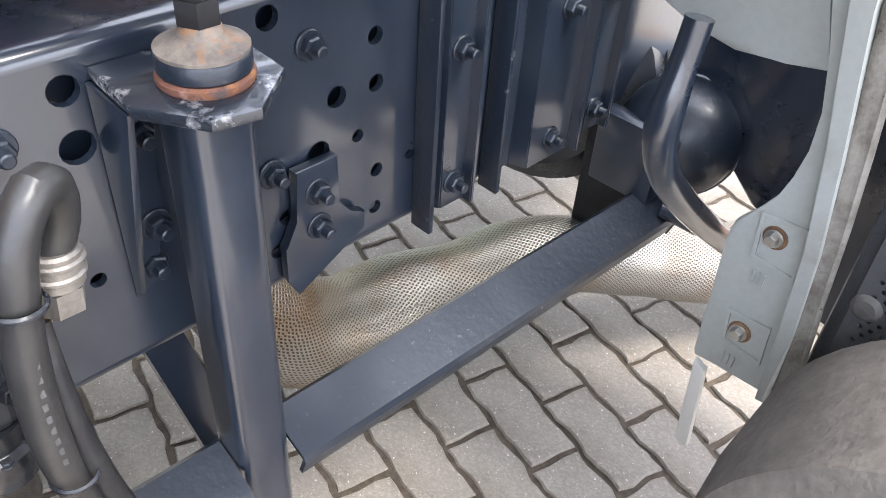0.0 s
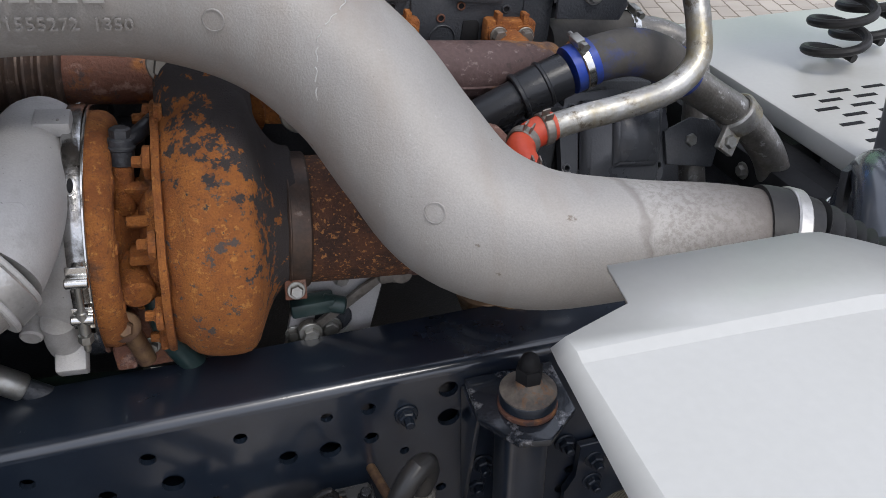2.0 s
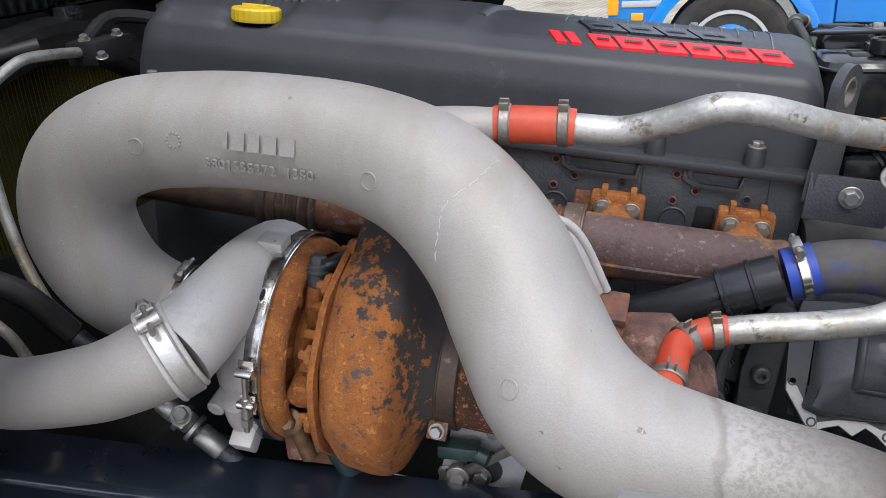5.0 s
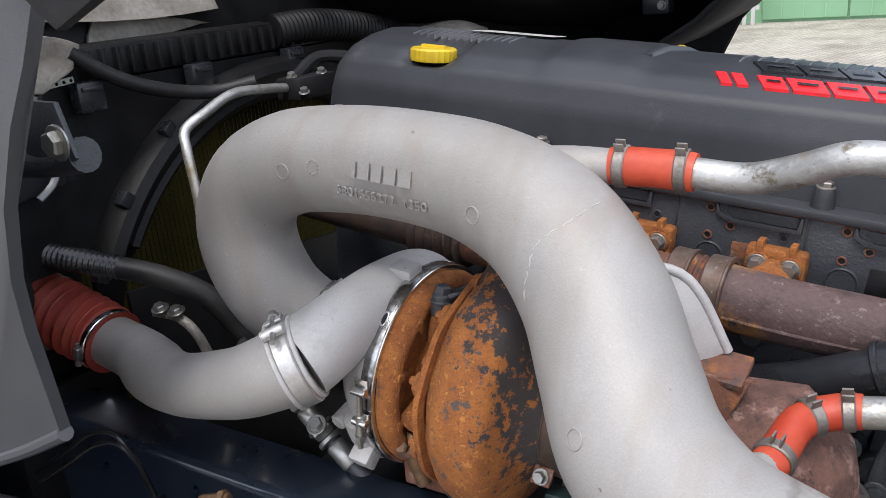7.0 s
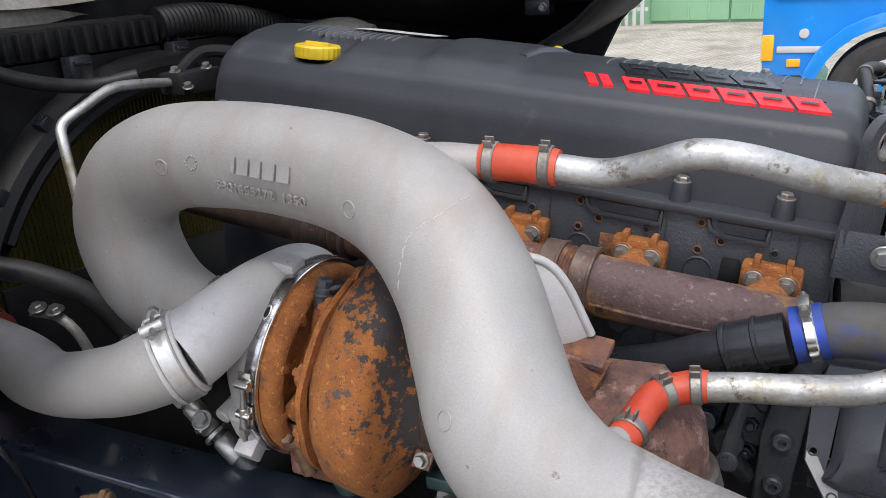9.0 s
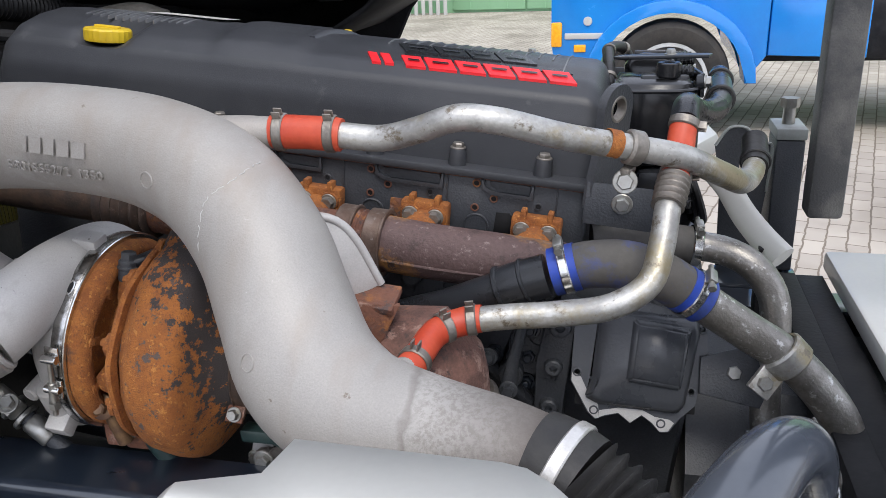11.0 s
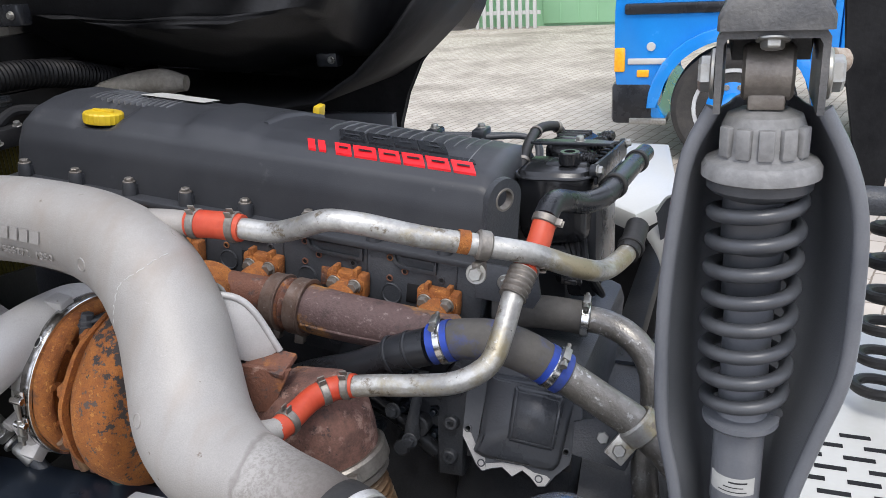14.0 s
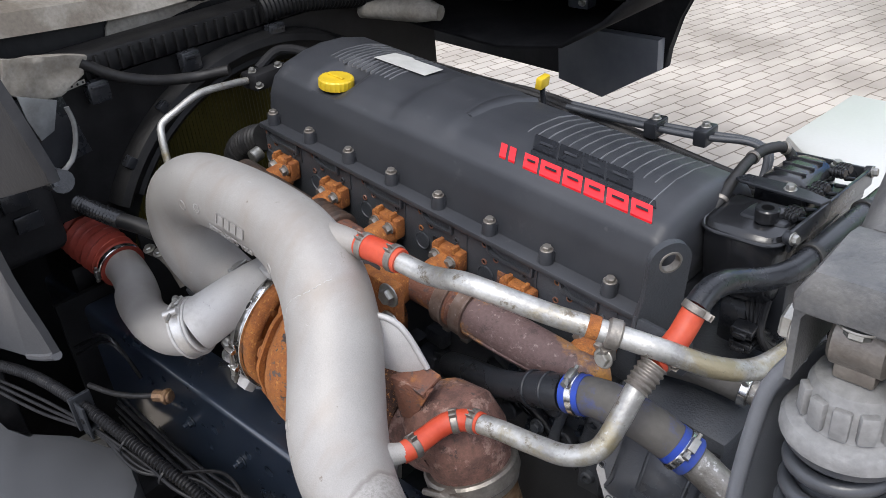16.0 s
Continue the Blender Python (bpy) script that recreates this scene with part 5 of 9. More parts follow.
def round_turn(bm, profile, swell, seg=96, rough=0.0, closed=False):
    """Turns (s, r) rows round the shaft; swell(a) scales the radius round the turn, rough shakes the casting."""
    rings = []
    for s, r in profile:
        loop = []
        for k in range(seg):
            a = 360.0 * k / seg
            p = along(s, a, r * swell(a))
            if rough:
                p = p + rough * noise.noise_vector(p * 34.0) + 0.4 * rough * noise.noise_vector(p * 110.0)
            loop.append(bm.verts.new(p))
        rings.append(loop)
    if closed:
        rings.append(rings[0])
    for p, q in zip(rings, rings[1:]):
        for k in range(seg):
            bm.faces.new((p[k], p[(k + 1) % seg], q[(k + 1) % seg], q[k]))
    return bm


def turbo():
    t = thing("turbocharger", "large turbocharger with orange rusted turbine and silver compressor", "turbocharger", (0.42, 0.13, 0.83))
    ax = basis(TC, TX, (0, -1, 0))
    even = lambda a: 1.0
    # compressor scroll: a snail of growing girth, out through its neck towards the charge pipe
    bm = bmesh.new()
    pts = []
    for a in np.linspace(-15, -255, 17):
        k = (-15 - a) / 240
        r = 0.017 + 0.024 * k
        pts.append((*along(-0.040 - 0.012 * k, a, 0.139 - r + 0.004 * k), r))
    pts += [(0.318, 0.115, 1.090, 0.0425), (0.317, 0.078, 1.087, 0.0435), (0.313, 0.042, 1.079, 0.0455), (0.303, 0.008, 1.066, 0.0480), (0.291, -0.017, 1.055, 0.0500)]
    tube(bm, pts, None, 30)
    scroll = part("compressor_scroll", bm, CAST_PITTED, t, "sand-cast aluminium compressor housing", angle=60)
    bm = bmesh.new()
    lathe(bm, [(0.054, -0.135), (0.056, -0.13), (0.056, -0.10), (0.072, -0.088), (0.098, -0.075), (0.116, -0.055), (0.124, -0.034), (0.128, -0.026), (0.128, -0.018), (0.0, -0.018)], ax, 64)
    part("compressor_body", bm, CAST_PITTED, t, angle=50)
    # square machined pad on the crown, heart-shaped tab on the neck and the square foot low down
    bm = bmesh.new()
    up = off(80)
    box(bm, (-0.017, -0.014, -0.012), (0.017, 0.014, 0.004), 0.003, basis(along(-0.030, 80, 0.1415), up, TX))
    pad = part("cast_pad", bm, CAST_PITTED, scroll)
    bm = bmesh.new()
    lathe(bm, [(0.0016, 0.0042), (0.0014, 0.0052), (0.0, 0.0054)], basis(along(-0.024, 77, 0.1415), up, TX), 10)
    part("centre_dot", bm, CAST_ALU, pad)
    bm = bmesh.new()
    n = Vector((0.35, -0.80, 0.48)).normalized()
    prism(bm, [(-0.013, 0.004), (-0.006, 0.012), (0.004, 0.012), (0.011, 0.004), (0.008, -0.007), (-0.002, -0.012), (-0.009, -0.007)], -0.008, 0.0015, basis(Vector((0.3110, 0.030, 1.0755)) + n * 0.0455, n, TX), 0.0008)
    part("tab", bm, CAST_ALU_DULL, scroll)
    bm = bmesh.new()
    box(bm, (-0.015, -0.013, -0.022), (0.015, 0.013, 0.016), 0.003, basis(along(-0.036, -40, 0.139), off(-40), TX))
    part("foot", bm, CAST_PITTED, scroll)
    bm = bmesh.new()
    cyl(bm, along(-0.062, -20, 0.10), along(-0.066, -20, 0.134), 0.011, 20, bevel=0.002)
    part("stub", bm, CAST_PITTED, scroll)
    # clamp band round the joint, its rolled lips, slot and T-bolt
    bm = bmesh.new()
    gap = 4.0
    rows = [(-0.0225, 0.1300), (-0.0225, 0.1335), (-0.0205, 0.1348), (-0.0075, 0.1348), (-0.0055, 0.1335), (-0.0055, 0.1300)]
    secs = [[along(s, a, r)[:] for s, r in rows] for a in np.linspace(-12 + 0, 345 - 12 + 8, 90)]
    loft(bm, secs, closed=True)
    band = part("v_band", bm, BAND_STEEL, t, "bright steel clamp band")
    bm = bmesh.new()
    ring(bm, along(-0.0025), TX, 0.128, 0.1345, 0.0035, 96, 0.0010)
    part("lip", bm, CHROME, band)
    for a in (48, 118):
        bm = bmesh.new()
        out = [(0.0105 * math.cos(q), 0.0048 * math.sin(q)) for q in np.linspace(0, 2 * math.pi, 20)[:-1]]
        inn = [(0.0075 * math.cos(q), 0.0028 * math.sin(q)) for q in np.linspace(0, 2 * math.pi, 20)[:-1]]
        m = basis(along(-0.014, a, 0.1346), off(a), TX.cross(off(a)))
        prism(bm, out, -0.001, 0.0010, m, 0.0003)
        slot = part("slot_rim", bm, CHROME, band)
        # black oval laid on the rim paints the slot's dark inside
        bm = bmesh.new()
        prism(bm, inn, 0.0008, 0.0014, m)
        part("slot", bm, BLACK_MATT, slot)
    lift = off(90)
    c = along(-0.014, 2, 0.1440)
    bm = bmesh.new()
    for h in (0.022, -0.020):
        bm = bmesh.new()
        cyl(bm, c + lift * h - TX * 0.0105, c + lift * h + TX * 0.0105, 0.0055, 16, bevel=0.001)
        box(bm, (-0.0095, -0.0012, -0.012), (0.0095, 0.0012, 0.012), 0.0008, basis(c + lift * h * 1.1 - off(0) * 0.0055, lift, TX))
        part("trunnion", bm, CHROME, band)
    bm = bmesh.new()
    cyl(bm, c - lift * 0.056, c + lift * 0.024, 0.0034, 12)
    cyl(bm, c - lift * 0.036, c - lift * 0.010, 0.0056, 14, bevel=0.001)
    lathe(bm, [(0.0072, 0), (0.0072, 0.0085)], basis(c - lift * 0.0465, lift), 6)
    part("t_bolt", bm, ZINC, band)
    # rusty back plate with its raised rim, and the bearing housing
    bm = bmesh.new()
    round_turn(bm, [(-0.004, 0.02), (-0.004, 0.127), (0.004, 0.1285), (0.012, 0.1265), (0.019, 0.1205), (0.021, 0.112), (0.017, 0.104), (0.010, 0.098), (0.008, 0.080), (0.010, 0.05)], even, 96, 0.0012)
    plate = part("back_plate", bm, RUST, t, "orange rusted back plate", angle=40)
    for a in (20, -14, 54):
        bm = bmesh.new()
        box(bm, (-0.004, -0.006, -0.010), (0.006, 0.006, 0.010), 0.002, basis(along(0.016, a, 0.108), off(a), TX))
        part("rib", bm, RUST, plate)
    bm = bmesh.new()
    lathe(bm, [(0.060, 0.006), (0.064, 0.012), (0.064, 0.022), (0.057, 0.026), (0.054, 0.032), (0.056, 0.040), (0.072, 0.044), (0.088, 0.050), (0.092, 0.056), (0.092, 0.066)], ax, 48)
    for a in (-48, -20, 8, 34, 58):
        box(bm, (-0.016, -0.006, -0.020), (0.014, 0.006, 0.016), 0.004, basis(along(0.044, a, 0.075), off(a), TX))
    bearing = part("bearing_housing", bm, RUST, t)
    bm = bmesh.new()
    cyl(bm, along(0.030, -12, 0.05), along(0.034, -12, 0.106), 0.0175, 24, bevel=0.004)
    part("water_boss", bm, RUST, bearing)
    # oil inlet: rusty stub, dark union and its line towards the engine
    bm = bmesh.new()
    tube(bm, [(*along(0.026, 52, 0.055), 0.012), (*along(0.028, 62, 0.082), 0.0115), (*along(0.029, 70, 0.100), 0.0105)], None, 18)
    oil = part("oil_inlet", bm, RUST, t)
    bm = bmesh.new()
    a, b = along(0.029, 70, 0.099), along(0.030, 76, 0.126)
    cyl(bm, a, b, 0.0125, 16, bevel=0.002)
    lathe(bm, [(0.0105, 0), (0.0105, 0.008), (0.008, 0.010)], basis(b, b - a), 6)
    ring(bm, a + (b - a) * 0.65, b - a, 0.011, 0.0142, 0.005)
    union = part("union", bm, BLOCK, oil)
    bm = bmesh.new()
    tube(bm, [tuple(a + (b - a) * 0.7), along(0.045, 80, 0.122)[:], along(0.062, 92, 0.126)[:], along(0.085, 108, 0.135)[:]], 0.0085, 14)
    part("oil_line", bm, BLACK, oil)
    # turbine: bolted front flange, swelling volute, sooty back
    swell = lambda a: 1.0 + 0.13 * max(0.0, min(1.0, (((a + 90) % 360) - 130) / 70)) * max(0.0, min(1.0, (360 - ((a + 90) % 360)) / 150))
    bm = bmesh.new()
    edge = lambda a: 1.0 + 0.012 * math.sin(radians(a * 9)) + 0.010 * math.sin(radians(a * 4 + 30))
    round_turn(bm, [(0.060, 0.060), (0.058, 0.128), (0.0585, 0.1375), (0.062, 0.1390), (0.0660, 0.1375), (0.0665, 0.125)], edge, 110, 0.0009)
    flange = part("turbine_flange", bm, RUST, t, angle=40)
    bm = bmesh.new()
    body = [(0.064, 0.06), (0.066, 0.124), (0.070, 0.1285), (0.076, 0.1320), (0.082, 0.1385), (0.088, 0.1435), (0.097, 0.1465), (0.110, 0.1480), (0.124, 0.1485), (0.136, 0.1480), (0.144, 0.1460), (0.150, 0.1410), (0.155, 0.1330), (0.160, 0.1200), (0.166, 0.1040), (0.174, 0.0900), (0.183, 0.0800), (0.192, 0.0760), (0.200, 0.0750)]
    round_turn(bm, body, swell, 120, 0.0016)
    tube(bm, [(*along(0.112, 70, 0.09), 0.048), (*along(0.112, 100, 0.135), 0.050), (0.49, 0.235, 1.125, 0.047)], None, 22)
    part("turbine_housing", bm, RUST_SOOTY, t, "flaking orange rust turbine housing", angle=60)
    head = hex_mesh("flange_bolt", 0.0058, 0.010, RUST, 1.25)
    for k, a in enumerate((62, 22, -18, -52, 100)):
        bm = bmesh.new()
        prism(bm, [(-0.012, -0.012), (0.010, -0.014), (0.017, -0.006), (0.017, 0.006), (0.010, 0.014), (-0.012, 0.012)], -0.008, 0.000, basis(along(0.058, a, 0.119), TX, off(a)), 0.002)
        lug = part("clamp_lug", bm, RUST, flange)
        put("bolt", head, basis(along(0.0495, a, 0.121), -TX, off(a + 20 * k)), lug)
    # flat lifting lug standing on the flange
    bm = bmesh.new()
    m = basis(along(0.068, 87, 0.0), -TX, off(87))
    tab = [(0.110, -0.022), (0.126, -0.013)] + [(0.134 + 0.013 * math.cos(q), 0.013 * math.sin(q)) for q in np.linspace(-1.5, 1.5, 11)] + [(0.126, 0.013), (0.110, 0.022)]
    pierced(bm, tab, [(0.134, 0.0, 0.0048)], -0.003, 0.005, m, 14)
    part("lifting_lug", bm, RUST, flange)
    # outlet joint with its strap clamp
    bm = bmesh.new()
    ring(bm, along(0.203), TX, 0.070, 0.0785, 0.0270, 64, 0.002)
    ring(bm, along(0.193), TX, 0.070, 0.0800, 0.0030, 64, 0.001)
    ob = part("outlet_clamp", bm, DARK_STRAP, t, "dark heat-stained strap clamp")
    bm = bmesh.new()
    q = Vector((0.556, 0.080, 0.926))
    for s in (-1, 1):
        box(bm, (-0.012, -0.003, -0.013), (0.012, 0.003, 0.009), 0.0015, basis(q + off(-60) * 0.004 + TX * 0.0 + Vector((0, -0.009 * s, -0.006 * s)), off(-50), TX))
    part("clamp_lug", bm, RUST_DARK, ob)
    bolt_at(ob, BOLT_SMALL, q + Vector((0, -0.014, -0.006)), (0, -0.85, 0.3))
    bm = bmesh.new()
    tube(bm, [(*along(0.195), 0.0735), (*along(0.26), 0.0735), (*along(0.33), 0.073)], None, 40)
    part("outlet_neck", bm, RUST_PITTED, t, "pitted brown outlet pipe")
    # brass banjo and bracket low on the bearing housing, and the teal oil return
    bm = bmesh.new()
    d = Vector((0.15, -0.9, 0.35)).normalized()
    c = Vector((0.374, 0.060, 0.918))
    lathe(bm, [(0.013, -0.02), (0.017, -0.012), (0.017, 0.008), (0.014, 0.010)], basis(c, d), 20)
    lathe(bm, [(0.0095, 0.010), (0.0095, 0.019), (0.007, 0.021)], basis(c, d), 6)
    cyl(bm, c + Vector((0.004, 0.004, -0.010)), c + Vector((0.012, 0.012, -0.060)), 0.0105, 14)
    part("banjo_fitting", bm, BRASS, t, "brass banjo fitting")
    bm = bmesh.new()
    box(bm, (0.372, 0.085, 0.835), (0.430, 0.125, 0.925), 0.006)
    box(bm, (0.352, 0.075, 0.845), (0.374, 0.105, 0.880), 0.004)
    drain = part("drain_block", bm, RUST_DARK, t)
    bolt_at(drain, BOLT_SMALL, (0.392, 0.083, 0.868), (0, -1, 0.1))
    bolt_at(drain, BOLT_SMALL, (0.414, 0.083, 0.896), (0, -1, 0.1))
    bm = bmesh.new()
    tube(bm, [along(0.045, -40, 0.07)[:], along(0.052, -55, 0.105)[:], along(0.066, -66, 0.140)[:], along(0.090, -74, 0.175)[:], along(0.120, -80, 0.215)[:]], 0.0135, 18)
    part("oil_return", bm, TEAL_HOSE, t, "dark teal oil return hose")
    bm = bmesh.new()
    box(bm, (0.548, 0.085, 0.865), (0.600, 0.110, 0.884), 0.004, None)
    cyl(bm, (0.585, 0.097, 0.876), (0.612, 0.092, 0.868), 0.011, 12, bevel=0.002)
    part("sensor_plug", bm, TEAL_HOSE, t, "dark green sensor plug")
    return t


turbo()


def turbine_outlet():
    """Rusty elbow after the turbine, turning down into a flexible pipe."""
    t = thing("exhaust_elbow", "dark rusted exhaust elbow leading into a ribbed flexible pipe", "pipe", (0.76, 0.14, 0.80))
    bm = bmesh.new()
    tube(bm, [(*along(0.328), 0.072), (*along(0.37), 0.075), (0.785, 0.140, 0.975, 0.078), (0.800, 0.143, 0.930, 0.072), (0.806, 0.143, 0.905, 0.068)], None, 30)
    part("elbow", bm, surface("flaking_brown_rust", (0.17, 0.085, 0.065), 0.8, other=(0.10, 0.052, 0.042), scale=40, fine=300, bump=0.8, spots=0.52, spread=0.08, scuff=(((0.27, 0.17, 0.14), 0.58, 26, 0.04), ((0.055, 0.035, 0.032), 0.60, 70, 0.03), ((0.33, 0.14, 0.04), 0.66, 9, 0.05))), t)
    bm = bmesh.new()
    d = Vector((0.10, 0.0, -0.35)).normalized()
    p = Vector((0.807, 0.143, 0.900))
    ring(bm, p, d, 0.064, 0.080, 0.030, 44, 0.004)
    ring(bm, p + d * 0.022, d, 0.064, 0.074, 0.014, 44, 0.003)
    band = part("band", bm, STEEL_DULL, t, "worn steel joint band")
    bm = bmesh.new()
    q = p + Vector((0.02, -0.083, 0.012))
    cyl(bm, q - Vector((0.05, 0, 0.02)), q + Vector((0.06, 0, 0.03)), 0.006, 10)
    box(bm, (-0.014, -0.009, -0.014), (0.014, 0.009, 0.014), 0.003, basis(q, (0, -1, 0.2)))
    part("t_bolt", bm, STEEL_DULL, band)
    bm = bmesh.new()
    tube(bm, [tuple(p + d * 0.028), tuple(p + d * 0.16), (0.875, 0.143, 0.62)], 0.062, 30, ripple=0.0035, pitch=0.0115)
    part("flex_pipe", bm, surface("stained_flex_steel", (0.34, 0.27, 0.19), 0.5, 0.6, other=(0.22, 0.13, 0.07), scale=12, bump=0.2), t, "heat-stained ribbed flex pipe")
    # cast bracket on the elbow with its arm to the air pipe
    bm = bmesh.new()
    box(bm, (-0.032, -0.022, -0.005), (0.032, 0.022, 0.005), 0.002, basis((0.735, 0.112, 1.074), (0.1, -0.35, 1), TX))
    prism(bm, [(-0.035, 0.030), (0.035, 0.030), (0.012, -0.035), (-0.012, -0.040)], -0.006, 0.006, basis((0.735, 0.092, 1.045), (0.3, -0.95, 0.1), TX), 0.002)
    part("boss", bm, RUST_DARK, t, "brown rusted bracket block")
    return t


turbine_outlet()


# ---- air pipe over the turbo ----
AIR = [(0.212, 0.146, 1.010, 0.056), (0.170, 0.138, 1.022, 0.060), (0.128, 0.122, 1.058, 0.065), (0.105, 0.110, 1.115, 0.067), (0.104, 0.105, 1.172, 0.067), (0.135, 0.105, 1.225, 0.067), (0.200, 0.106, 1.257, 0.066),
       (0.290, 0.107, 1.266, 0.065), (0.390, 0.108, 1.262, 0.065), (0.485, 0.102, 1.248, 0.067), (0.572, 0.078, 1.217, 0.071), (0.637, 0.040, 1.162, 0.073),
       (0.674, 0.002, 1.107, 0.074), (0.712, -0.038, 1.057, 0.075), (0.770, -0.075, 1.035, 0.069), (0.855, -0.110, 1.038, 0.057), (0.930, -0.134, 1.041, 0.0505), (0.984, -0.152, 1.037, 0.047)]


def air_pipe():
    t = thing("air_pipe", "large cast aluminium air intake pipe curving over the turbo", "pipe", (0.45, 0.05, 1.0))
    bm = bmesh.new()
    tube(bm, AIR, None, 40, 0.010)
    body = part("body", bm, CAST_PIPE, t, angle=60)
    # stub for the breather hose
    bm = bmesh.new()
    tube(bm, [(0.530, 0.116, 1.255, 0.034), (0.585, 0.122, 1.267, 0.024), (0.632, 0.127, 1.271, 0.0175)], None, 24)
    part("breather_stub", bm, CAST_ALU, t)
    bm = bmesh.new()
    tube(bm, [(0.770, -0.050, 1.055, 0.026), (0.795, -0.015, 1.042, 0.018), (0.809, 0.012, 1.039, 0.0145)], None, 22)
    part("return_stub", bm, CAST_ALU, t)
    # support arm to the exhaust bracket
    bm = bmesh.new()
    m = basis((0.690, 0.098, 1.125), (0.57, -0.82, 0.08), (0.82, 0.57, 0))
    flip = 1 if (m.to_3x3() @ Vector((0, 1, 0))).z > 0 else -1
    edge = [(-0.060, 0.036), (-0.040, 0.050), (-0.018, 0.056), (0.004, 0.051), (0.020, 0.040), (0.034, 0.020), (0.060, -0.040), (0.027, -0.052), (-0.045, -0.030)]
    prism(bm, [(x, y * flip) for x, y in edge], -0.005, 0.005, m, 0.002)
    arm = part("support_arm", bm, CAST_ALU_DULL, t, angle=30)
    bm = bmesh.new()
    tube(bm, [m @ Vector((x, y * flip, 0.003)) for x, y in edge[1:7]], 0.0052, 12, 0.008)
    part("rim", bm, CAST_ALU_DULL, arm)
    # round ejector marks
    for p in ((0.248, 0.050, 1.264), (0.520, 0.039, 1.237), (0.674, -0.092, 1.089)):
        p = Vector(p)
        c = min((Vector(q[:3]) for q in spline(AIR)), key=lambda q: (q - p).length)
        r = min(spline(AIR), key=lambda q: (Vector(q[:3]) - p).length)[3]
        n = (p - c).normalized()
        bm = bmesh.new()
        ring(bm, c + n * (float(r) - 0.0002), n, 0.0085, 0.0098, 0.0022, 24, 0.0005)
        part("ejector_mark", bm, CAST_ALU, body)
    # hairline casting joint round the bend
    rows = spline(AIR, 0.004)
    line = []
    for k, p in enumerate(spline([(0.641, 0.050, 1.255, 0), (0.623, 0.013, 1.243, 0), (0.600, -0.002, 1.227, 0), (0.594, -0.010, 1.205, 0), (0.590, -0.016, 1.172, 0)], 0.004)):
        p = Vector(p[:3])
        r = min(rows, key=lambda q: (Vector(q[:3]) - p).length)
        c = Vector(r[:3])
        line.append(tuple(c + (p - c).normalized() * (float(r[3]) - 0.0003) + Vector((0.0012 * math.sin(k * 2.3), 0, 0))))
    for a in range(0, len(line) - 2, 4):
        bm = bmesh.new()
        tube(bm, line[a:a + 4], 0.0007, 6, 0.004)
        part("casting_line", bm, CAST_PITTED, body)
    # cast mark with a ring of dots
    def on_pipe(s, h, lift=0.0):
        """A place on the near side of the level stretch: s along it, h up round its girth."""
        x0, z0, x1, z1 = 0.29, 1.266, 0.48, 1.248
        k = s / 0.19
        y, r = 0.1065 - 0.003 * k, 0.0653 + 0.001 * k
        a = h / r
        d = Vector((x1 - x0, 0, z1 - z0)).normalized()
        up = Vector((-d.z, 0, d.x))
        return Vector((x0 + (x1 - x0) * k, y, z0 + (z1 - z0) * k)) + (r + lift) * (math.cos(a) * Vector((0, -1, 0)) + math.sin(a) * up)

    bm = bmesh.new()
    for k in range(12):
        a = 2 * math.pi * k / 12
        p = on_pipe(0.004 + 0.008 * math.cos(a), 0.006 + 0.008 * math.sin(a), 0.0)
        bmesh.ops.create_icosphere(bm, subdivisions=1, radius=0.0016, matrix=Matrix.Translation(p))
    part("date_mark", bm, CAST_ALU, body)
    # cast-in marks: maker's bars and the readable number
    s = 0.062
    for w in (0.005, 0.015, 0.013, 0.015, 0.016):
        bm = bmesh.new()
        loops = []
        for a, b in ((s, 0.004), (s + w, 0.004), (s + w, 0.022), (s, 0.022)):
            loops.append((on_pipe(a, b, -0.001), on_pipe(a, b, 0.0014)))
        low, top = [bm.verts.new(q[0]) for q in loops], [bm.verts.new(q[1]) for q in loops]
        bm.faces.new(top)
        for k in range(4):
            bm.faces.new((low[k], low[(k + 1) % 4], top[(k + 1) % 4], top[k]))
        part("cast_bar", bm, CAST_ALU, body)
        s += w + 0.004
    curve = bpy.data.curves.new("cast_number", "FONT")
    curve.body, curve.size, curve.extrude, curve.resolution_u = "5801555272  1350", 0.0165, 0.0012, 2
    tmp = bpy.data.objects.new("cast_number", curve)
    scene.collection.objects.link(tmp)
    bpy.context.view_layer.update()
    me = bpy.data.meshes.new_from_object(tmp.evaluated_get(bpy.context.evaluated_depsgraph_get()))
    bpy.data.objects.remove(tmp)
    for v in me.vertices:
        v.co = on_pipe(0.038 + v.co.x, -0.020 + v.co.y, v.co.z)
    me.materials.append(CAST_ALU)
    ob = put("cast_number", me, Matrix.Identity(4), body, "raised cast part number")
    return t


air_pipe()

# short black hose with two clamps between the air pipe and the compressor
coup = thing("inlet_hose", "short black rubber hose with two clamps at the compressor inlet", "hose", (0.235, 0.12, 1.02))
bm = bmesh.new()
tube(bm, [(0.196, 0.144, 1.014, 0.0605), (0.212, 0.146, 1.010, 0.0615), (0.250, 0.147, 1.002, 0.0615), (0.262, 0.148, 1.000, 0.0605)], None, 36)
part("hose", bm, RUBBER, coup)
for p in ((0.208, 0.146, 1.011), (0.246, 0.147, 1.003)):
    hose_clamp(coup, p, (1, 0.03, -0.12), 0.0625, (0.05, -0.15, 1))

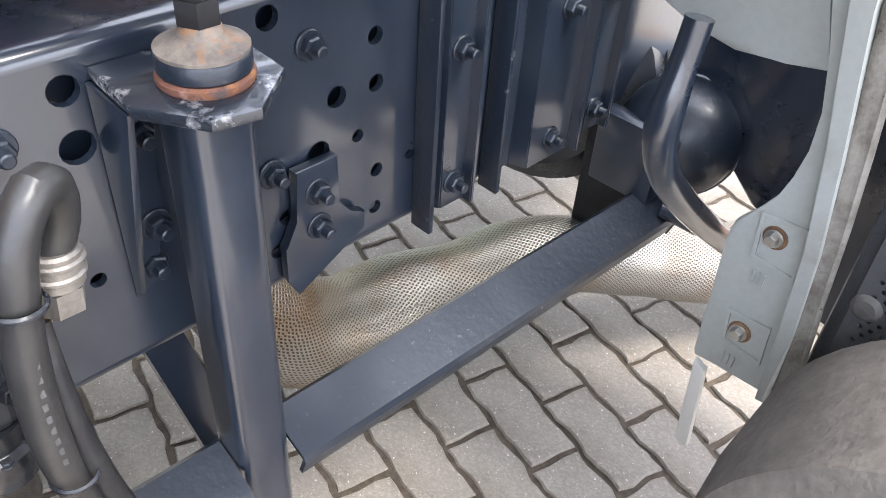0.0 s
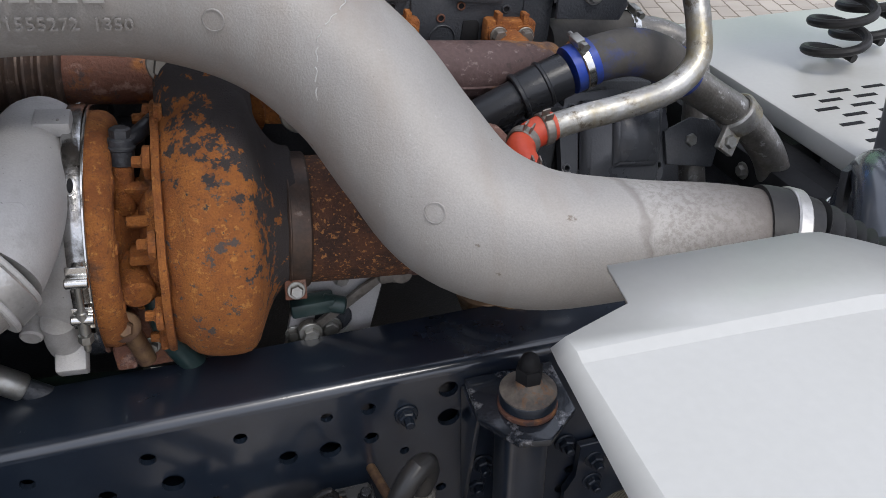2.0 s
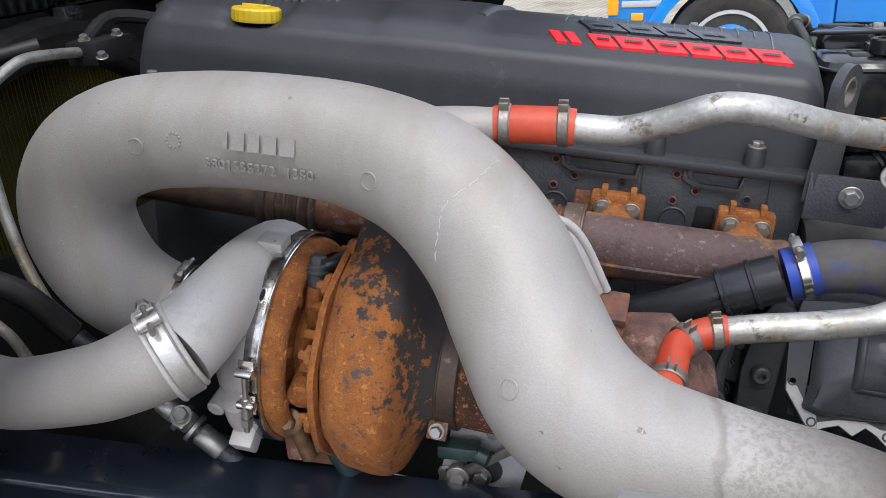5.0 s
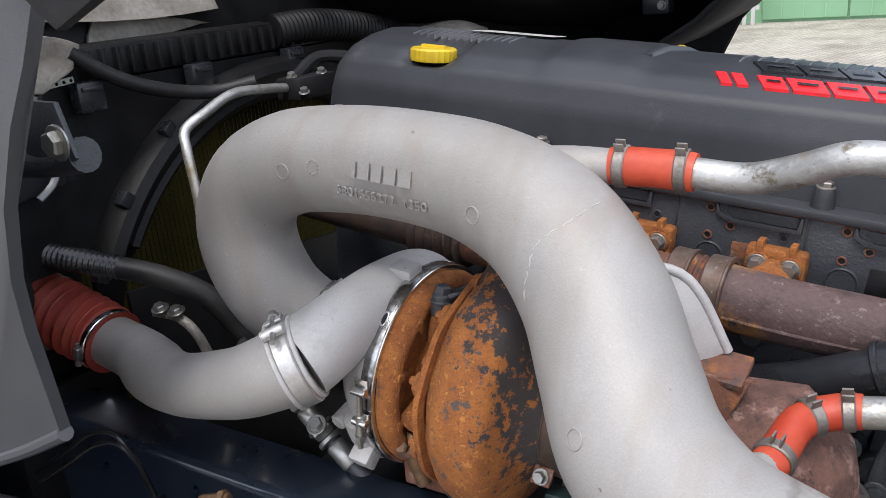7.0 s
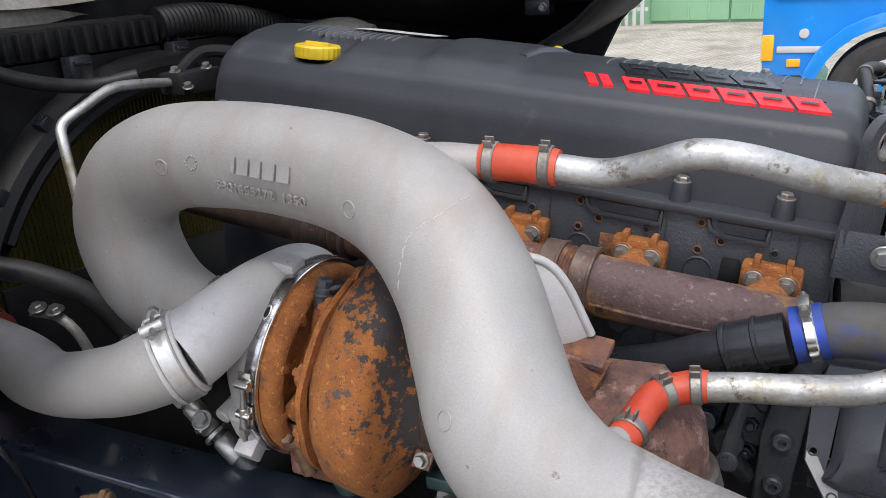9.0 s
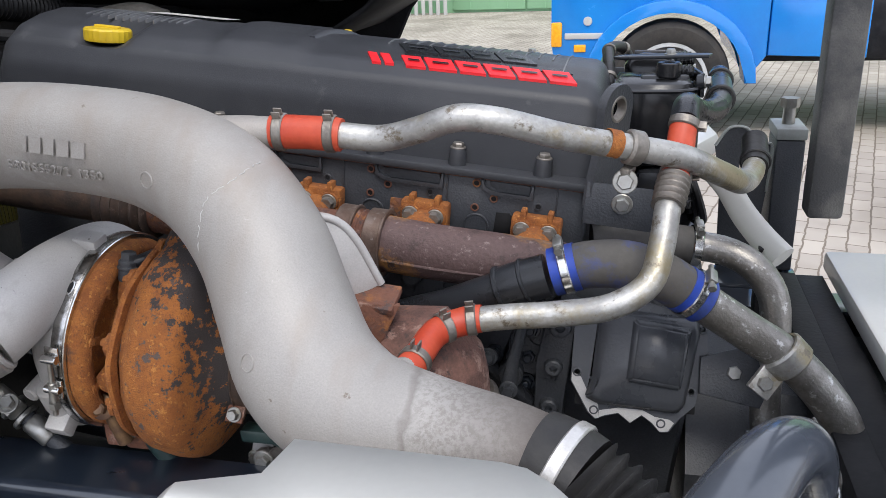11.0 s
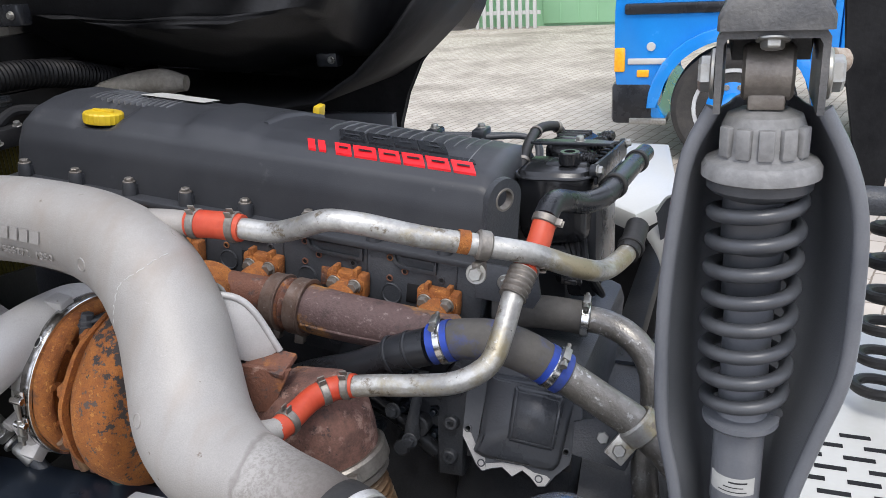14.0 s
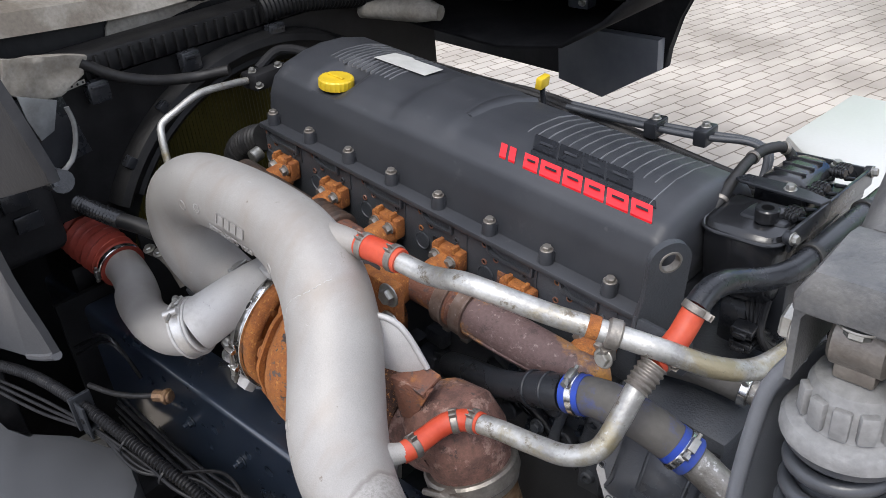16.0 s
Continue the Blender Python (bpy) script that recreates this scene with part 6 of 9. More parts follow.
# rubber bellows after the air pipe
bel = thing("intake_bellows", "ribbed black rubber intake bellows with a steel clamp", "hose", (1.02, -0.17, 0.85))
bm = bmesh.new()
tube(bm, [(0.964, -0.145, 1.040, 0.0505), (0.978, -0.150, 1.038, 0.0512), (1.000, -0.160, 1.030, 0.0512)], None, 36)
cuff = part("cuff", bm, RUBBER, bel)
bm = bmesh.new()
tube(bm, [(0.997, -0.158, 1.031, 0.0495), (1.030, -0.176, 1.010, 0.0505), (1.072, -0.215, 0.985, 0.051), (1.115, -0.270, 0.965, 0.051), (1.16, -0.33, 0.955, 0.050)], None, 36, ripple=0.0045, pitch=0.0135)
part("ribs", bm, RUBBER, bel)
hose_clamp(bel, (0.986, -0.1535, 1.0355), (0.90, -0.36, -0.24), 0.0518, (0.1, -0.3, -1), BAND_ALU, 0.013)

# ---- charge pipe to the cooler ----
chg = thing("charge_pipe", "cast aluminium charge-air pipe clamped to the compressor outlet", "pipe", (0.1, -0.02, 0.93))
bm = bmesh.new()
tube(bm, [(0.295, -0.014, 1.057, 0.0490), (0.282, -0.023, 1.050, 0.0490), (0.250, -0.030, 1.034, 0.0470), (0.200, -0.029, 1.011, 0.0455), (0.140, -0.021, 0.990, 0.0445), (0.085, -0.011, 0.972, 0.0440), (0.025, 0.004, 0.955, 0.0440), (-0.030, 0.020, 0.946, 0.0460), (-0.075, 0.038, 0.942, 0.0480), (-0.115, 0.056, 0.940, 0.0450), (-0.170, 0.074, 0.936, 0.0440), (-0.225, 0.088, 0.932, 0.0440), (-0.265, 0.091, 0.936, 0.044)], None, 30)
part("body", bm, CAST_ALU, chg, angle=60)
bm = bmesh.new()
ax = Vector((0.72, 0.60, 0.34)).normalized()
vc = Vector((0.287, -0.020, 1.053))
ring(bm, vc, ax, 0.050, 0.0555, 0.022, 64, 0.002)
vb = part("v_clamp", bm, BAND_ALU, chg, "silver V-band clamp")
for s in (-1, 1):
    bm = bmesh.new()
    ring(bm, vc + ax * 0.0135 * s, ax, 0.046, 0.0565 if s < 0 else 0.0530, 0.006, 60, 0.0015)
    part("rim", bm, CAST_PITTED, vb)
n = (Vector((0.0, -0.35, 1.0)) - ax * Vector((0.0, -0.35, 1.0)).dot(ax)).normalized()
side = ax.cross(n)
turn = lambda a: (math.cos(radians(a)) * n + math.sin(radians(a)) * side)
bm = bmesh.new()
c = vc + turn(12) * 0.0615
cyl(bm, c - ax * 0.013, c + ax * 0.013, 0.0065, 18, bevel=0.001)
ring(bm, c - ax * 0.0135, ax, 0.003, 0.0068, 0.002, 18, 0.0005)
part("barrel", bm, BAND_ALU, vb)
bm = bmesh.new()
cyl(bm, c + side * 0.024 + n * 0.004, c - side * 0.030 - n * 0.004, 0.0034, 12)
lathe(bm, [(0.0072, 0), (0.0072, 0.008)], basis(c - side * 0.031 - n * 0.004, -side - n * 0.1), 6)
part("t_bolt", bm, ZINC, vb)
bm = bmesh.new()
prism(bm, [(-0.010, -0.016), (0.010, -0.016), (0.0085, 0.010), (0.004, 0.016), (-0.004, 0.016), (-0.0085, 0.010)], 0, 0.0035, basis(vc + turn(-22) * 0.0552, turn(-22), ax), 0.001)
part("strap_end", bm, BAND_ALU, vb)
for a, d in ((-48, 0.0), (-50, -0.006), (-66, 0.004), (-92, -0.003)):
    bm = bmesh.new()
    lathe(bm, [(0.0026, 0), (0.0022, 0.0010), (0, 0.0014)], basis(vc + turn(a) * 0.0553 + ax * d, turn(a)), 12)
    part("rivet", bm, BAND_ALU, vb)
red = thing("cooler_hose", "ribbed dark red silicone hose with steel clamps", "hose", (-0.3, 0.06, 0.91))
bm = bmesh.new()
tube(bm, [(-0.245, 0.091, 0.931, 0.0490), (-0.275, 0.091, 0.939, 0.0520), (-0.330, 0.082, 0.960, 0.0540), (-0.385, 0.073, 0.982, 0.0530), (-0.415, 0.068, 0.994, 0.0490)], None, 36, step=0.003, ripple=0.0065, pitch=0.0205)
part("hose", bm, RED_DARK, red)
hose_clamp(red, (-0.256, 0.091, 0.934), (1, -0.05, -0.28), 0.0530, (0.3, -1, -0.1))
hose_clamp(red, (-0.404, 0.070, 0.989), (0.92, 0.15, -0.37), 0.0530, (0.2, -1, 0.3))
bm = bmesh.new()
tube(bm, [(-0.40, 0.070, 0.988, 0.045), (-0.48, 0.058, 1.02, 0.045), (-0.56, 0.05, 1.06, 0.048), (-0.64, 0.06, 1.12, 0.05)], None, 24)
solo("cooler_pipe", bm, BLACK, "black plastic charge cooler connection", "pipe")

# ---- breather and coolant pipes ----
hs = thing("breather_hose", "orange-red silicone hose with two spring clamps", "hose", (0.665, 0.13, 1.24))
bm = bmesh.new()
tube(bm, [(0.622, 0.126, 1.271, 0.0190), (0.630, 0.127, 1.271, 0.0200), (0.665, 0.130, 1.270, 0.0195), (0.696, 0.131, 1.268, 0.0200), (0.706, 0.1315, 1.267, 0.0190)], None, 26)
part("hose", bm, RED_HOSE, hs)
for p in ((0.634, 0.127, 1.271), (0.694, 0.131, 1.2685)):
    spring_clamp(hs, p, (1, 0.05, -0.03), 0.0203, (0.05, -0.45, 1))
up = thing("breather_pipe", "galvanised steel pipe running above the exhaust manifold", "pipe", (0.95, 0.16, 1.2))
UPPER = [(0.705, 0.131, 1.267), (0.755, 0.132, 1.264), (0.800, 0.125, 1.276), (0.845, 0.118, 1.291), (0.885, 0.126, 1.287), (0.960, 0.160, 1.262), (1.035, 0.195, 1.242), (1.090, 0.221, 1.226), (1.140, 0.264, 1.195), (1.172, 0.320, 1.170), (1.190, 0.375, 1.168), (1.198, 0.42, 1.170)]
bm = bmesh.new()
tube(bm, UPPER, 0.0152, 22, 0.008)
part("pipe", bm, STEEL, up)
bm = bmesh.new()
ring(bm, (1.034, 0.195, 1.2425), (0.075, 0.041, -0.024), 0.015, 0.0205, 0.020, 32, 0.003)
box(bm, (-0.010, -0.006, -0.018), (0.010, 0.006, 0.010), 0.003, basis((1.028, 0.192, 1.212), (0.1, -0.2, 1)))
sad = part("pipe_clamp", bm, STEEL_DULL, up)
bolt_at(sad, BOLT, (1.026, 0.185, 1.205), (0, -1, 0.2))
bm = bmesh.new()
ring(bm, (1.010, 0.183, 1.250), (0.075, 0.041, -0.024), 0.015, 0.0163, 0.016, 28, 0.0005)
part("rust_patch", bm, RUST, up, "rusty band")
bm = bmesh.new()
tube(bm, [(1.196, 0.400, 1.168), (1.199, 0.425, 1.174), (1.201, 0.450, 1.182), (1.202, 0.470, 1.190)], 0.0180, 18)
ring(bm, (1.199, 0.42, 1.1725), (0.1, 1, 0.3), 0.017, 0.0210, 0.010)
part("rubber_end", bm, RUBBER, up)

lo = thing("return_pipe", "bent galvanised pipe between red silicone hoses", "pipe", (0.98, 0.11, 1.03))
bm = bmesh.new()
tube(bm, [(0.858, 0.105, 1.055), (0.900, 0.110, 1.060), (0.960, 0.112, 1.067), (1.020, 0.114, 1.080), (1.058, 0.128, 1.104), (1.070, 0.155, 1.140), (1.075, 0.183, 1.172), (1.079, 0.205, 1.190)], 0.0152, 22, 0.008)
part("pipe", bm, STEEL, lo)
bm = bmesh.new()
tube(bm, [(0.804, 0.002, 1.038, 0.0162), (0.809, 0.018, 1.040, 0.0170), (0.814, 0.050, 1.044, 0.0165), (0.820, 0.082, 1.047, 0.0170), (0.838, 0.100, 1.051, 0.0170), (0.862, 0.106, 1.056, 0.0172), (0.870, 0.1065, 1.057, 0.0165)], None, 24)
rh = part("red_hose", bm, RED_HOSE, lo, "orange-red elbow hose")
for p, a in (((0.810, 0.022, 1.0405), (0.15, 0.95, 0.1)), ((0.828, 0.093, 1.049), (0.7, 0.7, 0.15)), ((0.858, 0.1055, 1.0555), (1, 0.15, 0.1))):
    spring_clamp(rh, p, a, 0.0174, (0.1, -0.4, 1))
bm = bmesh.new()
tube(bm, [(1.075, 0.186, 1.176, 0.0178), (1.079, 0.203, 1.189, 0.0188), (1.082, 0.218, 1.200, 0.0188)], None, 24, ripple=0.0015, pitch=0.008)
part("joint_sleeve", bm, STEEL_DULL, lo)
bm = bmesh.new()
tube(bm, [(1.082, 0.216, 1.199, 0.0172), (1.085, 0.243, 1.206, 0.0172), (1.089, 0.270, 1.218, 0.0172), (1.092, 0.292, 1.238, 0.0172), (1.095, 0.302, 1.252, 0.0170)], None, 24)
rh2 = part("red_hose", bm, RED_HOSE, lo)
spring_clamp(rh2, (1.094, 0.299, 1.248), (0.2, 0.6, 0.75), 0.0174, (1, -0.2, 0))
spring_clamp(rh2, (1.084, 0.230, 1.2025), (0.1, 0.9, 0.3), 0.0174, (1, -0.2, 0))
bm = bmesh.new()
tube(bm, [(1.094, 0.300, 1.250), (1.096, 0.322, 1.261), (1.100, 0.352, 1.261), (1.108, 0.392, 1.249), (1.126, 0.432, 1.236), (1.147, 0.475, 1.234), (1.158, 0.535, 1.238), (1.164, 0.605, 1.239), (1.171, 0.70, 1.237), (1.176, 0.78, 1.234)], 0.0175, 24)
part("black_elbow", bm, BLACK, lo, "black plastic pipe")
for p in ((1.157, 0.527, 1.238), (1.171, 0.70, 1.237)):
    bm = bmesh.new()
    ring(bm, p, (0.15, 0.98, -0.05), 0.0172, 0.0215, 0.012)
    part("retainer", bm, RUBBER, lo)

ch = thing("coolant_hose", "dark coolant hose with blue silicone ends and steel clamps", "hose", (1.0, 0.25, 0.93))
bm = bmesh.new()
tube(bm, [(0.62, 0.30, 0.92), (0.70, 0.268, 0.965), (0.74, 0.252, 0.985), (0.80, 0.235, 1.010), (0.856, 0.227, 1.036), (0.93, 0.228, 1.066)], 0.0245, 26)
part("front_hose", bm, BLACK, ch)
bm = bmesh.new()
tube(bm, [(0.872, 0.2265, 1.043), (0.90, 0.226, 1.055), (0.934, 0.228, 1.066)], 0.0285, 30)
ring(bm, (0.874, 0.2265, 1.044), (1, 0, 0.4), 0.026, 0.0312, 0.007)
ring(bm, (0.906, 0.2265, 1.057), (1, 0, 0.4), 0.026, 0.0305, 0.006)
part("coupling", bm, BLACK, ch)
bm = bmesh.new()
tube(bm, [(0.950, 0.229, 1.074, 0.0285), (0.98, 0.231, 1.081, 0.0300), (1.03, 0.234, 1.083, 0.0310), (1.075, 0.242, 1.067, 0.0308), (1.105, 0.251, 1.046, 0.0300), (1.130, 0.258, 1.028, 0.0290)], None, 30)
part("rear_hose", bm, HOSE_TINTED, ch, "dusty grey hose with a blue bleed")
for a, b in (((0.940, 0.2285, 1.0700), (0.972, 0.2305, 1.0795)), ((1.100, 0.2495, 1.0500), (1.128, 0.2575, 1.0300))):
    bm = bmesh.new()
    tube(bm, [a, b], 0.0312, 32)
    part("blue_end", bm, BLUE_HOSE, ch, "blue silicone end")
hose_clamp(ch, (0.957, 0.2296, 1.0750), (1, 0.07, 0.30), 0.0318, (-0.1, -0.15, 1), CHROME, 0.012)
hose_clamp(ch, (1.113, 0.2532, 1.0407), (0.78, 0.20, -0.56), 0.0318, (0.5, -0.3, 0.8), CHROME, 0.012)

cp = thing("coolant_pipe", "dull steel coolant pipe in a bolted saddle clamp", "pipe", (1.25, 0.25, 0.70))
bm = bmesh.new()
tube(bm, [(1.118, 0.2545, 1.036), (1.142, 0.260, 1.018), (1.19, 0.265, 0.985), (1.235, 0.268, 0.955), (1.284, 0.268, 0.907), (1.316, 0.268, 0.860), (1.334, 0.268, 0.80), (1.345, 0.270, 0.68)], 0.0255, 26)
part("pipe", bm, PIPE_WORN, cp)
bm = bmesh.new()
ring(bm, (1.238, 0.268, 0.952), (0.68, 0, -0.72), 0.025, 0.0315, 0.030, 36, 0.003)
box(bm, (-0.020, -0.016, -0.005), (0.024, 0.016, 0.005), 0.002, basis((1.216, 0.250, 0.928), (0.2, -0.9, 0.35), (-0.6, 0.1, -0.8)))
sd = part("saddle_clamp", bm, STEEL, cp)
bolt_at(sd, BOLT, (1.211, 0.2445, 0.924), (0.2, -0.9, 0.35))
bm = bmesh.new()
prism(bm, [(-0.05, -0.03), (0.03, -0.045), (0.06, 0.02), (0.0, 0.035), (-0.05, 0.02)], 0, 0.008, basis((1.185, 0.300, 0.905), (0.1, -0.9, 0.4), (1, 0, 0)), 0.002)
br = part("bracket", bm, BLOCK, cp)
bolt_at(br, BOLT, (1.180, 0.296, 0.908), (0.1, -0.9, 0.4))

cb = thing("bypass_pipe", "polished bent coolant pipe with rubber hose and clamp", "pipe", (1.2, 0.40, 0.75))
bm = bmesh.new()
tube(bm, [(0.98, 0.405, 1.050), (1.06, 0.420, 1.050), (1.135, 0.430, 1.040)], 0.0275, 24)
part("hose", bm, HOSE_GREY, cb)
hose_clamp(cb, (1.128, 0.429, 1.041), (1, 0.12, -0.1), 0.0285, (0.05, -0.2, 1), CHROME, 0.014)
bm = bmesh.new()
tube(bm, [(1.12, 0.428, 1.042), (1.165, 0.424, 1.038), (1.207, 0.410, 1.022), (1.236, 0.400, 0.985), (1.245, 0.39, 0.93), (1.236, 0.365, 0.845), (1.242, 0.350, 0.77), (1.256, 0.34, 0.66)], 0.0215, 24)
part("pipe", bm, PIPE_WORN, cb)

gp = thing("arch_tube", "glossy dark blue arched duct with a steel clamp", "duct", (1.13, -0.15, 0.8))
bm = bmesh.new()
tube(bm, [(1.078, -0.245, 0.945, 0.052), (1.088, -0.222, 0.968, 0.050), (1.107, -0.185, 0.995, 0.045), (1.140, -0.130, 1.022, 0.037), (1.170, -0.082, 1.030, 0.032), (1.195, -0.045, 1.018, 0.030), (1.210, -0.020, 0.985, 0.029), (1.215, -0.008, 0.945, 0.029), (1.215, 0.0, 0.86, 0.029)], None, 30)
part("tube", bm, NAVY_GLOSS, gp, angle=60)
bm = bmesh.new()
prism(bm, [(-0.012, -0.03), (0.012, -0.03), (0.012, 0.10), (-0.012, 0.10)], -0.004, 0.004, basis((1.160, -0.05, 0.93), (0.5, -0.8, 0.1), (1, 0, 0)), 0.001)
part("stay", bm, BLOCK, gp)
hose_clamp(gp, (1.215, -0.008, 0.945), (0, 0.1, -1), 0.031, (0.4, -1, 0), CHROME, 0.012)
hose_clamp(gp, (1.215, -0.003, 0.90), (0, 0.1, -1), 0.031, (-0.4, -1, 0), CHROME, 0.012)


# ---- oil separator, lifting eye and small engine parts ----
def separator():
    """Rounded box with a lid seam; behind it a shallow frame full of castings, plugs and a hose."""
    t = thing("oil_separator", "black plastic oil separator box with a tray of fittings behind", "engine box", (1.06, 0.55, 1.0))
    bm = bmesh.new()
    out = [(0.998, 0.505), (1.012, 0.490), (1.060, 0.486), (1.106, 0.489), (1.120, 0.505), (1.121, 0.60), (0.997, 0.60)]
    loft(bm, [[(1.060 + (x - 1.060) * k, 0.60 + (y - 0.60) * k, z) for x, y in out] for z, k in ((1.140, 0.86), (1.150, 0.93), (1.170, 0.97), (1.215, 1.0), (1.252, 1.0), (1.262, 0.97), (1.267, 0.90))], closed=True)
    bmesh.ops.bevel(bm, geom=bm.edges[:], offset=0.004, segments=2, affect="EDGES")
    body = part("body", bm, BLACK_GLOSS, t, angle=60)
    bm = bmesh.new()
    tube(bm, [(0.995, 0.58, 1.258), (0.996, 0.510, 1.257), (1.010, 0.489, 1.256), (1.060, 0.4845, 1.256), (1.108, 0.4875, 1.257), (1.1225, 0.506, 1.258), (1.1235, 0.58, 1.260)], 0.0032, 8, 0.006)
    part("seam", bm, BLACK_GLOSS, body)
    # the frame and what lies in it lean back a little
    m = pose(1.06, 0.52, 1.264, -5.9, 0, 0)
    for a, b in (((0.0655, -0.010, -0.022), (0.0715, 0.345, 0.013)), ((-0.070, 0.339, -0.022), (0.0650, 0.345, 0.008))):
        bm = bmesh.new()
        box(bm, a, b, 0.0015, m)
        part("frame_wall", bm, BLACK, t)
    bm = bmesh.new()
    box(bm, (-0.070, 0.080, -0.045), (0.0650, 0.338, -0.030), 0.002, m)
    part("tray", bm, BLACK, t)
    bm = bmesh.new()
    prof = [(-0.046, -0.03), (-0.046, 0.020), (-0.036, 0.034), (-0.016, 0.040), (0.016, 0.038), (0.034, 0.028), (0.040, 0.010), (0.040, -0.03)]
    loft(bm, [[m @ Vector((x * k, v, w * h)) for x, w in prof] for v, k, h in ((0.118, 0.80, 0.80), (0.122, 0.95, 0.96), (0.135, 1.0, 1.0), (0.235, 1.0, 1.0), (0.250, 0.95, 0.95), (0.256, 0.8, 0.8))], closed=True)
    part("filter_dome", bm, BLACK_GLOSS, t, angle=60)
    for v in (0.150, 0.185, 0.220):
        bm = bmesh.new()
        box(bm, (-0.030, v, 0.034), (0.022, v + 0.004, 0.042), 0.001, m)
        part("dome_rib", bm, BLACK_GLOSS, t)
    bm = bmesh.new()
    box(bm, (-0.020, 0.012, -0.02), (0.052, 0.070, 0.010), 0.005, m)
    box(bm, (-0.045, 0.040, -0.02), (-0.015, 0.085, 0.000), 0.004, m)
    part("casting", bm, BLACK, t)
    bm = bmesh.new()
    ring(bm, (1.081, 0.537, 1.280), (0, 0, 1), 0.0095, 0.0180, 0.022, 28, 0.002)
    box(bm, (1.062, 0.545, 1.258), (1.100, 0.575, 1.282), 0.004)
    part("eyelet", bm, BLACK_GLOSS, t)
    bm = bmesh.new()
    out = [(-0.072, -0.010), (-0.060, -0.016), (0.050, -0.014), (0.074, -0.016), (0.078, 0.006), (0.040, 0.014), (0.0, 0.017), (-0.064, 0.014)]
    prism(bm, out, 0.0, 0.005, pose(1.070, 0.606, 1.288, 0, -2, -8), 0.0015)
    part("cross_strap", bm, BLACK, t)
    bolt_at(t, BOLT_SMALL, (1.085, 0.606, 1.293), (0, 0, 1))
    for p, d in (((1.092, 0.565, 1.272), (1, -0.35, 0.1)), ((1.094, 0.585, 1.270), (1, -0.35, 0.1)), ((1.098, 0.640, 1.278), (1, -0.3, 0.15)), ((1.098, 0.668, 1.277), (1, -0.3, 0.15)), ((1.094, 0.752, 1.268), (1, -0.2, 0.15)), ((1.094, 0.778, 1.264), (1, -0.2, 0.15))):
        d = Vector(d).normalized()
        bm = bmesh.new()
        cyl(bm, p, Vector(p) + d * 0.026, 0.0080, 14, bevel=0.0015)
        for a in (0.008, 0.014, 0.021):
            ring(bm, Vector(p) + d * a, d, 0.0075, 0.0104, 0.0035, 16, 0.0008)
        part("connector", bm, BLACK_GLOSS, t)
    for k in range(6):
        y = 0.56 + 0.042 * k
        bm = bmesh.new()
        tube(bm, [(1.112, y, 1.272 - 0.004 * k), (1.122, y + 0.012, 1.268 - 0.004 * k), (1.116, y + 0.035, 1.256 - 0.004 * k), (1.100, y + 0.050, 1.246 - 0.004 * k)], 0.0035, 8)
        part("wire", bm, CABLE, t)
    for p, n in (((1.132, 0.512, 1.266), (1, -0.2, 0.1)), ((1.088, 0.800, 1.258), (0, 0, 1)), ((1.132, 0.850, 1.236), (1, 0, 0.2))):
        bm = bmesh.new()
        cyl(bm, Vector(p) - Vector(n).normalized() * 0.012, Vector(p), 0.011, 18, bevel=0.002)
        part("lug", bm, BLACK, t)
        bolt_at(t, BOLT_SMALL, p, n)
    bm = bmesh.new()
    tube(bm, [(0.994, 0.525, 1.205), (0.992, 0.545, 1.245), (0.992, 0.580, 1.268), (0.988, 0.640, 1.284), (0.987, 0.700, 1.290), (0.996, 0.740, 1.290), (1.010, 0.768, 1.283), (1.024, 0.776, 1.258)], 0.0095, 16)
    loop = part("hose_loop", bm, RUBBER, t)
    for p, a in (((0.992, 0.572, 1.264), (0, 0.8, 0.6)), ((0.9872, 0.690, 1.2895), (0, 1, 0.1)), ((1.010, 0.767, 1.2832), (0.5, 0.8, -0.2))):
        bm = bmesh.new()
        ring(bm, p, a, 0.0098, 0.0118, 0.007, 20, 0.0006)
        part("band", bm, STEEL_DULL, loop)
    for k in range(5):
        bm = bmesh.new()
        tube(bm, [(1.055 + 0.012 * k, 0.54, 1.15), (1.085 + 0.01 * k, 0.50 - 0.01 * k, 1.12), (1.110 + 0.008 * k, 0.51, 1.09 - 0.01 * k), (1.10, 0.57, 1.06)], 0.006, 8)
        part("wire", bm, CABLE, t)
    for a, b in (((1.04, 0.49, 1.085), (1.10, 0.545, 1.135)), ((1.075, 0.53, 1.03), (1.130, 0.74, 1.210)), ((1.01, 0.56, 0.98), (1.07, 0.74, 1.210))):
        bm = bmesh.new()
        box(bm, a, b, 0.012)
        part("support_box", bm, BLACK, t)
    for z in (1.10, 1.125):
        bm = bmesh.new()
        box(bm, (1.085, 0.440, z - 0.008), (1.120, 0.470, z + 0.008), 0.003)
        box(bm, (1.092, 0.432, z - 0.005), (1.113, 0.440, z + 0.005), 0.002)
        part("plug", bm, BLACK_GLOSS, t, "black wiring plug")
    return t


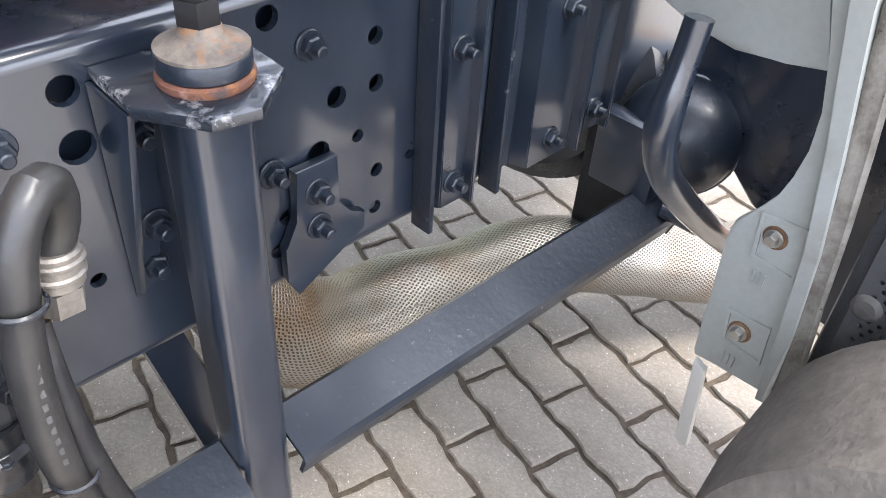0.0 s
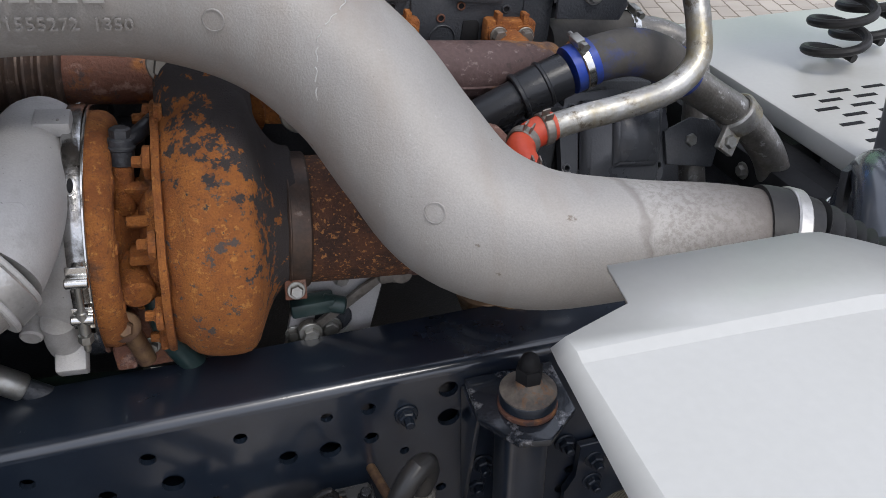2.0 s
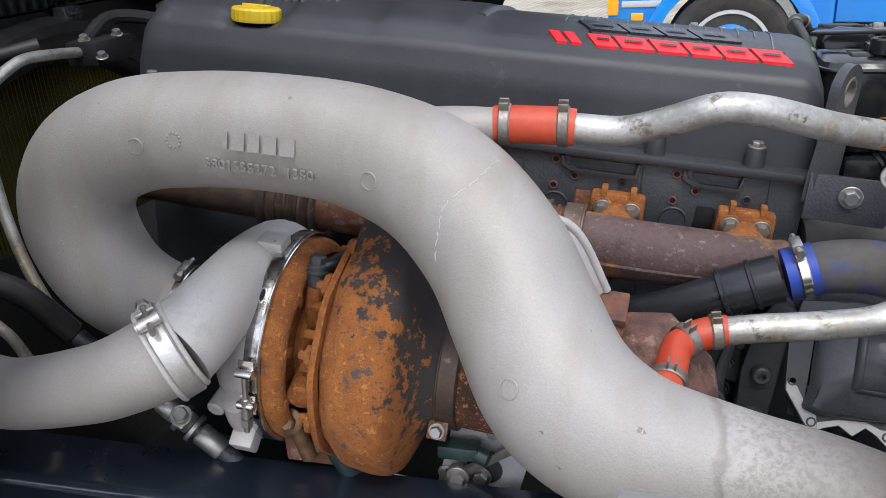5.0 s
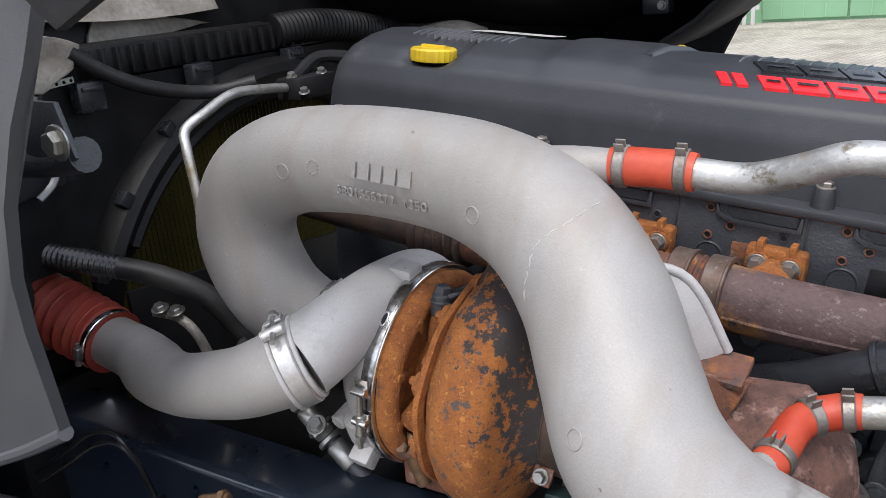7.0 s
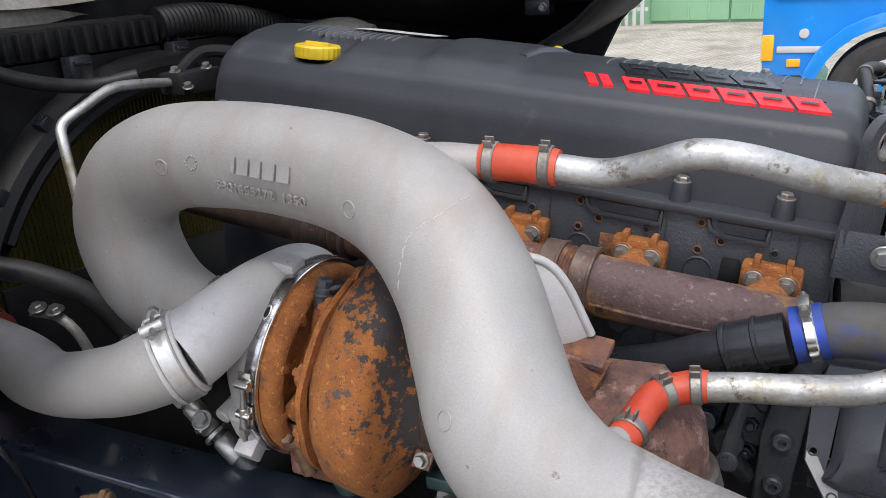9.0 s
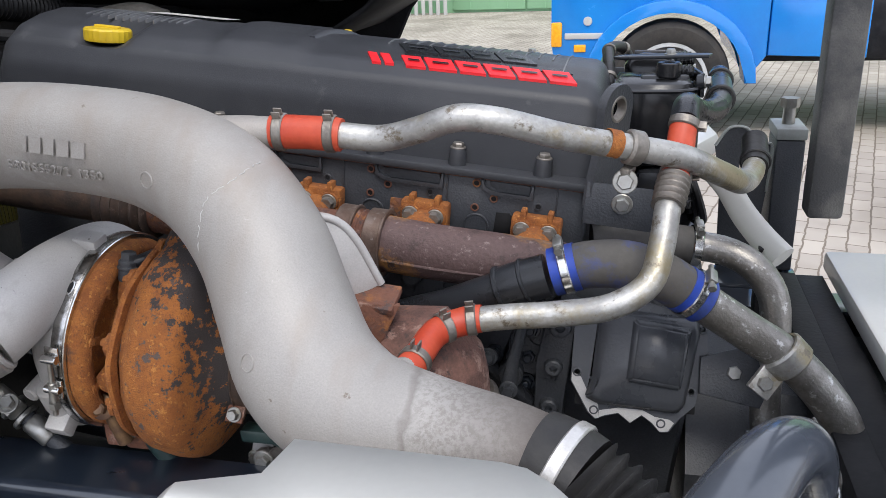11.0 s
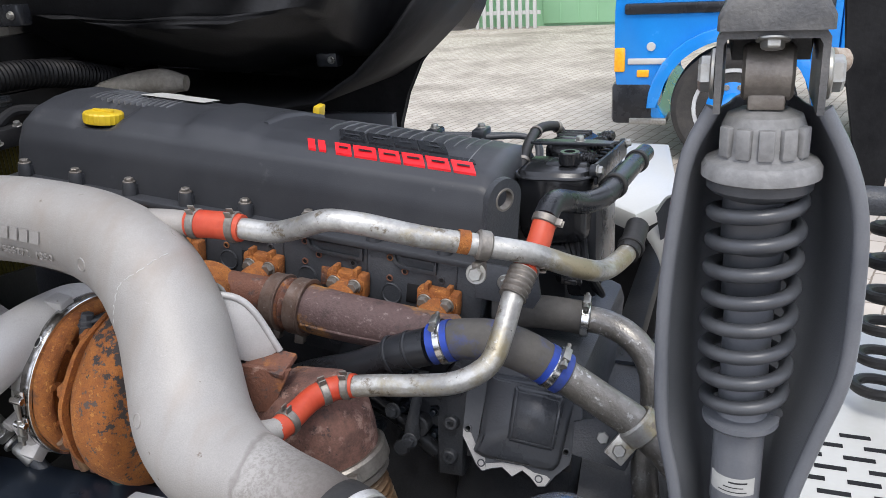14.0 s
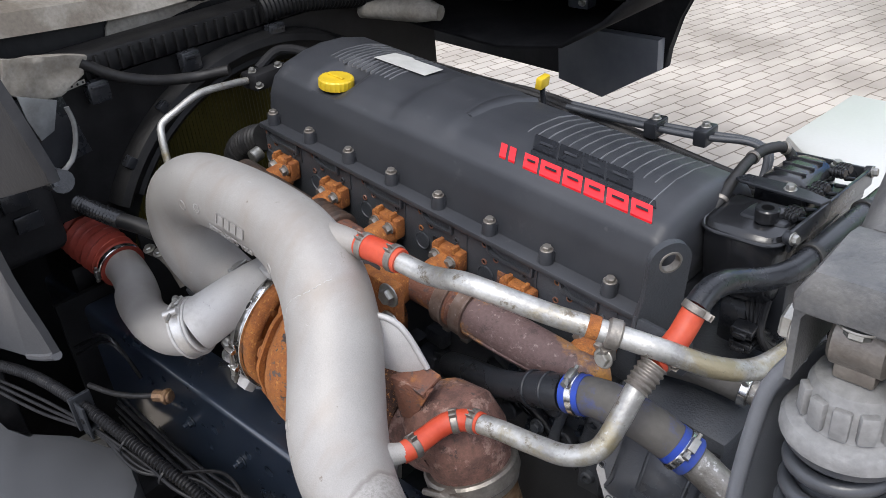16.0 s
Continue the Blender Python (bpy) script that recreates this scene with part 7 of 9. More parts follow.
separator()
eye = thing("lifting_eye", "dark steel lifting eye plate bolted to the head", "bracket", ev(0.955, 0.0, -0.08))
bm = bmesh.new()
m = basis(ev(0.962, 0.004, 0.080), edir(0.85, -0.5, 0), edir(0, 0, 1))
out = [(0.034 * math.cos(a), 0.034 * math.sin(a)) for a in np.linspace(-1.7, 1.7, 15)] + [(-0.06, 0.033), (-0.10, 0.040), (-0.135, 0.040), (-0.135, -0.034), (-0.05, -0.034)]
pierced(bm, out, [(0.0, 0.0, 0.0155)], -0.006, 0.006, m, 22)
part("plate", bm, BLOCK, eye)
bm = bmesh.new()
ring(bm, m @ Vector((0, 0, 0)), edir(0.85, -0.5, 0), 0.015, 0.019, 0.0135, 24, 0.001)
part("worn_rim", bm, STEEL_DULL, eye)
bm = bmesh.new()
prism(bm, [(-0.045, -0.03), (0.05, -0.03), (0.06, -0.01), (0.05, 0.028), (-0.045, 0.028)], -0.004, 0.004, basis(ev(0.985, -0.03, -0.045), edir(0, -1, 0.1), edir(1, 0, 0)), 0.001)
part("foot", bm, BLOCK, eye)
bolt_at(eye, BOLT, ev(0.99, -0.036, -0.04), edir(0, -1, 0))

# dipstick tube and wiring beyond the cover
dip = thing("dipstick", "yellow dipstick handle on its tube behind the cover", "dipstick", (0.49, 0.77, 1.0))
bm = bmesh.new()
tube(bm, [(0.50, 0.80, 0.9), (0.495, 0.78, 1.1), (0.494, 0.767, 1.295)], 0.006, 10)
part("tube", bm, BLACK, dip)
bm = bmesh.new()
box(bm, (-0.008, -0.018, -0.012), (0.008, 0.018, 0.014), 0.004, basis((0.494, 0.767, 1.308), (0.2, 0, 1)))
part("handle", bm, YELLOW, dip, "yellow plastic handle")
for k, (dy, r) in enumerate(((0.0, 0.010), (0.022, 0.007), (-0.016, 0.006))):
    bm = bmesh.new()
    tube(bm, [(0.10, 0.82 + dy, 1.262), (0.30, 0.805 + dy, 1.264 - 0.006 * k), (0.46, 0.81 + dy, 1.252), (0.62, 0.79 + dy, 1.238), (0.80, 0.775 + dy, 1.215), (0.95, 0.75 + dy, 1.205), (1.02, 0.72 + dy, 1.215)], r, 10)
    solo("cable_loom", bm, RUBBER, "black wiring loom along the engine's far edge", "cable", "engine looms")


# ---- cab strut with its guard ----
def strut():
    t = thing("cab_strut", "black coil-spring cab suspension strut with damper", "spring strut", (1.362, 0.005, 0.93))
    c = Vector((1.365, 0.020))
    bm = bmesh.new()
    pts = []
    turns, z0, z1 = 8.6, 1.146, 1.392
    for k in range(int(turns * 20) + 1):
        a = 2 * math.pi * k / 20
        q = min(1.0, k / 30)
        pts.append((c.x + (0.034 + 0.0055 * q) * math.cos(a), c.y + (0.034 + 0.0055 * q) * math.sin(a), z0 + (z1 - z0) * k / (turns * 20)))
    tube(bm, pts, 0.0072, 12, 0.02)
    part("coil_spring", bm, SPRING, t, "matt black coil spring")
    M = Matrix.Translation((c.x, c.y, 0))
    bm = bmesh.new()
    lathe(bm, [(0.0225, 1.033), (0.0255, 1.037), (0.0255, 1.128), (0.034, 1.132), (0.038, 1.136), (0.038, 1.142), (0.026, 1.145), (0.0235, 1.15), (0.0235, 1.30), (0.0, 1.30)], M, 36)
    part("damper", bm, GUARD, t)
    bm = bmesh.new()
    lathe(bm, [(0.0265, 1.27), (0.0275, 1.272), (0.0275, 1.325), (0.0315, 1.330), (0.0315, 1.378), (0.044, 1.384), (0.048, 1.388), (0.048, 1.397), (0.0, 1.397)], M, 36)
    part("dust_boot", bm, SPRING, t)
    bm = bmesh.new()
    cyl(bm, (c.x - 0.0245, 0.018, 1.010), (c.x + 0.0235, 0.018, 1.010), 0.0245, 30, bevel=0.003)
    part("lower_eye", bm, GUARD, t)
    bm = bmesh.new()
    ring(bm, (c.x + 0.0215, 0.018, 1.010), (1, 0, 0), 0.023, 0.0255, 0.006, 30, 0.001)
    part("rusty_ring", bm, RUST_DARK, t, "rusty rim of the lower eye")
    bm = bmesh.new()
    arc = np.linspace(-2.75, -0.75, 12)
    loft(bm, [[(c.x + r * math.cos(a), c.y + r * math.sin(a), z) for r, z in ((0.0254, 1.056), (0.0259, 1.056), (0.0259, 1.0765), (0.0254, 1.0765))] for a in arc], closed=True)
    lab = part("label", bm, PAPER, t, "white paper label")
    for k in range(3):
        bm = bmesh.new()
        a0, a1 = -2.25 + 0.2 * k, -1.1 - 0.15 * (k % 2)
        arc = np.linspace(a0, a1, 7)
        for p, q in zip(arc, arc[1:]):
            vs = [(c.x + 0.0262 * math.cos(a), c.y + 0.0262 * math.sin(a), z) for a, z in ((p, 1.0595 + 0.0055 * k), (q, 1.0595 + 0.0055 * k), (q, 1.0607 + 0.0055 * k + 0.0008 * (k == 2)), (p, 1.0607 + 0.0055 * k + 0.0008 * (k == 2)))]
            bm.faces.new([bm.verts.new(v) for v in vs])
        part("print_bar", bm, INK, lab, fix=False)
    bm = bmesh.new()
    box(bm, (c.x - 0.022, -0.018, 0.90), (c.x + 0.022, 0.05, 0.992), 0.006)
    part("lower_bracket", bm, GUARD, t)
    bolt_at(t, BOLT_BIG, (1.356, -0.019, 0.974), (0, -1, 0))
    # grey cast spring seat
    grey = surface("grey_cast_seat", (0.185, 0.185, 0.185), 0.62, 0.2, other=(0.27, 0.27, 0.265), scale=16, bump=0.5, scuff=(((0.36, 0.35, 0.33), 0.66, 40, 0.03), ((0.10, 0.095, 0.09), 0.66, 28, 0.04)))
    bm = bmesh.new()
    lathe(bm, [(0.050, 1.3972), (0.0535, 1.399), (0.0535, 1.408), (0.050, 1.414), (0.040, 1.418), (0.038, 1.422), (0.037, 1.446), (0.033, 1.456), (0.022, 1.461), (0.0, 1.463)], M, 54, lobes=3, depth=0.006)
    seat = part("spring_seat", bm, grey, t, "grey cast spring seat")
    for k in range(5):
        a = -2.5 + 0.5 * k
        bm = bmesh.new()
        box(bm, (-0.007, -0.004, -0.014), (0.007, 0.004, 0.014), 0.002, basis((c.x + 0.0385 * math.cos(a), c.y + 0.0385 * math.sin(a), 1.434), (0, 0, 1), (math.sin(a), -math.cos(a), 0)))
        part("lug", bm, grey, seat)
    bm = bmesh.new()
    lathe(bm, [(0.0, 0.0006), (0.005, 0.0)], basis((1.369, -0.0195, 1.428), (0, -1, 0.1)), 10)
    part("paint_dot", bm, RED_HOSE, seat, "orange paint mark")
    bm = bmesh.new()
    cyl(bm, (c.x - 0.022, c.y - 0.005, 1.494), (c.x + 0.022, c.y - 0.005, 1.494), 0.025, 30, bevel=0.003)
    box(bm, (c.x - 0.016, c.y - 0.022, 1.462), (c.x + 0.016, c.y + 0.012, 1.480), 0.003)
    part("top_eye", bm, STEEL_DULL, t)
    return t


strut()


def strut_bracket():
    t = thing("strut_bracket", "black steel box bracket and beam holding the strut's top", "bracket", (1.366, 0.1, 1.45))
    bm = bmesh.new()
    sec = [(-0.045, 1.463), (-0.045, 1.528), (-0.041, 1.534), (0.041, 1.534), (0.045, 1.528), (0.045, 1.463), (0.039, 1.463), (0.039, 1.522), (0.036, 1.527), (-0.036, 1.527), (-0.039, 1.522), (-0.039, 1.463)]
    loft(bm, [[(1.366 + a, y, z) for a, z in sec] for y in (-0.025, 0.03, 0.095)], closed=True)
    part("yoke", bm, DUSTY, t)
    bm = bmesh.new()
    cap = [(-0.046, 1.5345), (-0.046, 1.546), (-0.043, 1.552), (-0.034, 1.568), (0.034, 1.568), (0.043, 1.552), (0.046, 1.546), (0.046, 1.5345)]
    loft(bm, [[(1.367 + a * k, y, 1.5345 + (z - 1.5345) * h) for a, z in cap] for y, k, h in ((-0.034, 0.95, 0.75), (-0.030, 1.0, 1.0), (0.035, 1.0, 1.05), (0.05, 0.96, 1.0), (0.056, 0.80, 0.9))], closed=True)
    part("cap", bm, DUSTY, t, "dusty rounded cap")
    bm = bmesh.new()
    beam = [(-0.034, -0.035), (-0.034, 0.018), (-0.022, 0.034), (0.022, 0.034), (0.034, 0.018), (0.034, -0.035)]
    loft(bm, [[(1.367 + a * k, y, z + dz) for a, dz in beam] for y, k, z in ((0.05, 1.0, 1.535), (0.10, 1.15, 1.550), (0.16, 1.35, 1.565), (0.30, 1.40, 1.575), (0.80, 1.4, 1.58))], closed=True)
    bmesh.ops.subdivide_edges(bm, edges=bm.edges[:], cuts=1)
    part("beam", bm, DUSTY, t, "dusty black beam", angle=60)
    bm = bmesh.new()
    box(bm, (1.34, 0.74, 0.986), (1.40, 0.80, 1.58), 0.008)
    part("far_leg", bm, DUSTY, t)
    bm = bmesh.new()
    cyl(bm, (1.414, 0.022, 1.503), (1.430, 0.030, 1.501), 0.011, 14, bevel=0.003)
    part("pin", bm, surface("flaking_pin", (0.42, 0.38, 0.32), 0.7, other=(0.20, 0.12, 0.07), scale=60, bump=0.8), t, "pin with pale flaking paint")
    bolt_at(t, BOLT_BIG, (1.412, 0.005, 1.494), (1, 0, 0))
    bolt_at(t, BOLT_BIG, (1.320, 0.005, 1.494), (-1, 0, 0))
    bolt_at(t, BOLT, (1.366, -0.018, 1.5265), (0, -0.3, -1))
    return t


strut_bracket()


def guard():
    """Pressed channel round the strut, flared at its edges, that narrows to its foot."""
    t = thing("strut_guard", "dark grey pressed steel channel standing behind the strut", "bracket", (1.366, 0.1, 0.75))
    rows = [(0.70, 1.318, 1.408), (0.86, 1.312, 1.412), (0.98, 1.306, 1.418), (1.05, 1.298, 1.424), (1.12, 1.284, 1.440), (1.20, 1.280, 1.460), (1.28, 1.281, 1.462), (1.37, 1.289, 1.456), (1.42, 1.297, 1.440), (1.462, 1.316, 1.418)]
    secs = []
    for z, a, b in rows:
        y0, c, w = 0.115, (a + b) / 2, (b - a) / 2
        prof = [(-w + 0.010, 0.012), (-w + 0.003, 0.006), (-w, 0.014), (-w + 0.006, 0.030), (-w + 0.020, 0.075), (-w * 0.62, y0), (w * 0.62, y0), (w - 0.020, 0.075), (w - 0.006, 0.030), (w, 0.014), (w - 0.003, 0.006), (w - 0.010, 0.012)]
        secs.append([(c + p, q, z) for p, q in prof])
    bm = bmesh.new()
    loft(bm, secs)
    ob = part("pressing", bm, GUARD, t, angle=60)
    so = ob.modifiers.new("thickness", "SOLIDIFY")
    so.thickness = 0.006
    sb = ob.modifiers.new("round", "SUBSURF")
    sb.levels = sb.render_levels = 2
    for k in (1, 2):
        bm = bmesh.new()
        tube(bm, [(r[k] + (0.004 if k == 1 else -0.004), 0.010, r[0]) for r in rows], 0.0075, 12)
        part("edge_bead", bm, GUARD, t)
    bolt_at(t, hex_mesh("brass_nut", 0.016, 0.014, BRASS, 1.4), (1.358, -0.019, 0.934), (0, -1, 0))
    return t


guard()


# twin fuel pipes clamped beyond the cover's far edge
fp = thing("fuel_pipe_pair", "twin dark fuel pipes in black clamp blocks beyond the cover", "pipe", (0.8, 0.80, 1.2))
for k in range(2):
    bm = bmesh.new()
    tube(bm, [(0.55, 0.775 + 0.02 * k, 1.262), (0.72, 0.785 + 0.02 * k, 1.255), (0.84, 0.80 + 0.02 * k, 1.252), (0.93, 0.825 + 0.02 * k, 1.250 - 0.006 * k), (0.955, 0.828 + 0.02 * k, 1.235 - 0.01 * k), (0.96, 0.80, 1.17)], 0.0065, 12)
    part("pipe", bm, BLOCK, fp)
for x, y in ((0.745, 0.797), (0.842, 0.811)):
    bm = bmesh.new()
    box(bm, (x - 0.014, y - 0.026, 1.236), (x + 0.014, y + 0.026, 1.270), 0.005)
    blk = part("clamp_block", bm, BLACK, fp)
    bolt_at(blk, BOLT_SMALL, (x, y, 1.270), (0, 0, 1))
cbk = thing("chassis_bracket", "black steel bracket plate with white edge and a round hole", "bracket", (1.25, 0.85, 0.83))
m = Matrix(((1, 0, 0, 0), (0, 0, 1, 0), (0, 1, 0, 0), (0, 0, 0, 1)))
bm = bmesh.new()
pierced(bm, [(1.19, 1.08), (1.215, 1.115), (1.245, 1.115), (1.272, 1.085), (1.292, 1.085), (1.292, 0.99), (1.275, 0.82), (1.21, 0.82), (1.205, 1.0)], [(1.253, 1.04, 0.015)], 0.895, 0.905, m, 18)
part("plate", bm, BLOCK, cbk)
bm = bmesh.new()
tube(bm, [(1.19, 0.893, 1.081), (1.215, 0.893, 1.116), (1.245, 0.893, 1.116), (1.272, 0.893, 1.086), (1.292, 0.893, 1.086), (1.292, 0.893, 0.99)], 0.003, 6, 0.006)
part("worn_edge", bm, WHITE_DIRTY, cbk)
bm = bmesh.new()
box(bm, (1.20, 0.80, 0.80), (1.36, 0.90, 0.83), 0.004)
part("foot", bm, NAVY, cbk)
jb = thing("rear_block", "black block with a grey dusty top and bolt", "block", (1.325, 0.93, 0.83))
bm = bmesh.new()
box(bm, (1.300, 0.88, 0.83), (1.352, 0.98, 1.095), 0.004)
part("body", bm, BLOCK, jb)
bm = bmesh.new()
box(bm, (1.298, 0.878, 1.096), (1.354, 0.982, 1.118), 0.003)
part("top", bm, WHITE_DIRTY, jb, "pale dusty top")
bm = bmesh.new()
cyl(bm, (1.325, 0.93, 1.118), (1.325, 0.93, 1.150), 0.012, 12)
lathe(bm, [(0.018, 1.150), (0.018, 1.168)], Matrix.Translation((1.325, 0.93, 0)), 6)
part("stud", bm, ZINC, jb)
wst = thing("white_strip", "white bent metal strip among the cables behind the engine", "strip", (1.24, 0.75, 0.9))
bm = bmesh.new()
tube(bm, [(1.185, 0.93, 1.03), (1.215, 0.88, 1.005), (1.24, 0.80, 0.975), (1.265, 0.70, 0.96), (1.285, 0.62, 0.955)], 0.024, 12, squash=0.3)
part("band", bm, WHITE, wst)
bm = bmesh.new()
box(bm, (1.255, 0.66, 0.83), (1.275, 0.70, 0.955), 0.003)
part("leg", bm, BLACK_MATT, wst)


def gearbox():
    t = thing("gearbox", "dark grey ribbed gearbox housing between the rails", "gearbox", (1.6, 0.58, 0.45))
    bm = bmesh.new()
    loft(bm, [[(x, 0.58 + w * a, 0.62 + h * b) for a, b in ((-1, -0.6), (-1, 0.5), (-0.6, 1), (0.6, 1), (1, 0.5), (1, -0.6), (0.5, -1), (-0.5, -1))] for x, w, h in ((1.13, 0.26, 0.20), (1.22, 0.25, 0.19), (1.40, 0.21, 0.16), (2.0, 0.19, 0.14), (2.2, 0.10, 0.10))], closed=True)
    part("housing", bm, BLOCK, t)
    for k in range(9):
        bm = bmesh.new()
        x = 1.28 + 0.09 * k
        box(bm, (x, 0.42, 0.45), (x + 0.008, 0.74, 0.775), 0.002)
        part("rib", bm, BLOCK, t)
    return t


gearbox()
xm = thing("cross_member", "black steel cross member between the rails behind the engine", "beam", (1.5, 0.5, 0.75))
bm = bmesh.new()
box(bm, (1.30, 0.096, 0.80), (1.345, 0.80, 0.86), 0.004)
part("web", bm, BLACK_MATT, xm)
bm = bmesh.new()
box(bm, (1.345, 0.096, 0.845), (1.394, 0.80, 0.856), 0.002)
part("flange", bm, BLACK_MATT, xm)
for k in range(5):
    bolt_at(xm, BOLT, (1.2995, 0.18 + 0.13 * k, 0.83), (-1, 0, 0))


# ---- white panels beside the rail ----
def fender():
    t = thing("fender_panel", "white moulded step panel with a chamfered front edge and dirt specks", "fender", (0.95, -0.45, 0.9))
    notch = [(0.709, -0.291, 1.098), (0.768, -0.268, 1.097), (0.775, -0.219, 1.096), (0.945, -0.219, 1.094), (0.965, -0.222, 1.093), (0.987, -0.236, 1.091), (1.075, -0.340, 1.094)]
    crease = [(0.710, -0.308, 1.0985), (0.824, -0.314, 1.1030), (0.930, -0.319, 1.1050), (0.965, -0.324, 1.1050), (1.000, -0.345, 1.1045), (1.050, -0.385, 1.102)]
    field = [(0.7095, -0.318, 1.0965), (0.822, -0.324, 1.0995), (0.925, -0.330, 1.1008), (0.957, -0.335, 1.1008), (0.990, -0.355, 1.1003), (1.040, -0.395, 1.0992)]
    front = [(0.7065, -0.407, 1.098), (0.703, -0.55, 1.100), (0.700, -0.68, 1.1015)]
    side = [(1.085, -0.50, 1.100), (1.092, -0.68, 1.1015)]
    lip = [(0.699, -0.290, 1.0895), (0.6975, -0.307, 1.0895), (0.6972, -0.319, 1.0895), (0.692, -0.405, 1.090), (0.684, -0.548, 1.091), (0.679, -0.68, 1.0925)]
    skirt = [(1.088, -0.345, 1.084), (1.068, -0.388, 1.088), (1.060, -0.405, 1.088), (1.100, -0.50, 1.089), (1.107, -0.68, 1.0915)]
    bm = bmesh.new()
    row = lambda ps: [bm.verts.new(p) for p in ps]
    n, c, d, f, s, lo, sk = row(notch), row(crease), row(field), row(front), row(side), row(lip), row(skirt)
    faces = [bm.faces.new([n[0], c[0], c[1], n[1]]), bm.faces.new([n[1], c[1], c[2], n[3], n[2]]), bm.faces.new([n[3], c[2], c[3], n[4]]), bm.faces.new([n[4], c[3], c[4], n[5]]), bm.faces.new([n[5], c[4], c[5], n[6]])]
    for k in range(5):
        bm.faces.new((c[k], d[k], d[k + 1], c[k + 1]))
    bm.faces.new(d[::-1] + [f[0], f[1], s[0]])
    bm.faces.new((f[1], f[2], s[1], s[0]))
    inner = [n[0], c[0], d[0], f[0], f[1], f[2]]
    for k in range(5):
        bm.faces.new((inner[k], lo[k], lo[k + 1], inner[k + 1]))
    outer = [n[6], c[5], d[5], s[0], s[1]]
    for k in range(4):
        bm.faces.new((outer[k], outer[k + 1], sk[k + 1], sk[k]))
    bmesh.ops.recalc_face_normals(bm, faces=bm.faces)
    bmesh.ops.triangulate(bm, faces=[q for q in bm.faces if len(q.verts) > 4])
    ob = part("panel", bm, WHITE, t, angle=7)
    so = ob.modifiers.new("thickness", "SOLIDIFY")
    so.thickness, so.offset = 0.004, -1
    rnd = random.Random(7)
    for k in range(16):
        bm = bmesh.new()
        x, y, r = rnd.uniform(0.75, 1.02), rnd.uniform(-0.65, -0.40), rnd.uniform(0.0010, 0.0026)
        lathe(bm, [(r, 0), (r * 0.8, 0.0006), (0, 0.0008)], Matrix.Translation((x, y, 1.0996 - 0.010 * (y + 0.5))), 7, flat=rnd.uniform(0.4, 1))
        part("dirt_speck", bm, SAND if k % 3 else BLACK_MATT, t)
    return t


fender()


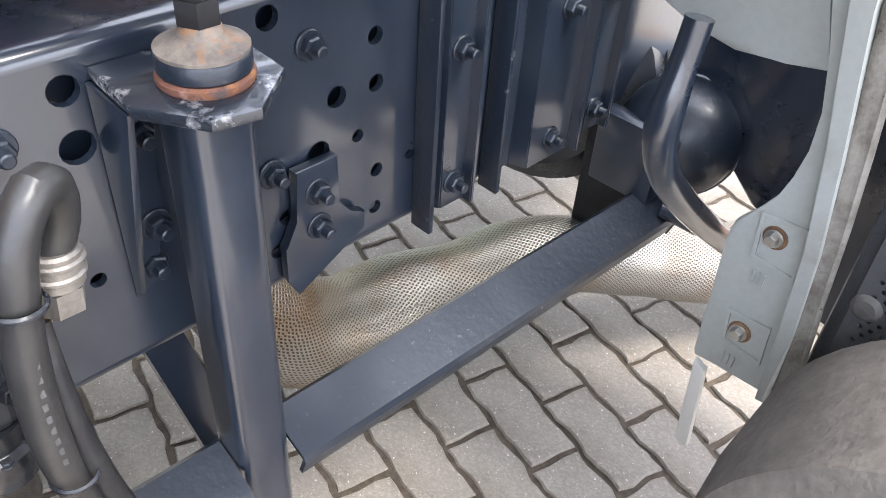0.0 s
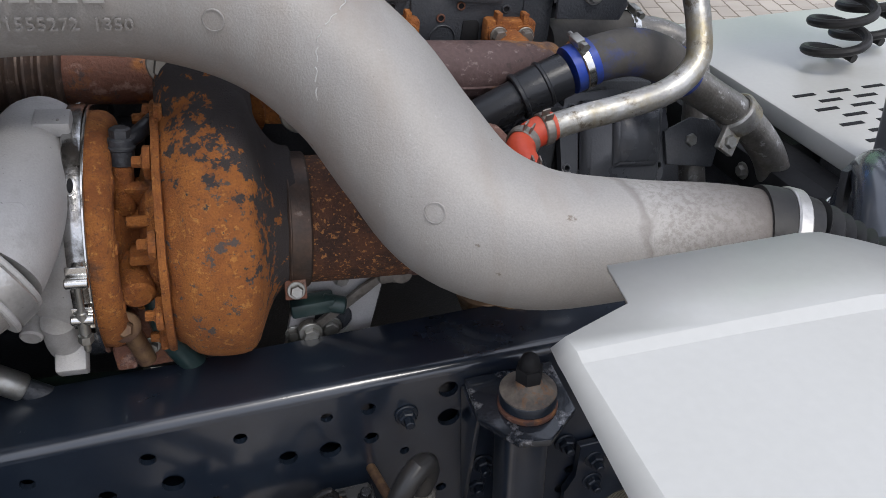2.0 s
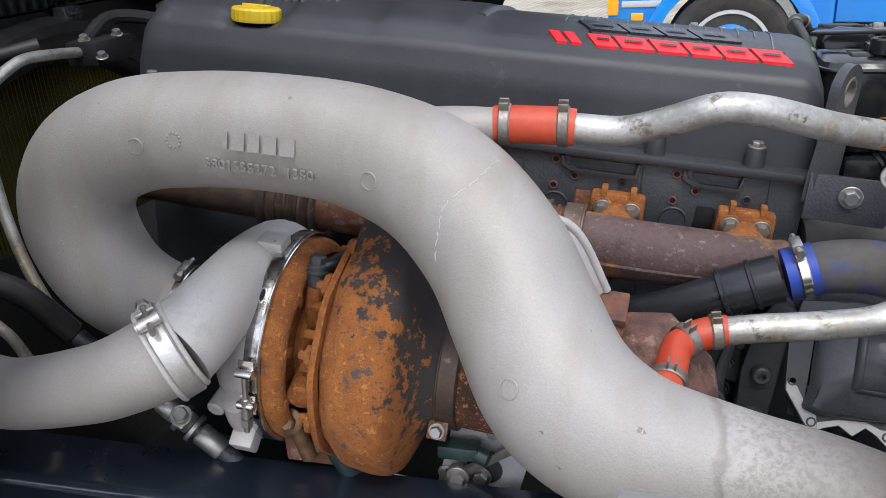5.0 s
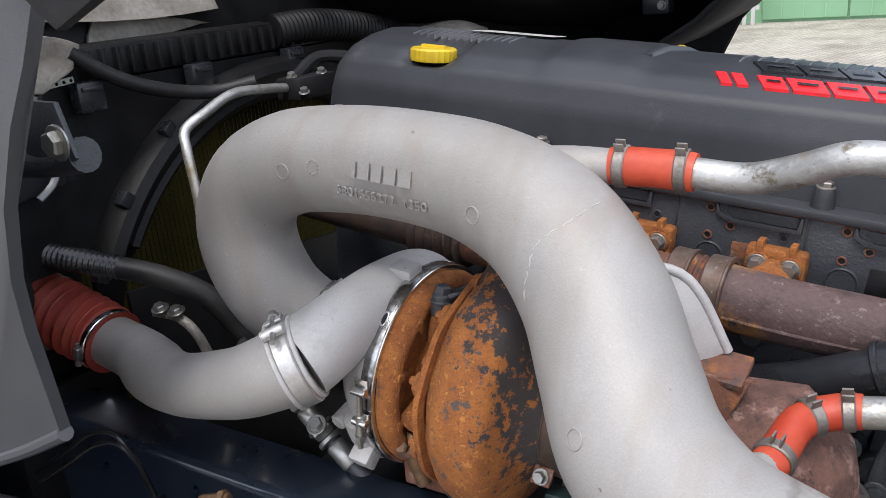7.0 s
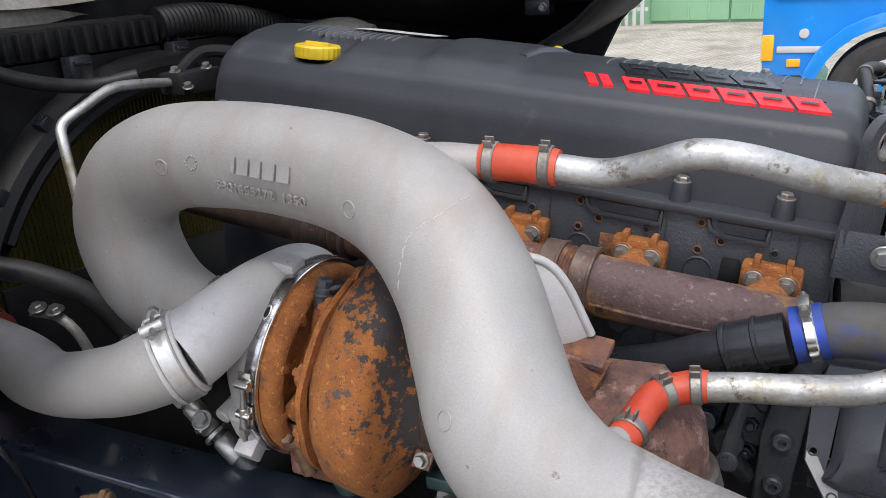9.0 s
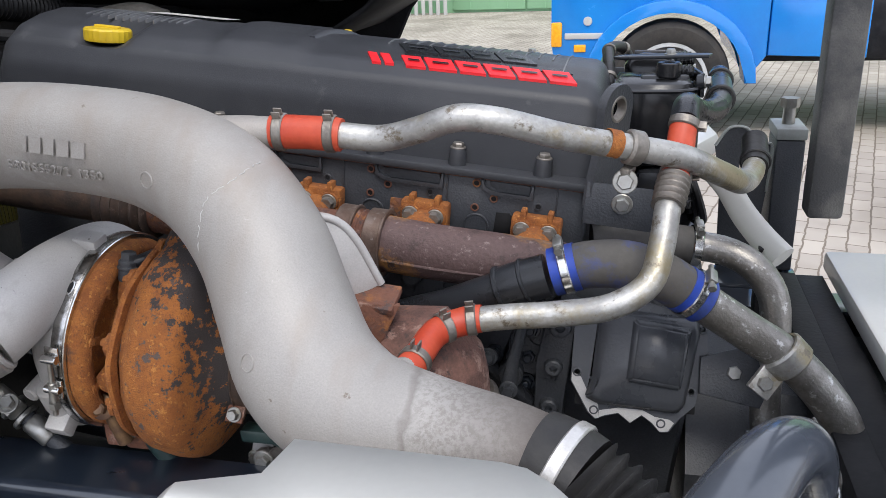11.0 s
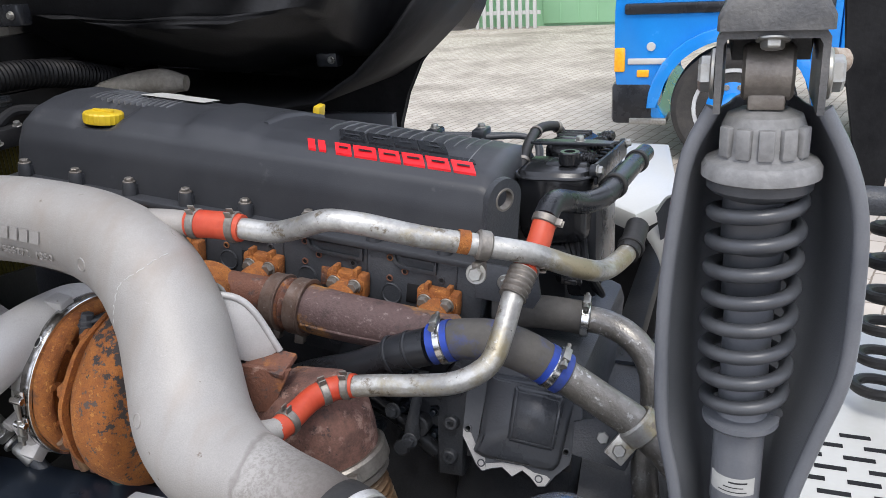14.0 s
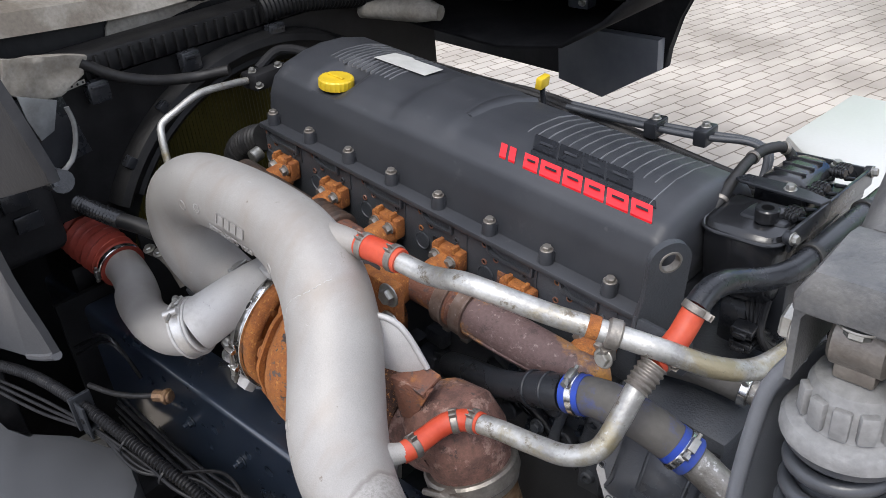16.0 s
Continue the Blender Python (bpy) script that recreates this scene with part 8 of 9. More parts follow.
def well_panel():
    """Upright inner panel of the step well with an arched edge and bolted pockets."""
    t = thing("step_well", "grey-white moulded step well with bolted pockets and an arched edge", "fender", (1.27, -0.4, 0.25))
    m = Matrix(((0, 0, 1, 0), (1, 0, 0, 0), (0, 1, 0, 0), (0, 0, 0, 1)))
    # (y, z) of the arched front face at x = 1.24
    bm = bmesh.new()
    prism(bm, [(-0.270, 1.05), (-0.276, 0.90), (-0.292, 0.819), (-0.311, 0.778), (-0.3225, 0.729), (-0.3245, 0.690), (-0.320, 0.658), (-0.310, 0.633), (-0.295, 0.607), (-0.279, 0.586), (-0.2765, 0.572), (-0.277, 0.555), (-0.281, 0.483), (-0.283, 0.402), (-0.286, 0.394), (-0.345, 0.400), (-0.370, 0.400), (-0.368, 0.50), (-0.361, 0.59), (-0.352, 0.66), (-0.339, 0.736), (-0.321, 0.817), (-0.312, 0.90), (-0.308, 1.05)], 1.232, 1.246, m, 0.003)
    part("edge", bm, WHITE_DIRTY, t)
    bm = bmesh.new()
    prism(bm, [(-0.300, 1.06), (-0.312, 0.83), (-0.340, 0.70), (-0.356, 0.60), (-0.364, 0.50), (-0.369, 0.398), (-0.381, 0.40), (-0.378, 0.50), (-0.370, 0.60), (-0.355, 0.70), (-0.332, 0.83), (-0.322, 1.06)], 1.218, 1.25, m, 0.004)
    part("rim", bm, WHITE_DIRTY, t)
    bm = bmesh.new()
    prism(bm, [(-0.290, 0.392), (-0.300, 0.262), (-0.310, 0.252), (-0.318, 0.258), (-0.306, 0.385)], 1.226, 1.236, m, 0.002)
    part("lower_strip", bm, WHITE, t)
    for y, z, h in ((-0.323, 0.590, 0.036), (-0.325, 0.461, 0.026)):
        bm = bmesh.new()
        loops = [[(y + 0.020, z + 0.022), (y - 0.029, z + 0.026), (y - 0.033, z - h), (y + 0.016, z - h + 0.004)], [(y + 0.016, z + 0.018), (y - 0.025, z + 0.022), (y - 0.029, z - h + 0.004), (y + 0.012, z - h + 0.008)]]
        for p, q, x0 in ((loops[0], loops[1], 1.2318), ):
            outer = [bm.verts.new((x0, *v)) for v in p]
            lip = [bm.verts.new((x0 - 0.003, *v)) for v in p]
            inner = [bm.verts.new((x0 - 0.003, *v)) for v in q]
            deep = [bm.verts.new((x0 - 0.0006, *v)) for v in q]
            for k in range(4):
                j = (k + 1) % 4
                bm.faces.new((outer[k], outer[j], lip[j], lip[k]))
                bm.faces.new((lip[k], lip[j], inner[j], inner[k]))
                bm.faces.new((inner[k], inner[j], deep[j], deep[k]))
            bm.faces.new(deep)
        pk = part("pocket", bm, WHITE_DIRTY, t, angle=20)
        bm = bmesh.new()
        lathe(bm, [(0.0130, 0.0), (0.0130, 0.0012), (0.0105, 0.0016), (0.0, 0.0010)], basis((1.2312, y, z), (-1, 0, 0)), 24)
        part("stain_disc", bm, BRASS, pk, "stained recessed washer")
        put("bolt", BOLT_SMALL, basis((1.2300, y + 0.001, z - 0.001), (-1, 0, 0)), pk)
        bm = bmesh.new()
        for k in range(3):
            box(bm, (1.2288, y + 0.006 - 0.006 * k, z - h - 0.026), (1.2318, y + 0.008 - 0.006 * k, z - h - 0.010), 0.0005)
        part("cast_ticks", bm, WHITE_DIRTY, t)
    # inner sheet of the well above
    bm = bmesh.new()
    sheet = [(-0.06, 0.775), (-0.103, 0.744), (-0.149, 0.728), (-0.197, 0.721), (-0.25, 0.728), (-0.300, 0.737), (-0.335, 0.76), (-0.345, 0.90), (-0.05, 0.90)]
    prism(bm, sheet, 1.298, 1.306, m, 0.003)
    part("inner_sheet", bm, WHITE_DIRTY, t)
    bm = bmesh.new()
    prism(bm, [(-0.45, 0.93), (-0.45, 0.30), (-0.30, 0.33), (-0.25, 0.42), (-0.20, 0.44), (-0.12, 0.52), (-0.04, 0.54), (-0.04, 0.93)], 1.49, 1.505, m, 0.004)
    part("splash_liner", bm, NAVY, t, "dark blue splash liner")
    # dark step body behind with a perforated tread
    bm = bmesh.new()
    box(bm, (1.252, -0.66, 0.36), (1.60, -0.392, 0.95), 0.01)
    part("step_body", bm, BLOCK, t)
    bm = bmesh.new()
    holes = [(-0.425 - 0.0105 * j - 0.00525 * (i % 2), 0.43 + 0.0092 * i, 0.0026) for i in range(24) for j in range(16)]
    pierced(bm, [(-0.41, 0.42), (-0.60, 0.42), (-0.60, 0.66), (-0.41, 0.66)], holes, 1.238, 1.243, m, 8)
    part("perforated_plate", bm, GUARD_DARK, t, "dark grey perforated plate")
    bm = bmesh.new()
    loft(bm, [[(1.2335 - k, y + a, z) for a, k in ((0.012, 0.0), (0.009, 0.006), (0.002, 0.008), (-0.004, 0.004), (-0.010, 0.005), (-0.013, 0.0), (-0.012, -0.008), (0.010, -0.008))] for y, z in ((-0.330, 0.900), (-0.342, 0.840), (-0.351, 0.775), (-0.360, 0.706), (-0.369, 0.630), (-0.376, 0.550), (-0.384, 0.470), (-0.389, 0.415))], closed=True)
    part("edge_strip", bm, WORN_EDGE, t, "weathered grey edging strip", angle=60)
    bm = bmesh.new()
    lathe(bm, [(0.0, 0.006), (0.010, 0.005), (0.015, 0)], basis((1.238, -0.423, 0.562), (-1, 0, 0)), 20)
    part("plug", bm, HOSE_GREY, t)
    return t


well_panel()

# worn tyre edge low beside the step
bm = bmesh.new()
lathe(bm, [(0.10, -0.10), (0.20, -0.105), (0.225, -0.09), (0.23, 0.0), (0.225, 0.09), (0.20, 0.105), (0.10, 0.10)], basis((1.11, -0.62, 0.42), (1, 0.1, 0)), 48)
rol = thing("rubber_roller", "dusty worn rubber wheel beside the step", "wheel", (1.11, -0.62, 0.0))
part("tread", bm, surface("dusty_rubber", (0.13, 0.115, 0.10), 0.9, other=(0.09, 0.08, 0.07), scale=20, bump=0.8), rol)
bm = bmesh.new()
cyl(bm, (0.98, -0.62, 0.42), (1.26, -0.60, 0.42), 0.04, 20)
part("axle", bm, BLACK_MATT, rol)


# ---- radiator and fan shroud ----
def radiator():
    t = thing("radiator", "dark radiator with black fan shroud and olive core", "radiator", (-0.36, 0.42, 0.55))
    m = Matrix(((0, 0, 1, 0), (1, 0, 0, 0), (0, 1, 0, 0), (0, 0, 0, 1)))
    bm = bmesh.new()
    pierced(bm, [(-0.06, 0.26), (1.30, 0.26), (1.30, 1.344), (-0.06, 1.344), (-0.06, 1.050), (0.139, 1.050), (0.139, 0.860), (-0.06, 0.860)], [(0.62, 0.78, 0.47)], -0.350, -0.335, m, 64)
    part("shroud_plate", bm, DEEP, t)
    bm = bmesh.new()
    lathe(bm, [(0.47, -0.335), (0.475, -0.315), (0.490, -0.300), (0.500, -0.306), (0.512, -0.300), (0.528, -0.282), (0.545, -0.290), (0.556, -0.31), (0.556, -0.334)], basis((0, 0.62, 0.78), (1, 0, 0)), 96, caps=False)
    bmesh.ops.delete(bm, geom=[v for v in bm.verts if v.co.y < 0.22 and 0.62 < v.co.z < 1.035], context="VERTS")
    part("shroud_ring", bm, DEEP, t, "black moulded fan ring")
    bm = bmesh.new()
    vs = [bm.verts.new(p) for p in ((-0.387, 0.145, 0.28), (-0.387, 1.25, 0.28), (-0.387, 1.25, 1.33), (-0.387, 0.145, 1.33))]
    bm.faces.new(vs)
    core = part("core", bm, CORE_SCREEN, t, "olive radiator core")
    bm = bmesh.new()
    box(bm, (-0.498, -0.05, 1.20), (-0.46, 1.30, 1.470), 0.006)
    part("seal_board", bm, DEEP, t)
    bm = bmesh.new()
    prism(bm, [(0.160, 0.26), (1.30, 0.26), (1.30, 0.90), (0.70, 0.93), (0.36, 0.97), (0.160, 0.99)], -0.292, -0.280, m, 0.003)
    part("lower_cowl", bm, DEEP, t, "black lower fan cowl")
    bm = bmesh.new()
    box(bm, (-0.66, -0.24, 0.30), (-0.56, 0.150, 1.19), 0.02, None, 3)
    part("side_tank", bm, DEEP, t, "black cooler side tank")
    bm = bmesh.new()
    box(bm, (-0.555, 0.02, 0.28), (-0.392, 0.144, 0.90), 0.01)
    part("side_tank", bm, DEEP, t)
    fin = surface("fin_metal", (0.030, 0.027, 0.012), 0.45, 0.4, bump=0.05)
    for k in range(90):
        bm = bmesh.new()
        y = 0.15 + 0.0112 * k
        box(bm, (-0.3845, y, 0.30), (-0.383, y + 0.0014, 1.31))
        part("fin", bm, fin, core)
    bm = bmesh.new()
    box(bm, (-0.50, 0.2, 0.12), (-0.38, 0.6, 0.27), 0.01)
    box(bm, (-0.48, 0.02, 0.10), (-0.36, 0.10, 0.51), 0.008)
    part("foot", bm, BLACK_MATT, t)
    bm = bmesh.new()
    box(bm, (-0.44, -0.05, 1.345), (-0.33, 0.98, 1.405), 0.012)
    for k in range(34):
        y = 0.0 + 0.029 * k
        box(bm, (-0.329, y, 1.352), (-0.318, y + 0.008, 1.398), 0.001)
    part("top_tank", bm, DEEP, t, "ribbed black top tank")
    for y in (0.16, 0.40, 0.66):
        bm = bmesh.new()
        box(bm, (-0.325, y, 1.30), (-0.298, y + 0.05, 1.35), 0.004)
        box(bm, (-0.30, y + 0.006, 1.335), (-0.292, y + 0.044, 1.342), 0.001)
        part("clip", bm, BLACK, t)
    bm = bmesh.new()
    tube(bm, [(-0.34, 0.66, 1.385), (-0.325, 0.76, 1.388), (-0.31, 0.86, 1.378), (-0.30, 1.0, 1.35), (-0.30, 1.15, 1.30)], 0.034, 20, ripple=0.002, pitch=0.012)
    part("top_hose", bm, DEEP, t, "ribbed black hose")
    for a in (208, 222, 238, 150):
        d = Vector((0, math.cos(radians(a)), -math.sin(radians(a))))
        bm = bmesh.new()
        box(bm, (-0.012, -0.006, -0.012), (0.012, 0.022, 0.012), 0.003, basis(Vector((-0.30, 0.62, 0.78)) + d * 0.552, (1, 0, 0), d))
        part("ring_clip", bm, BLACK, t)
    bm = bmesh.new()
    prism(bm, [(-0.02, 1.18), (0.13, 1.20), (0.10, 1.36), (-0.02, 1.36)], -0.314, -0.306, m, 0.002)
    part("side_plate", bm, BLACK, t)
    bm = bmesh.new()
    pierced(bm, [(0.08, 1.345), (0.16, 1.352), (0.16, 1.362), (0.08, 1.355)], [(0.09 + 0.013 * k, 1.3505 + 0.0011 * k, 0.003) for k in range(6)], -0.304, -0.302, m, 8)
    part("punched_strip", bm, ZINC, t, "punched metal strip")
    return t


radiator()
bm = bmesh.new()
tube(bm, [(-0.125, 0.47, 1.297), (-0.123, 0.40, 1.305), (-0.124, 0.325, 1.308), (-0.130, 0.270, 1.288), (-0.140, 0.228, 1.264), (-0.130, 0.217, 1.24), (-0.110, 0.205, 1.17), (-0.100, 0.198, 1.11), (-0.080, 0.190, 1.04), (-0.05, 0.185, 0.97)], 0.0085, 14, 0.008)
solo("coolant_line", bm, STEEL, "thin bright steel line bent round the fan", "pipe")
t = thing("front_fittings", "cluster of dark hose fittings at the engine's front", "fittings", (-0.10, 0.48, 1.15))
bm = bmesh.new()
box(bm, (-0.15, 0.455, 1.275), (-0.09, 0.56, 1.315), 0.006)
tube(bm, [(-0.14, 0.50, 1.31), (-0.13, 0.56, 1.34), (-0.06, 0.60, 1.33), (0.0, 0.62, 1.30)], 0.012, 10)
part("block", bm, BLACK_MATT, t)
for p in ((-0.12, 0.47, 1.316), (-0.10, 0.53, 1.316), (-0.085, 0.46, 1.29)):
    bolt_at(t, BOLT_SMALL, p, (0.2, -0.3, 1))
bm = bmesh.new()
tube(bm, [(-0.04, 0.42, 1.19, 0.030), (-0.09, 0.42, 1.17, 0.034), (-0.16, 0.42, 1.13, 0.034), (-0.22, 0.43, 1.05, 0.034)], None, 20, ripple=0.002, pitch=0.014)
part("front_hose", bm, RUBBER, t)
bm = bmesh.new()
cyl(bm, (-0.02, 0.385, 1.17), (-0.02, 0.36, 1.165), 0.016, 18, bevel=0.002)
part("sensor", bm, ZINC, t)

# corrugated loom and black hose in front of the fan ring
lm = thing("corrugated_loom", "black corrugated conduit running into a rubber hose", "cable", (-0.3, 0.1, 1.03))
bm = bmesh.new()
tube(bm, [(-0.80, -0.02, 1.085), (-0.62, 0.02, 1.092), (-0.52, 0.04, 1.090), (-0.44, 0.056, 1.086), (-0.36, 0.070, 1.081), (-0.27, 0.083, 1.075), (-0.19, 0.102, 1.066)], 0.0185, 16, ripple=0.0028, pitch=0.011)
part("conduit", bm, BLACK_GLOSS, lm)
bm = bmesh.new()
tube(bm, [(-0.20, 0.099, 1.067), (-0.14, 0.128, 1.050), (-0.08, 0.165, 1.010), (-0.04, 0.20, 0.93)], 0.0185, 16)
part("hose", bm, RUBBER, lm)
bm = bmesh.new()
tube(bm, [(-0.30, 0.16, 1.40), (-0.29, 0.22, 1.355), (-0.275, 0.30, 1.32), (-0.26, 0.40, 1.30), (-0.20, 0.46, 1.31)], 0.013, 12)
solo("vent_hose", bm, RUBBER, "thin black hose along the radiator's top", "hose")
bkt = thing("pipe_bracket", "small steel bracket with two bolts on the charge pipe", "bracket", (-0.19, 0.13, 0.95))
bm = bmesh.new()
tube(bm, [(-0.17, 0.125, 0.985), (-0.12, 0.135, 0.978), (-0.095, 0.14, 0.955), (-0.075, 0.145, 0.91)], 0.008, 8, squash=0.25)
part("strap", bm, STEEL_DULL, bkt)
for p in ((-0.155, 0.127, 0.992), (-0.125, 0.134, 0.989)):
    bolt_at(bkt, BOLT, p, (0.1, -0.3, 1))


# ---- the cab's front corner, tipped cab and far side ----
flap = thing("corner_panel", "dark grey plastic bumper corner panel", "panel", (-0.1, -0.22, 0.9))
bm = bmesh.new()
m = Matrix(((1, 0, 0, 0), (0, 0, 1, 0), (0, 1, 0, 0), (0, 0, 0, 1)))
flap_out = [(0.081, 1.006), (0.076, 1.063), (0.070, 1.146), (0.074, 1.213), (0.100, 1.297), (0.145, 1.374), (0.187, 1.427), (0.22, 1.476), (0.24, 1.62), (-0.9, 1.62), (-0.9, 0.62), (-0.104, 0.915)]
lean = lambda z: -0.205 - 0.055 * max(0.0, min(1.0, (z - 1.02) / 0.28))
front = [bm.verts.new((x + 0.09 * (lean(z) + 0.205) / -0.055 * (x > 0), lean(z), z)) for x, z in flap_out]
back = [bm.verts.new((v.co.x, v.co.y + 0.014, v.co.z)) for v in front]
bm.faces.new(front)
bm.faces.new(back[::-1])
for k in range(len(front)):
    bm.faces.new((front[k], front[(k + 1) % len(front)], back[(k + 1) % len(front)], back[k]))
bmesh.ops.triangulate(bm, faces=[f for f in bm.faces if len(f.verts) > 4])
DARK_PANEL = surface("dark_grey_panel", (0.052, 0.054, 0.058), 0.5, fine=700, bump=0.2, scale=4)
part("panel", bm, DARK_PANEL, flap)
bm = bmesh.new()
tube(bm, [(-0.104, -0.2, 0.915), (0.0, -0.2, 0.962), (0.083, -0.2, 1.004)], 0.010, 10)
part("lower_lip", bm, DARK_PANEL, flap)
bm = bmesh.new()
prism(bm, [(-0.671, 1.302), (-0.478, 1.09), (-1.07, 0.85), (-1.2, 1.2)], 0.086, 0.100, Matrix(((1, 0, 0, 0), (0, 0, 1, 0), (0, 1, 0, 0), (0, 0, 0, 1))), 0.003)
part("inner_panel", bm, DARK_PANEL, flap)
bm = bmesh.new()
prism(bm, [(0.38, 1.452), (0.437, 1.474), (0.674, 1.563), (0.668, 1.574), (0.615, 1.642), (0.60, 1.657), (0.50, 1.74), (0.24, 1.74), (0.20, 1.60), (0.32, 1.50)], -0.292, -0.280, m, 0.003)
part("upper_panel", bm, BLACK_MATT, flap)
# rounded bumper corner low at the front, and the dark axle and boxes behind it
crn = thing("bumper_corner", "dark grey rounded plastic bumper corner", "bumper", (-0.1, -0.3, 0.2))
out = [(-0.60, -0.62), (-0.60, -0.27), (-0.205, -0.30), (-0.166, -0.24), (-0.087, -0.186), (0.021, -0.148), (0.10, -0.147), (0.17, -0.168), (0.23, -0.22), (0.27, -0.32), (0.27, -0.62)]
bm = bmesh.new()
prism(bm, out, 0.22, 0.70, None, 0.022)
part("shell", bm, DARK_PANEL, crn)
bm = bmesh.new()
box(bm, (-1.3, -0.34, 0.25), (-0.32, -0.215, 0.86), 0.02)
part("inner_bumper", bm, BLACK_MATT, crn)
bm = bmesh.new()
box(bm, (-1.42, -0.34, 0.012), (-1.31, 2.0, 0.80), 0.02)
part("bumper_beam", bm, BLACK_MATT, crn)
bm = bmesh.new()
box(bm, (0.02, -0.16, 0.50), (0.06, -0.002, 0.56), 0.004)
part("stay", bm, BLACK_MATT, crn)
# plain black boxes added to keep the space round the axle dark
axl = thing("front_axle", "plain black boxes filling the dark space round the front axle", "axle", (0.0, 0.3, 0.2))
bm = bmesh.new()
box(bm, (-0.25, -0.145, 0.24), (0.30, 0.62, 0.46), 0.03)
part("beam", bm, BLACK_MATT, axl)
bm = bmesh.new()
box(bm, (-0.34, -0.13, 0.16), (0.40, -0.02, 0.30), 0.02)
box(bm, (-0.20, 0.01, 0.44), (-0.10, 0.07, 0.53), 0.006)
part("spring_pack", bm, BLACK_MATT, axl)
bm = bmesh.new()
box(bm, (-1.0, 0.05, 0.2), (0.55, 0.72, 0.32), 0.03)
part("sump_guard", bm, BLACK_MATT, axl)

hl = thing("headlamp_unit", "clear headlamp housing seen from behind with bracket", "headlamp", (-0.20, -0.12, 1.05))
bm = bmesh.new()
box(bm, (-0.42, -0.16, 1.00), (-0.30, 0.02, 1.22), 0.03, None, 3)
part("housing", bm, BLACK_MATT, hl)
for k in range(2):
    bm = bmesh.new()
    box(bm, (-0.296, -0.10 + 0.012 * k, 1.14 - 0.055 * k), (-0.285, -0.04 + 0.012 * k, 1.18 - 0.055 * k), 0.004)
    part("lamp_rib", bm, BLACK, hl, "lamp moulding")
bm = bmesh.new()
loft(bm, [[(-0.30 + 0.03 * k, -0.14 + a, 1.235 + b - 0.02 * k) for a, b in ((0, 0), (0.09, 0.02), (0.13, 0.10), (0.05, 0.12), (-0.02, 0.08))] for k in range(3)], closed=True)
part("lamp_back", bm, LAMP_GREY, hl, "dusty grey lamp back")
bm = bmesh.new()
prism(bm, [(-0.10, 1.37), (0.03, 1.365), (0.05, 1.30), (0.02, 1.285), (-0.05, 1.30)], -0.090, -0.082, m, 0.002)
part("bracket", bm, BLOCK, hl)
bolt_at(hl, BOLT_BIG, (0.024, -0.091, 1.318), (0, -1, 0))
bm = bmesh.new()
tube(bm, [(-0.15, -0.08, 1.285), (-0.03, -0.07, 1.290), (0.04, -0.07, 1.300)], 0.022, 14)
part("tube", bm, BLOCK, hl)

tip = thing("tipped_cab", "underside of the tipped-forward cab, black with pale insulation", "cab", (-0.6, 0.6, 1.45))
bm = bmesh.new()
loft(bm, [[(-2.2, y, 1.70), (-0.75, y, 1.52), (-0.55, y, 1.60), (-0.50, y, 1.75), (-0.60, y, 3.0), (-2.2, y, 3.2)] for y in (-0.15, 0.3, 0.9)], closed=True)
loft(bm, [[(-1.6, y, 1.55 + k), (-0.40, y, 1.50 + k), (0.10, y, 1.46 + k), (0.45, y, 1.50 + k), (0.72, y, 1.95), (0.60, y, 2.6), (-1.6, y, 2.8)] for y, k in ((0.86, 0.02), (1.15, -0.12), (1.5, -0.12), (2.0, -0.12))], closed=True)
bmesh.ops.triangulate(bm, faces=[f for f in bm.faces if len(f.verts) > 4])
bmesh.ops.subdivide_edges(bm, edges=bm.edges[:], cuts=7, use_grid_fill=True)
for v in bm.verts:
    if v.co.z < 2.3:
        v.co += 0.03 * noise.noise_vector(v.co * 5.0) + 0.010 * noise.noise_vector(v.co * 17.0)
part("floor", bm, LINER, tip, angle=70)
for p, s_ in (((0.19, 0.93, 1.485), 0.035), ((0.05, 0.92, 1.50), 0.03), ((-0.25, 0.72, 1.53), 0.04), ((0.33, 1.15, 1.37), 0.03)):
    bm = bmesh.new()
    box(bm, Vector(p) - Vector((s_, 0.02, s_ * 0.6)), Vector(p) + Vector((s_, 0.02, s_ * 0.6)), 0.006)
    clip = part("clip_block", bm, BLACK, tip)
    bolt_at(clip, BOLT_SMALL, Vector(p) + Vector((s_ * 0.5, -0.021, 0)), (0, -1, 0))
bm = bmesh.new()
loft(bm, [[(x, y, z + 0.02 * math.sin(9 * x + 5 * y)) for x, z in ((-0.95, 1.42), (-0.75, 1.50), (-0.55, 1.49), (-0.42, 1.455), (-0.44, 1.50), (-0.7, 1.56))] for y in np.linspace(-0.22, 0.60, 10)], closed=True)
part("insulation", bm, INSULATION, tip, "grubby pale insulation mat")
mx = Matrix(((0, 0, 1, 0), (1, 0, 0, 0), (0, 1, 0, 0), (0, 0, 0, 1)))
bm = bmesh.new()
pierced(bm, [(-0.50, 1.05), (-0.05, 1.19), (0.12, 1.26), (0.20, 1.38), (0.50, 1.45), (0.92, 1.39), (0.95, 1.58), (-0.50, 1.62)], [(0.02, 1.33, 0.05), (-0.12, 1.27, 0.035), (0.30, 1.50, 0.03), (-0.25, 1.40, 0.06)], -0.515, -0.500, mx, 20)
part("rear_lip", bm, INSULATION, tip, "pale dirty lip with oval openings")
